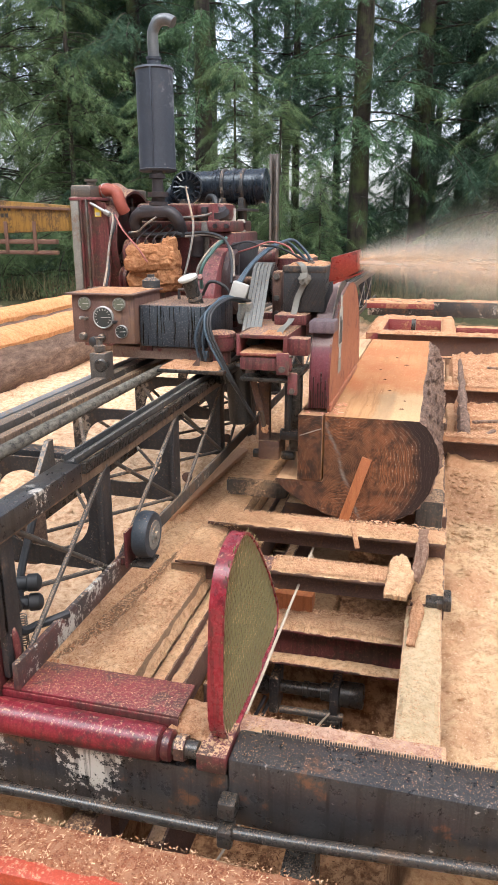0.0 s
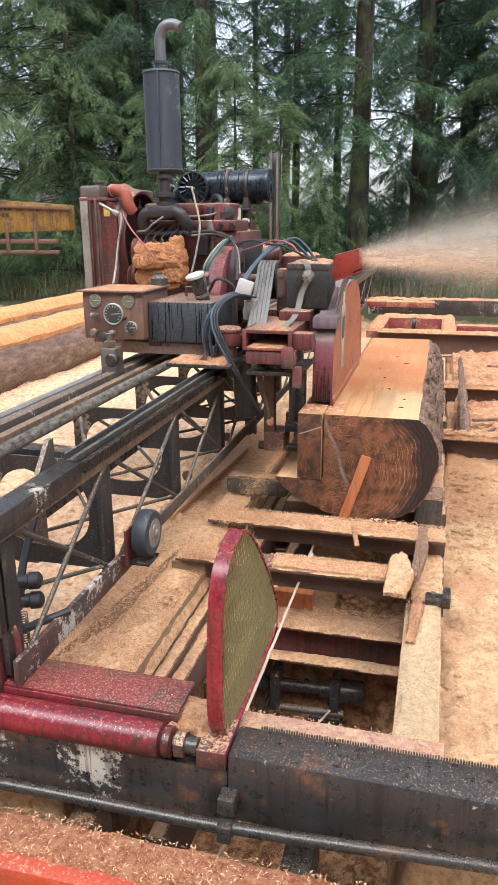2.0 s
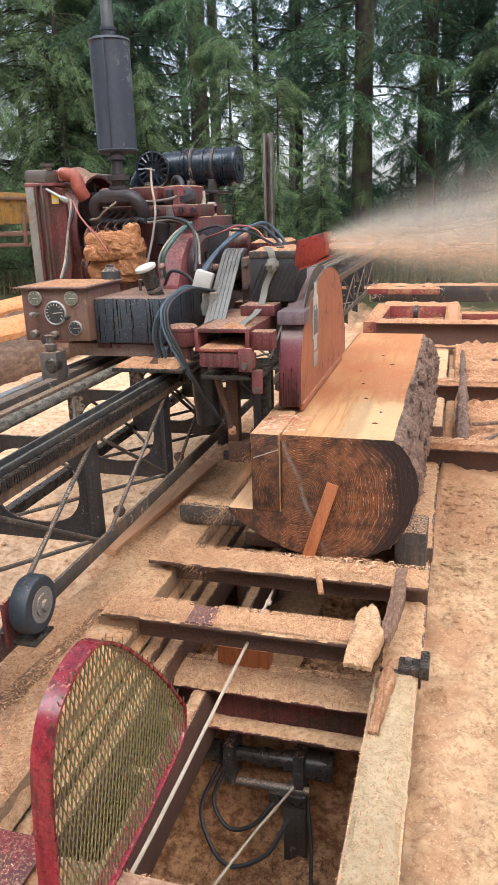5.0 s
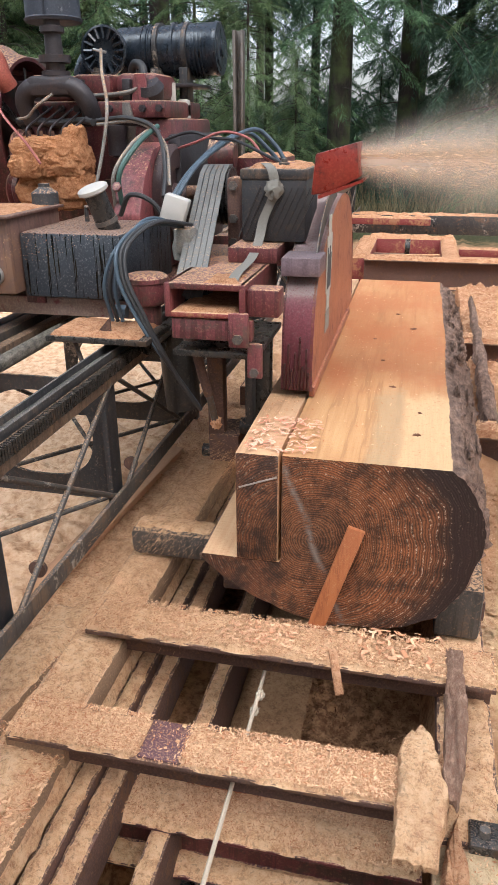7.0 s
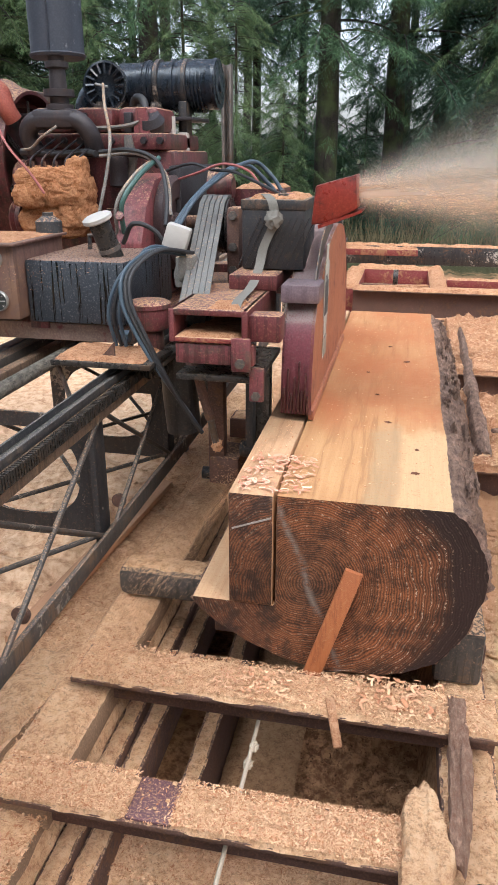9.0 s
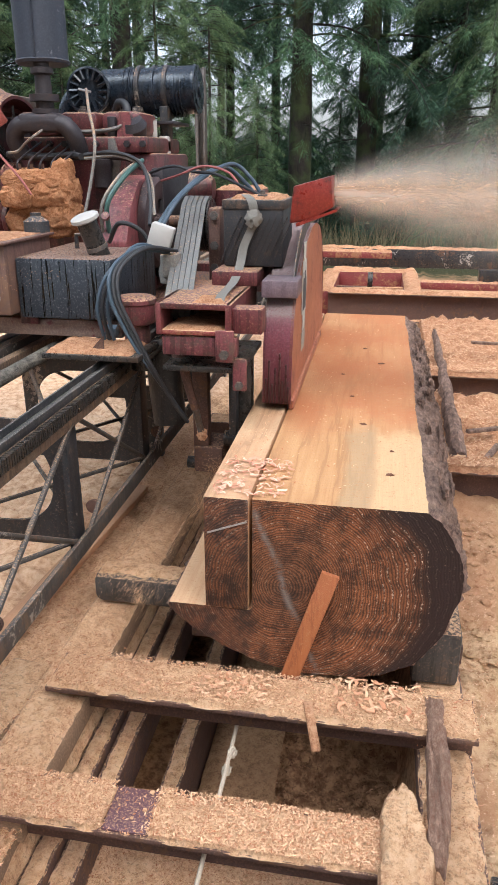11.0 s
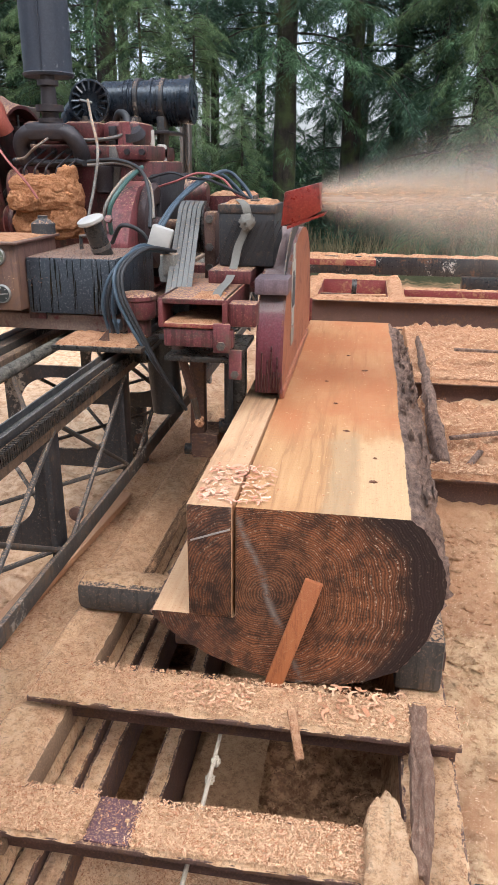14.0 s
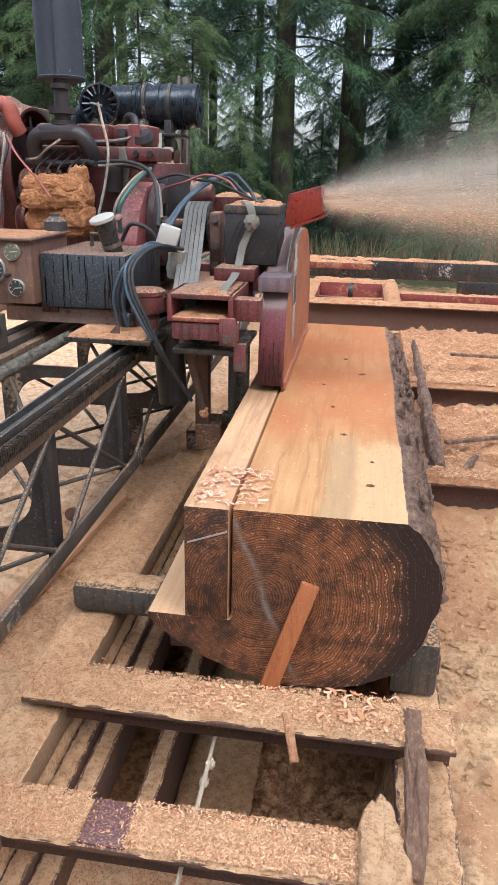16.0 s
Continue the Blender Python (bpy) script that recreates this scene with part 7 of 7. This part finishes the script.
def flecks(name, label, mat, beds, size=0.0036, seed=2):
    """Countless single flakes lying on beds: (number, x0, x1, y0, y1, height or ground)."""
    rnd = np.random.RandomState(seed)
    verts, faces, base = [], [], 0
    for n, x0, x1, y0, y1, z in beds:
        x, y = x0 + (x1 - x0) * rnd.rand(n), y0 + (y1 - y0) * rnd.rand(n)
        if isinstance(z, tuple):
            z0, thick, seed_, rough = z
            h = np.array([z0 + thick * (1 - rough * 0.5 + rough * noise.noise(Vector((a * 14, b * 14, seed_)))) for a, b in zip(x, y)]) + 0.006 * rnd.rand(n)
        else:
            h = np.array([ground_height(a, b) for a, b in zip(x, y)]) + 0.002 if z is None else z + 0.004 * rnd.rand(n)
        c = np.stack([x, y, h], 1)
        a = rnd.rand(n) * 6.283
        ln, w = size * (0.4 + 1.3 * rnd.rand(n) ** 2), size * (0.15 + 0.3 * rnd.rand(n))
        d = np.stack([np.cos(a), np.sin(a), 0.7 * (rnd.rand(n) - 0.4)], 1) * ln[:, None]
        u = np.stack([-np.sin(a), np.cos(a), 1.0 * (rnd.rand(n) - 0.5)], 1) * w[:, None]
        verts.append(np.stack([c - d, c + u, c + d, c - u], 1).reshape(-1, 3))
        faces.append(np.arange(n * 4).reshape(-1, 4) + base)
        base += n * 4
    me = bpy.data.meshes.new(name)
    me.from_pydata(np.concatenate(verts).tolist(), [], np.concatenate(faces).tolist())
    me.materials.append(mat)
    return tagged(new(name, me), label, "sawdust", kind="stuff")


flecks("sawdust_flecks", "single sawdust flakes lying on the boards", FLECK, [
    (9000, -0.575, 0.325, -0.142, -0.022, 0.598), (5000, -0.60, -0.335, -0.445, -0.345, 0.574), (7000, -0.255, 0.152, -0.445, -0.345, 0.574), (300, -0.335, -0.255, -0.445, -0.345, 0.566),
    (18000, -0.80, -0.50, -1.36, -0.36, 0.503), (12000, -0.84, -0.625, -0.05, 1.9, 0.483), (6000, -0.625, -0.50, -0.36, 1.2, 0.547), (1600, 0.205, 0.318, -1.36, -0.44, 0.502), (4000, 0.215, 0.325, -0.44, 1.6, 0.508),
    (7000, -0.50, 0.205, -0.378, -0.245, 0.322), (3000, -0.595, 0.315, -1.407, -1.302, 0.655), (3000, -1.2, 0.28, -1.70, -1.60, 0.560),
    (1000, -0.149, 0.195, 0.05, 1.9, 0.9995), (350, -0.24, -0.16, 0.02, 0.6, 1.001)])
flecks("fine_flecks", "fine sawdust specks on the painted steel", FLECK, [(3500, -0.09, 1.2, -1.505, -1.42, 0.6995), (900, -0.62, -0.22, -1.45, -1.35, 0.7365), (500, -0.80, -0.56, -0.19, 0.15, 1.4185), (300, -1.06, -0.80, -0.25, 0.02, 1.4585)], 0.0017, 8)
flecks("plank_flecks", "large flakes and splinters on the side planks", FLECK, [(2600, -0.80, -0.50, -1.36, -0.40, 0.506), (2200, -0.84, -0.50, -0.05, 1.6, 0.486)], 0.007, 9)
flecks("ground_flecks", "loose flakes strewn over the sawdust ground", flake_mat("ground_flake", (0.50, 0.27, 0.15), (0.80, 0.57, 0.37)), [(26000, 0.33, 1.15, -1.35, 1.1, None), (30000, -1.9, -0.66, -1.4, 1.6, None), (4000, -1.5, 0.9, -1.9, -1.55, None)], 0.0034, 5)
flecks("heap_flecks", "stringy flakes matted over the heaps", FLECK, [(26000, 0.38, 1.9, 2.52, 4.0, (0.47, 0.13, 31, 0.35)), (22000, 0.39, 1.6, 1.34, 2.32, (0.42, 0.13, 35, 0.45)), (6000, -0.30, 1.8, 1.18, 1.28, 0.618), (6000, -0.30, 1.8, 2.43, 2.53, 0.624)], 0.0085, 10)
flecks("pit_flecks", "dark brown flakes in the pit", PIT_FLECK, [(16000, -0.36, 0.21, -1.35, 0.6, None)], 0.0055, 6)


def clods(name, label, mat, beds, seed):
    """Small crumbled lumps: (number, x0, x1, y0, y1, height or ground, least and greatest radius)."""
    rnd = np.random.RandomState(seed)
    t = bmesh.new()
    bmesh.ops.create_icosphere(t, subdivisions=2, radius=1)
    unit = np.array([v.co[:] for v in t.verts])
    tri = np.array([[v.index for v in f.verts] for f in t.faces])
    t.free()
    verts, faces, base = [], [], 0
    for n, x0, x1, y0, y1, z, r0, r1 in beds:
        for _ in range(n):
            x, y = x0 + (x1 - x0) * rnd.rand(), y0 + (y1 - y0) * rnd.rand()
            r = r0 + (r1 - r0) * rnd.rand() ** 3
            a, b = rnd.randn(3) * 2.5, rnd.randn(3) * 6
            k = 1 + 0.28 * np.sin(unit @ a) + 0.16 * np.sin(unit @ b + 1)
            h = ground_height(x, y) if z is None else z
            verts.append(unit * k[:, None] * np.array([r * (0.8 + 0.6 * rnd.rand()), r * (0.8 + 0.6 * rnd.rand()), r * 0.6]) + np.array([x, y, h + 0.15 * r]))
            faces.append(tri + base)
            base += len(unit)
    me = bpy.data.meshes.new(name)
    me.from_pydata(np.concatenate(verts).tolist(), [], np.concatenate(faces).tolist())
    me.materials.append(mat)
    return tagged(new(name, me), label, "sawdust", kind="stuff")


clods("sawdust_clods", "crumbled lumps of sawdust on the ground", GROUND, [(1800, 0.34, 1.15, -1.35, 0.4, None, 0.0015, 0.010), (1800, 0.34, 1.2, 0.2, 1.1, None, 0.002, 0.014), (1500, -1.9, -0.66, -1.3, 1.6, None, 0.0015, 0.010)], 40)
clods("sawdust_clods", "crumbled lumps of sawdust on the boards", SAWDUST, [(220, -0.62, -0.51, -1.34, -0.4, 0.506, 0.002, 0.009), (160, -0.56, 0.31, -0.13, -0.03, 0.598, 0.002, 0.007), (110, -0.59, 0.14, -0.435, -0.355, 0.574, 0.002, 0.007), (160, -0.49, 0.19, -0.37, -0.25, 0.322, 0.002, 0.008)], 41)
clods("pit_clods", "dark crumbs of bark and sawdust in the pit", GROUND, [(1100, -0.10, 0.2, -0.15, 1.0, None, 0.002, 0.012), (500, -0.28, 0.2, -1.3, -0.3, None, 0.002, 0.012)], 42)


# ---- logs at the side, crane boom ----
LOG_RIDGE = sawdust("orange_ridge_sawdust", (0.42, 0.155, 0.055), (0.62, 0.285, 0.115), (0.72, 0.40, 0.20), 0.5)


def side_log(x, z, r, y0, y1, label, cap=0.30):
    t = thing("side_log", (x, (y0 + y1) / 2, z - r), label, "log", "logs beside the track")
    bm = bmesh.new()
    rows = []
    for j in range(61):
        y = y0 + (y1 - y0) * j / 60
        rows.append([bm.verts.new((x + rr * math.cos(a), y, z + rr * math.sin(a))) for a, rr in ((a, r * (1 + 0.10 * noise.noise(Vector((math.cos(a) * 2, y * 1.2, math.sin(a) * 2 + x))) + 0.08 * noise.noise(Vector((math.cos(a) * 7, y * 4, math.sin(a) * 7))))) for a in (2 * math.pi * k / 40 for k in range(40)))])
    for a, b in zip(rows, rows[1:]):
        for k in range(40):
            bm.faces.new((a[k], a[(k + 1) % 40], b[(k + 1) % 40], b[k]))
    bm.faces.new(rows[0])
    bm.faces.new(rows[-1][::-1])
    bmesh.ops.recalc_face_normals(bm, faces=bm.faces[:])
    part("trunk", bm, DUSTY_BARK, t)
    bm, rows = bmesh.new(), []
    for j in range(161):
        y = y0 + (y1 - y0) * j / 160
        row = []
        for k in range(17):
            a = radians(50 + 92 * k / 16) + 0.10 * noise.noise(Vector((x, y * 3, 9 if k < 8 else 17)))
            h = r * (1.03 + cap * math.sin(math.pi * k / 16) ** 0.6 + 0.035 * noise.noise(Vector((k * 0.5, y * 5, x))) + 0.05 * noise.noise(Vector((0, y * 1.3, x)))) - (0.14 * r if k in (0, 16) else 0)
            row.append(bm.verts.new((x + h * math.cos(a), y, z + h * math.sin(a))))
        rows.append(row)
    for a, b in zip(rows, rows[1:]):
        for k in range(16):
            bm.faces.new((a[k], a[k + 1], b[k + 1], b[k]))
    bmesh.ops.recalc_face_normals(bm, faces=bm.faces[:])
    part("sawdust", bm, LOG_RIDGE, t, "ridge of orange sawdust", "stuff")
    return t


side_log(-3.15, 0.56, 0.25, -1.0, 9.0, "brown log capped with a ridge of orange sawdust")
side_log(-4.45, 0.48, 0.24, -1.0, 9.5, "far brown log capped with orange sawdust")

crane = thing("crane_boom", (-6.5, 8.0, 1.3), "weathered yellow crane boom behind the logs", "crane boom")
prism_ = start()
prism(prism_, [(-9.5, 1.45), (-5.36, 1.58), (-5.36, 1.95), (-5.9, 1.99), (-9.5, 2.25)], "y", 7.9, 8.1, 0.01)
part("boom", prism_, CRANE_YELLOW, crane)
part("top_edge", box(start(), -9.5, -5.36, 7.86, 7.90, 1.93, 1.97, 0.004, pose(0, 0, 0.02, 0, 2, 0) @ pose(0, 0, -0.26)), RUST, crane)
part("lower_rail", box(start(), -9.5, -5.6, 7.9, 8.0, 1.38, 1.45, 0.01), RUST, crane)
part("lower_rail", box(start(), -9.5, -5.6, 7.9, 8.0, 1.22, 1.28, 0.01), RUST, crane)
for x in (-6.45, -5.95, -7.2):
    part("stay", box(start(), x - 0.03, x + 0.03, 7.88, 7.90, 1.25, 1.72, 0.004), RUST, crane)
for k, (x, w_, z) in enumerate(((-6.55, 0.05, 1.88), (-6.47, 0.05, 1.88), (-6.39, 0.05, 1.88), (-6.52, 0.05, 1.78), (-6.44, 0.05, 1.78))):
    part("faded_letter", box(start(), x, x + w_, 7.893, 7.898, z, z + 0.06, 0), RUBBER, crane, "black painted bar of faded lettering")


# ---- the forest ----
def bough(verts, faces, rnd, p, d, length, droop, width, blades, blade_len):
    """Flat hanging sprays along a drooping limb: twigs with needles on both sides."""
    d = d.normalized()
    side = d.cross(Vector((0, 0, 1))).normalized()
    down = Vector((0, 0, -1))
    per = 11
    for k in range(max(1, blades // per)):
        f = rnd.random() ** 0.75
        s = rnd.choice((-1, 1))
        base = p + d * length * f + down * droop * length * f * f
        reach = width * length * (1.08 - f) * rnd.uniform(0.45, 1.15) + blade_len
        way = (side * s * rnd.uniform(0.25, 1) + d * rnd.uniform(0.3, 0.9) + down * rnd.uniform(0.15, 1.3) * (0.5 + droop)).normalized()
        across = (way.cross(Vector((rnd.uniform(-0.5, 0.5), rnd.uniform(-0.5, 0.5), 1)))).normalized()
        for j in range(per):
            g = (j + rnd.random()) / per
            q = base + way * reach * g + down * 0.3 * reach * g * g
            u = (way * rnd.uniform(0.5, 0.9) + across * (1 if j % 2 else -1) * rnd.uniform(0.3, 0.8) + down * rnd.uniform(0, 0.45)).normalized()
            bl = blade_len * rnd.uniform(0.55, 1.15) * (1.1 - 0.5 * g)
            w = u.cross(Vector((rnd.uniform(-1, 1), rnd.uniform(-1, 1), rnd.uniform(-1, 1)))).normalized() * bl * rnd.uniform(0.055, 0.09)
            n = len(verts)
            m = q + u * bl * 0.45
            verts.extend((q, m + w, q + u * bl, m - w))
            faces.append((n, n + 1, n + 2, n + 3))


def limb(bm, p, d, length, droop, r):
    pts = [p + d * length * f + Vector((0, 0, -droop * length * f * f)) for f in (0, 0.35, 0.7, 1)]
    tube(bm, pts, r, 5, 2, 0.2)


def conifer(name, label, seed, height, r0, z_low, count, reach, mat, blades=150, blade_len=0.16, droop=0.45, one_side=None, dead=10):
    rnd = random.Random(seed)
    t = thing(name, (0, 0, 0), label, "tree", "forest trees")
    bm = start()
    tube(bm, [(0, 0, -0.3), (0.02, 0, 0.4), (0.03, 0.02, height * 0.4), (0.0, 0.05, height)], r0, 14, 8, 0.35)
    for v in bm.verts:
        v.co += Vector((v.co.x, v.co.y, 0)) * (0.12 * noise.noise(v.co * 4) + (0.35 * max(0, 0.5 - v.co.z)))
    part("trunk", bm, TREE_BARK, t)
    verts, faces, wood = [], [], start()
    for k in range(count):
        z = z_low + (min(height, 8.8) - z_low) * (k + rnd.random()) / (count - 12) if k < count - 12 else rnd.uniform(8.5, height)
        a = rnd.uniform(0, 2 * math.pi) if one_side is None else rnd.gauss(one_side, 0.9)
        ln = reach * (0.45 + 0.55 * (1 - (z - z_low) / (height - z_low + 4))) * rnd.uniform(0.6, 1.15)
        d = Vector((math.cos(a), math.sin(a), rnd.uniform(-0.1, 0.25))).normalized()
        p = Vector((0, 0, z)) + d * r0 * 0.5
        dr = droop * rnd.uniform(0.6, 1.4)
        limb(wood, p, d, ln, dr, 0.008 + 0.006 * ln)
        bough(verts, faces, rnd, p, d, ln, dr, 0.38, int(blades * ln / reach), blade_len)
    for k in range(70 if r0 > 0.2 else 0):
        a, z = rnd.uniform(0, 2 * math.pi), rnd.uniform(1.6, 8.5)
        d = Vector((math.cos(a), math.sin(a), 0.1)).normalized()
        bough(verts, faces, rnd, Vector((0, 0, z)) + d * r0 * 0.9, d, rnd.uniform(0.35, 0.8), 1.1, 0.6, 70, 0.11)
    for k in range(dead):
        a, z = rnd.uniform(0, 6.3), rnd.uniform(0.8, max(z_low, 1.5) + 1.5)
        d = Vector((math.cos(a), math.sin(a), rnd.uniform(-0.3, 0.2)))
        limb(wood, Vector((0, 0, z)), d, rnd.uniform(0.5, 1.4), 0.2, 0.012)
    part("branchwork", wood, TREE_BARK, t, "thin bare and drooping branches", "stuff")
    me = bpy.data.meshes.new("crown")
    me.from_pydata([tuple(v) for v in verts], [], faces)
    me.materials.append(mat)
    ob = new("crown", me)
    ob.parent = t
    tagged(ob, "drooping needle boughs with gaps", kind="stuff")
    return t


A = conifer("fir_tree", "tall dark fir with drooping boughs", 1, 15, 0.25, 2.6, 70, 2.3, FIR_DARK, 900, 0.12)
B = conifer("fir_tree", "tall fir with mossy trunk and hanging boughs", 2, 16, 0.26, 2.6, 70, 1.8, FIR, 800, 0.12)
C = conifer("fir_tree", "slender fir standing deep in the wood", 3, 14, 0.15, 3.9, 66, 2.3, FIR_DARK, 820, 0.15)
Y = conifer("young_fir", "young light green fir with low sweeping boughs", 4, 7.5, 0.10, 0.35, 115, 2.5, FIR_LIGHT, 1000, 0.105, 0.5, dead=4)
Z = conifer("young_fir", "dense green young fir at the wood's edge", 5, 6.5, 0.09, 0.3, 115, 2.2, FIR, 1000, 0.105, 0.5, dead=6)
SPOTS = [(B, -1.27, 10.6, 20, 0.9), (A, -0.27, 11.6, 140, 0.9), (B, -4.15, 11.0, 250, 0.92), (A, -5.7, 11.6, 80, 0.85), (A, -6.3, 12.6, 190, 0.9), (C, -3.35, 15.5, 30, 0.9), (C, -4.3, 15.5, 100, 0.8), (A, 1.15, 12.3, 300, 1.0),
         (B, 3.2, 11.5, 60, 1.0), (C, -2.6, 17.5, 200, 1.0), (C, 0.7, 17.0, 10, 1.1), (A, -7.6, 13.0, 120, 1.0), (B, -9.6, 11.5, 10, 1.0), (C, -7.4, 16.5, 280, 1.1), (A, 7.8, 11.0, 15, 1.0), (A, 2.1, 13.6, 200, 1.0), (A, -7.0, 11.9, 30, 0.9), (A, 0.5, 13.4, 330, 0.95)]
YOUNG = [(Y, -8.1, 10.2, 0, 1.0), (Z, -9.8, 9.4, 70, 0.95), (Y, -7.0, 11.0, 140, 0.95), (Z, -11.4, 10.5, 200, 1.0), (Y, -4.6, 9.6, 40, 0.42), (Z, 2.2, 10.8, 250, 0.9), (Z, -6.5, 12.4, 20, 1.0), (Y, -3.1, 9.4, 100, 0.46), (Y, -2.35, 9.3, 190, 0.38), (Y, -1.7, 9.3, 20, 0.27), (Z, 0.5, 12.2, 60, 0.45), (Y, 1.5, 10.6, 10, 0.75), (Z, -2.4, 13.6, 20, 0.36), (Z, -3.6, 12.6, 200, 0.36), (Z, -1.6, 12.3, 300, 0.32), (Z, -0.8, 13.2, 120, 0.36), (Y, -6.5, 10.4, 220, 0.8)]
for proto in (A, B, C, Y, Z):
    used = False
    for ob, x, y, a, s in SPOTS + YOUNG:
        if ob is not proto:
            continue
        m = Matrix.LocRotScale((x, y, ground_height(x, y) - 0.05), Euler((0, 0, radians(a))), None)
        tgt = ob if not used else copy_thing(ob, m)
        if not used:
            ob.matrix_basis = m
            used = True
        tgt.scale = (s, s, s)


def dark_wood():
    """Far wood: rows of trunks and thin crowns behind the first trees, and an added unseen ring round the camera."""
    rnd = random.Random(8)
    bm, verts, faces = start(), [], []
    for k in range(60):
        x, y = rnd.uniform(-34, 22), rnd.uniform(19, 34)
        open_sky = -13 < x * 19 / y < 1.5
        if open_sky and k % 2:
            continue
        tube(bm, [(x, y, 0), (x + rnd.uniform(-0.2, 0.2), y, 7), (x, y, 15)], rnd.uniform(0.10, 0.24), 7, 2, 0.5)
        for j in range(44 if open_sky else 26):
            a, z = rnd.uniform(0, 6.3), rnd.uniform(5.6 if open_sky else 2.0, 15)
            bough(verts, faces, rnd, Vector((x, y, z)), Vector((math.cos(a), math.sin(a), 0.1)), rnd.uniform(1.2, 2.6), 0.45, 0.4, 55, 0.30)
    for k in range(3400):
        x, y, b = rnd.uniform(-30, 18), rnd.uniform(14.5, 25), rnd.uniform(0, 6.3)
        z = 0.2 + 2.2 * rnd.random() ** 1.2
        bough(verts, faces, rnd, Vector((x, y, z)), Vector((math.cos(b), math.sin(b), 0.3)), rnd.uniform(0.8, 1.8), 0.5, 0.5, 34, 0.32)
    # unseen trees behind and beside the camera, added to dim reflections and low skylight
    for k in range(90):
        a = rnd.uniform(math.pi * 0.95, math.pi * 2.05) if k < 64 else rnd.choice((rnd.uniform(-0.55, 0.25), rnd.uniform(2.9, 3.7)))
        d = rnd.uniform(13, 22)
        x, y = d * math.cos(a), d * math.sin(a)
        tube(bm, [(x, y, 0), (x + 0.1, y, 7), (x, y, 16)], rnd.uniform(0.15, 0.3), 7, 2, 0.5)
        for j in range(34):
            b, z = rnd.uniform(0, 6.3), rnd.uniform(0.5, 16)
            bough(verts, faces, rnd, Vector((x, y, z)), Vector((math.cos(b), math.sin(b), 0.1)), rnd.uniform(1.6, 3.0), 0.45, 0.5, 33, 0.9)
    solo("far_wood", bm, TREE_BARK, "far trunks deep in the wood, and unseen trunks added round the camera", "woods", kind="stuff")
    me = bpy.data.meshes.new("far_foliage")
    me.from_pydata([tuple(v) for v in verts], [], faces)
    me.materials.append(FIR_DARK)
    tagged(new("far_foliage", me), "far dark foliage deep in the wood, and unseen crowns added to block light", "woods", kind="stuff")


dark_wood()


def undergrowth():
    rnd = random.Random(9)
    verts, faces = [], []
    for k in range(1500):
        x, y = rnd.uniform(-16, 9), rnd.uniform(10.0, 14.5)
        z = ground_height(x, y)
        a = rnd.uniform(0, 6.3)
        bough(verts, faces, rnd, Vector((x, y, z + rnd.uniform(0.0, 0.25 + 0.12 * (y - 10)))), Vector((math.cos(a), math.sin(a), 0.8)), rnd.uniform(0.5, 1.0), 0.7, 0.5, 80, 0.075)
    me = bpy.data.meshes.new("undergrowth")
    me.from_pydata([tuple(v) for v in verts], [], faces)
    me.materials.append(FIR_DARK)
    tagged(new("undergrowth", me), "dark tangled undergrowth at the wood's edge", "undergrowth", kind="stuff")
    verts, faces = [], []
    for k in range(5200):
        x, y = rnd.uniform(-13, 6), rnd.uniform(8.4, 11.0)
        z = ground_height(x, y) - 0.01
        h, a = rnd.uniform(0.12, 0.5), rnd.uniform(0, 6.3)
        n = len(verts)
        u = Vector((math.cos(a), math.sin(a), 0)) * 0.006
        l = Vector((rnd.uniform(-0.15, 0.15), rnd.uniform(-0.15, 0.15), h))
        b = Vector((x, y, z))
        verts.extend((b - u, b + u, b + l * 0.6 + u * 0.7, b + l))
        faces.append((n, n + 1, n + 2, n + 3))
    me = bpy.data.meshes.new("dry_grass")
    me.from_pydata([tuple(v) for v in verts], [], faces)
    me.materials.append(DRY_GRASS)
    tagged(new("dry_grass", me), "dry straw-coloured grass before the wood", "grass", kind="stuff")


undergrowth()


# ---- what moves ----
RUN = [(0, 0.0), (1, 0.046), (2, 0.091), (3, 0.134), (4, 0.182), (5, 0.232), (6, 0.276), (7, 0.322), (8, 0.365), (9, 0.416), (10, 0.469), (11, 0.526), (12, 0.585), (13, 0.642), (14, 0.693), (15, 0.746), (16, 0.798)]


def run_at(t):
    for (a, ya), (b, yb) in zip(RUN, RUN[1:]):
        if t <= b:
            return ya + (yb - ya) * (t - a) / (b - a)
    return RUN[-1][1]


def motions():
    base = PLACE[saw]
    walk(saw, [(t, pose(base.x, base.y + d, base.z)) for t, d in RUN])
    puff = Vector((-0.33, 0.10, 0.80))
    walk(JETS[1], [(i * 0.5, pose(puff.x, puff.y + run_at(i * 0.5), puff.z, 20 * math.sin(i), 14 + 5 * math.sin(1.3 * i), 248 + 10 * math.sin(0.7 * i))) for i in range(33)])
    for k, j in enumerate(JETS[:1] + JETS[2:]):
        rows = []
        for i in range(33):
            t = i * 0.5
            rows.append((t, pose(CHUTE.x, CHUTE.y + run_at(t), CHUTE.z, 0, 2.0 * math.sin(1.7 * t + k), 0) @ pose(0, 0, 0, 9 * math.sin(0.9 * i + 2 * k), 0, 0)))
        walk(j, rows)


motions()
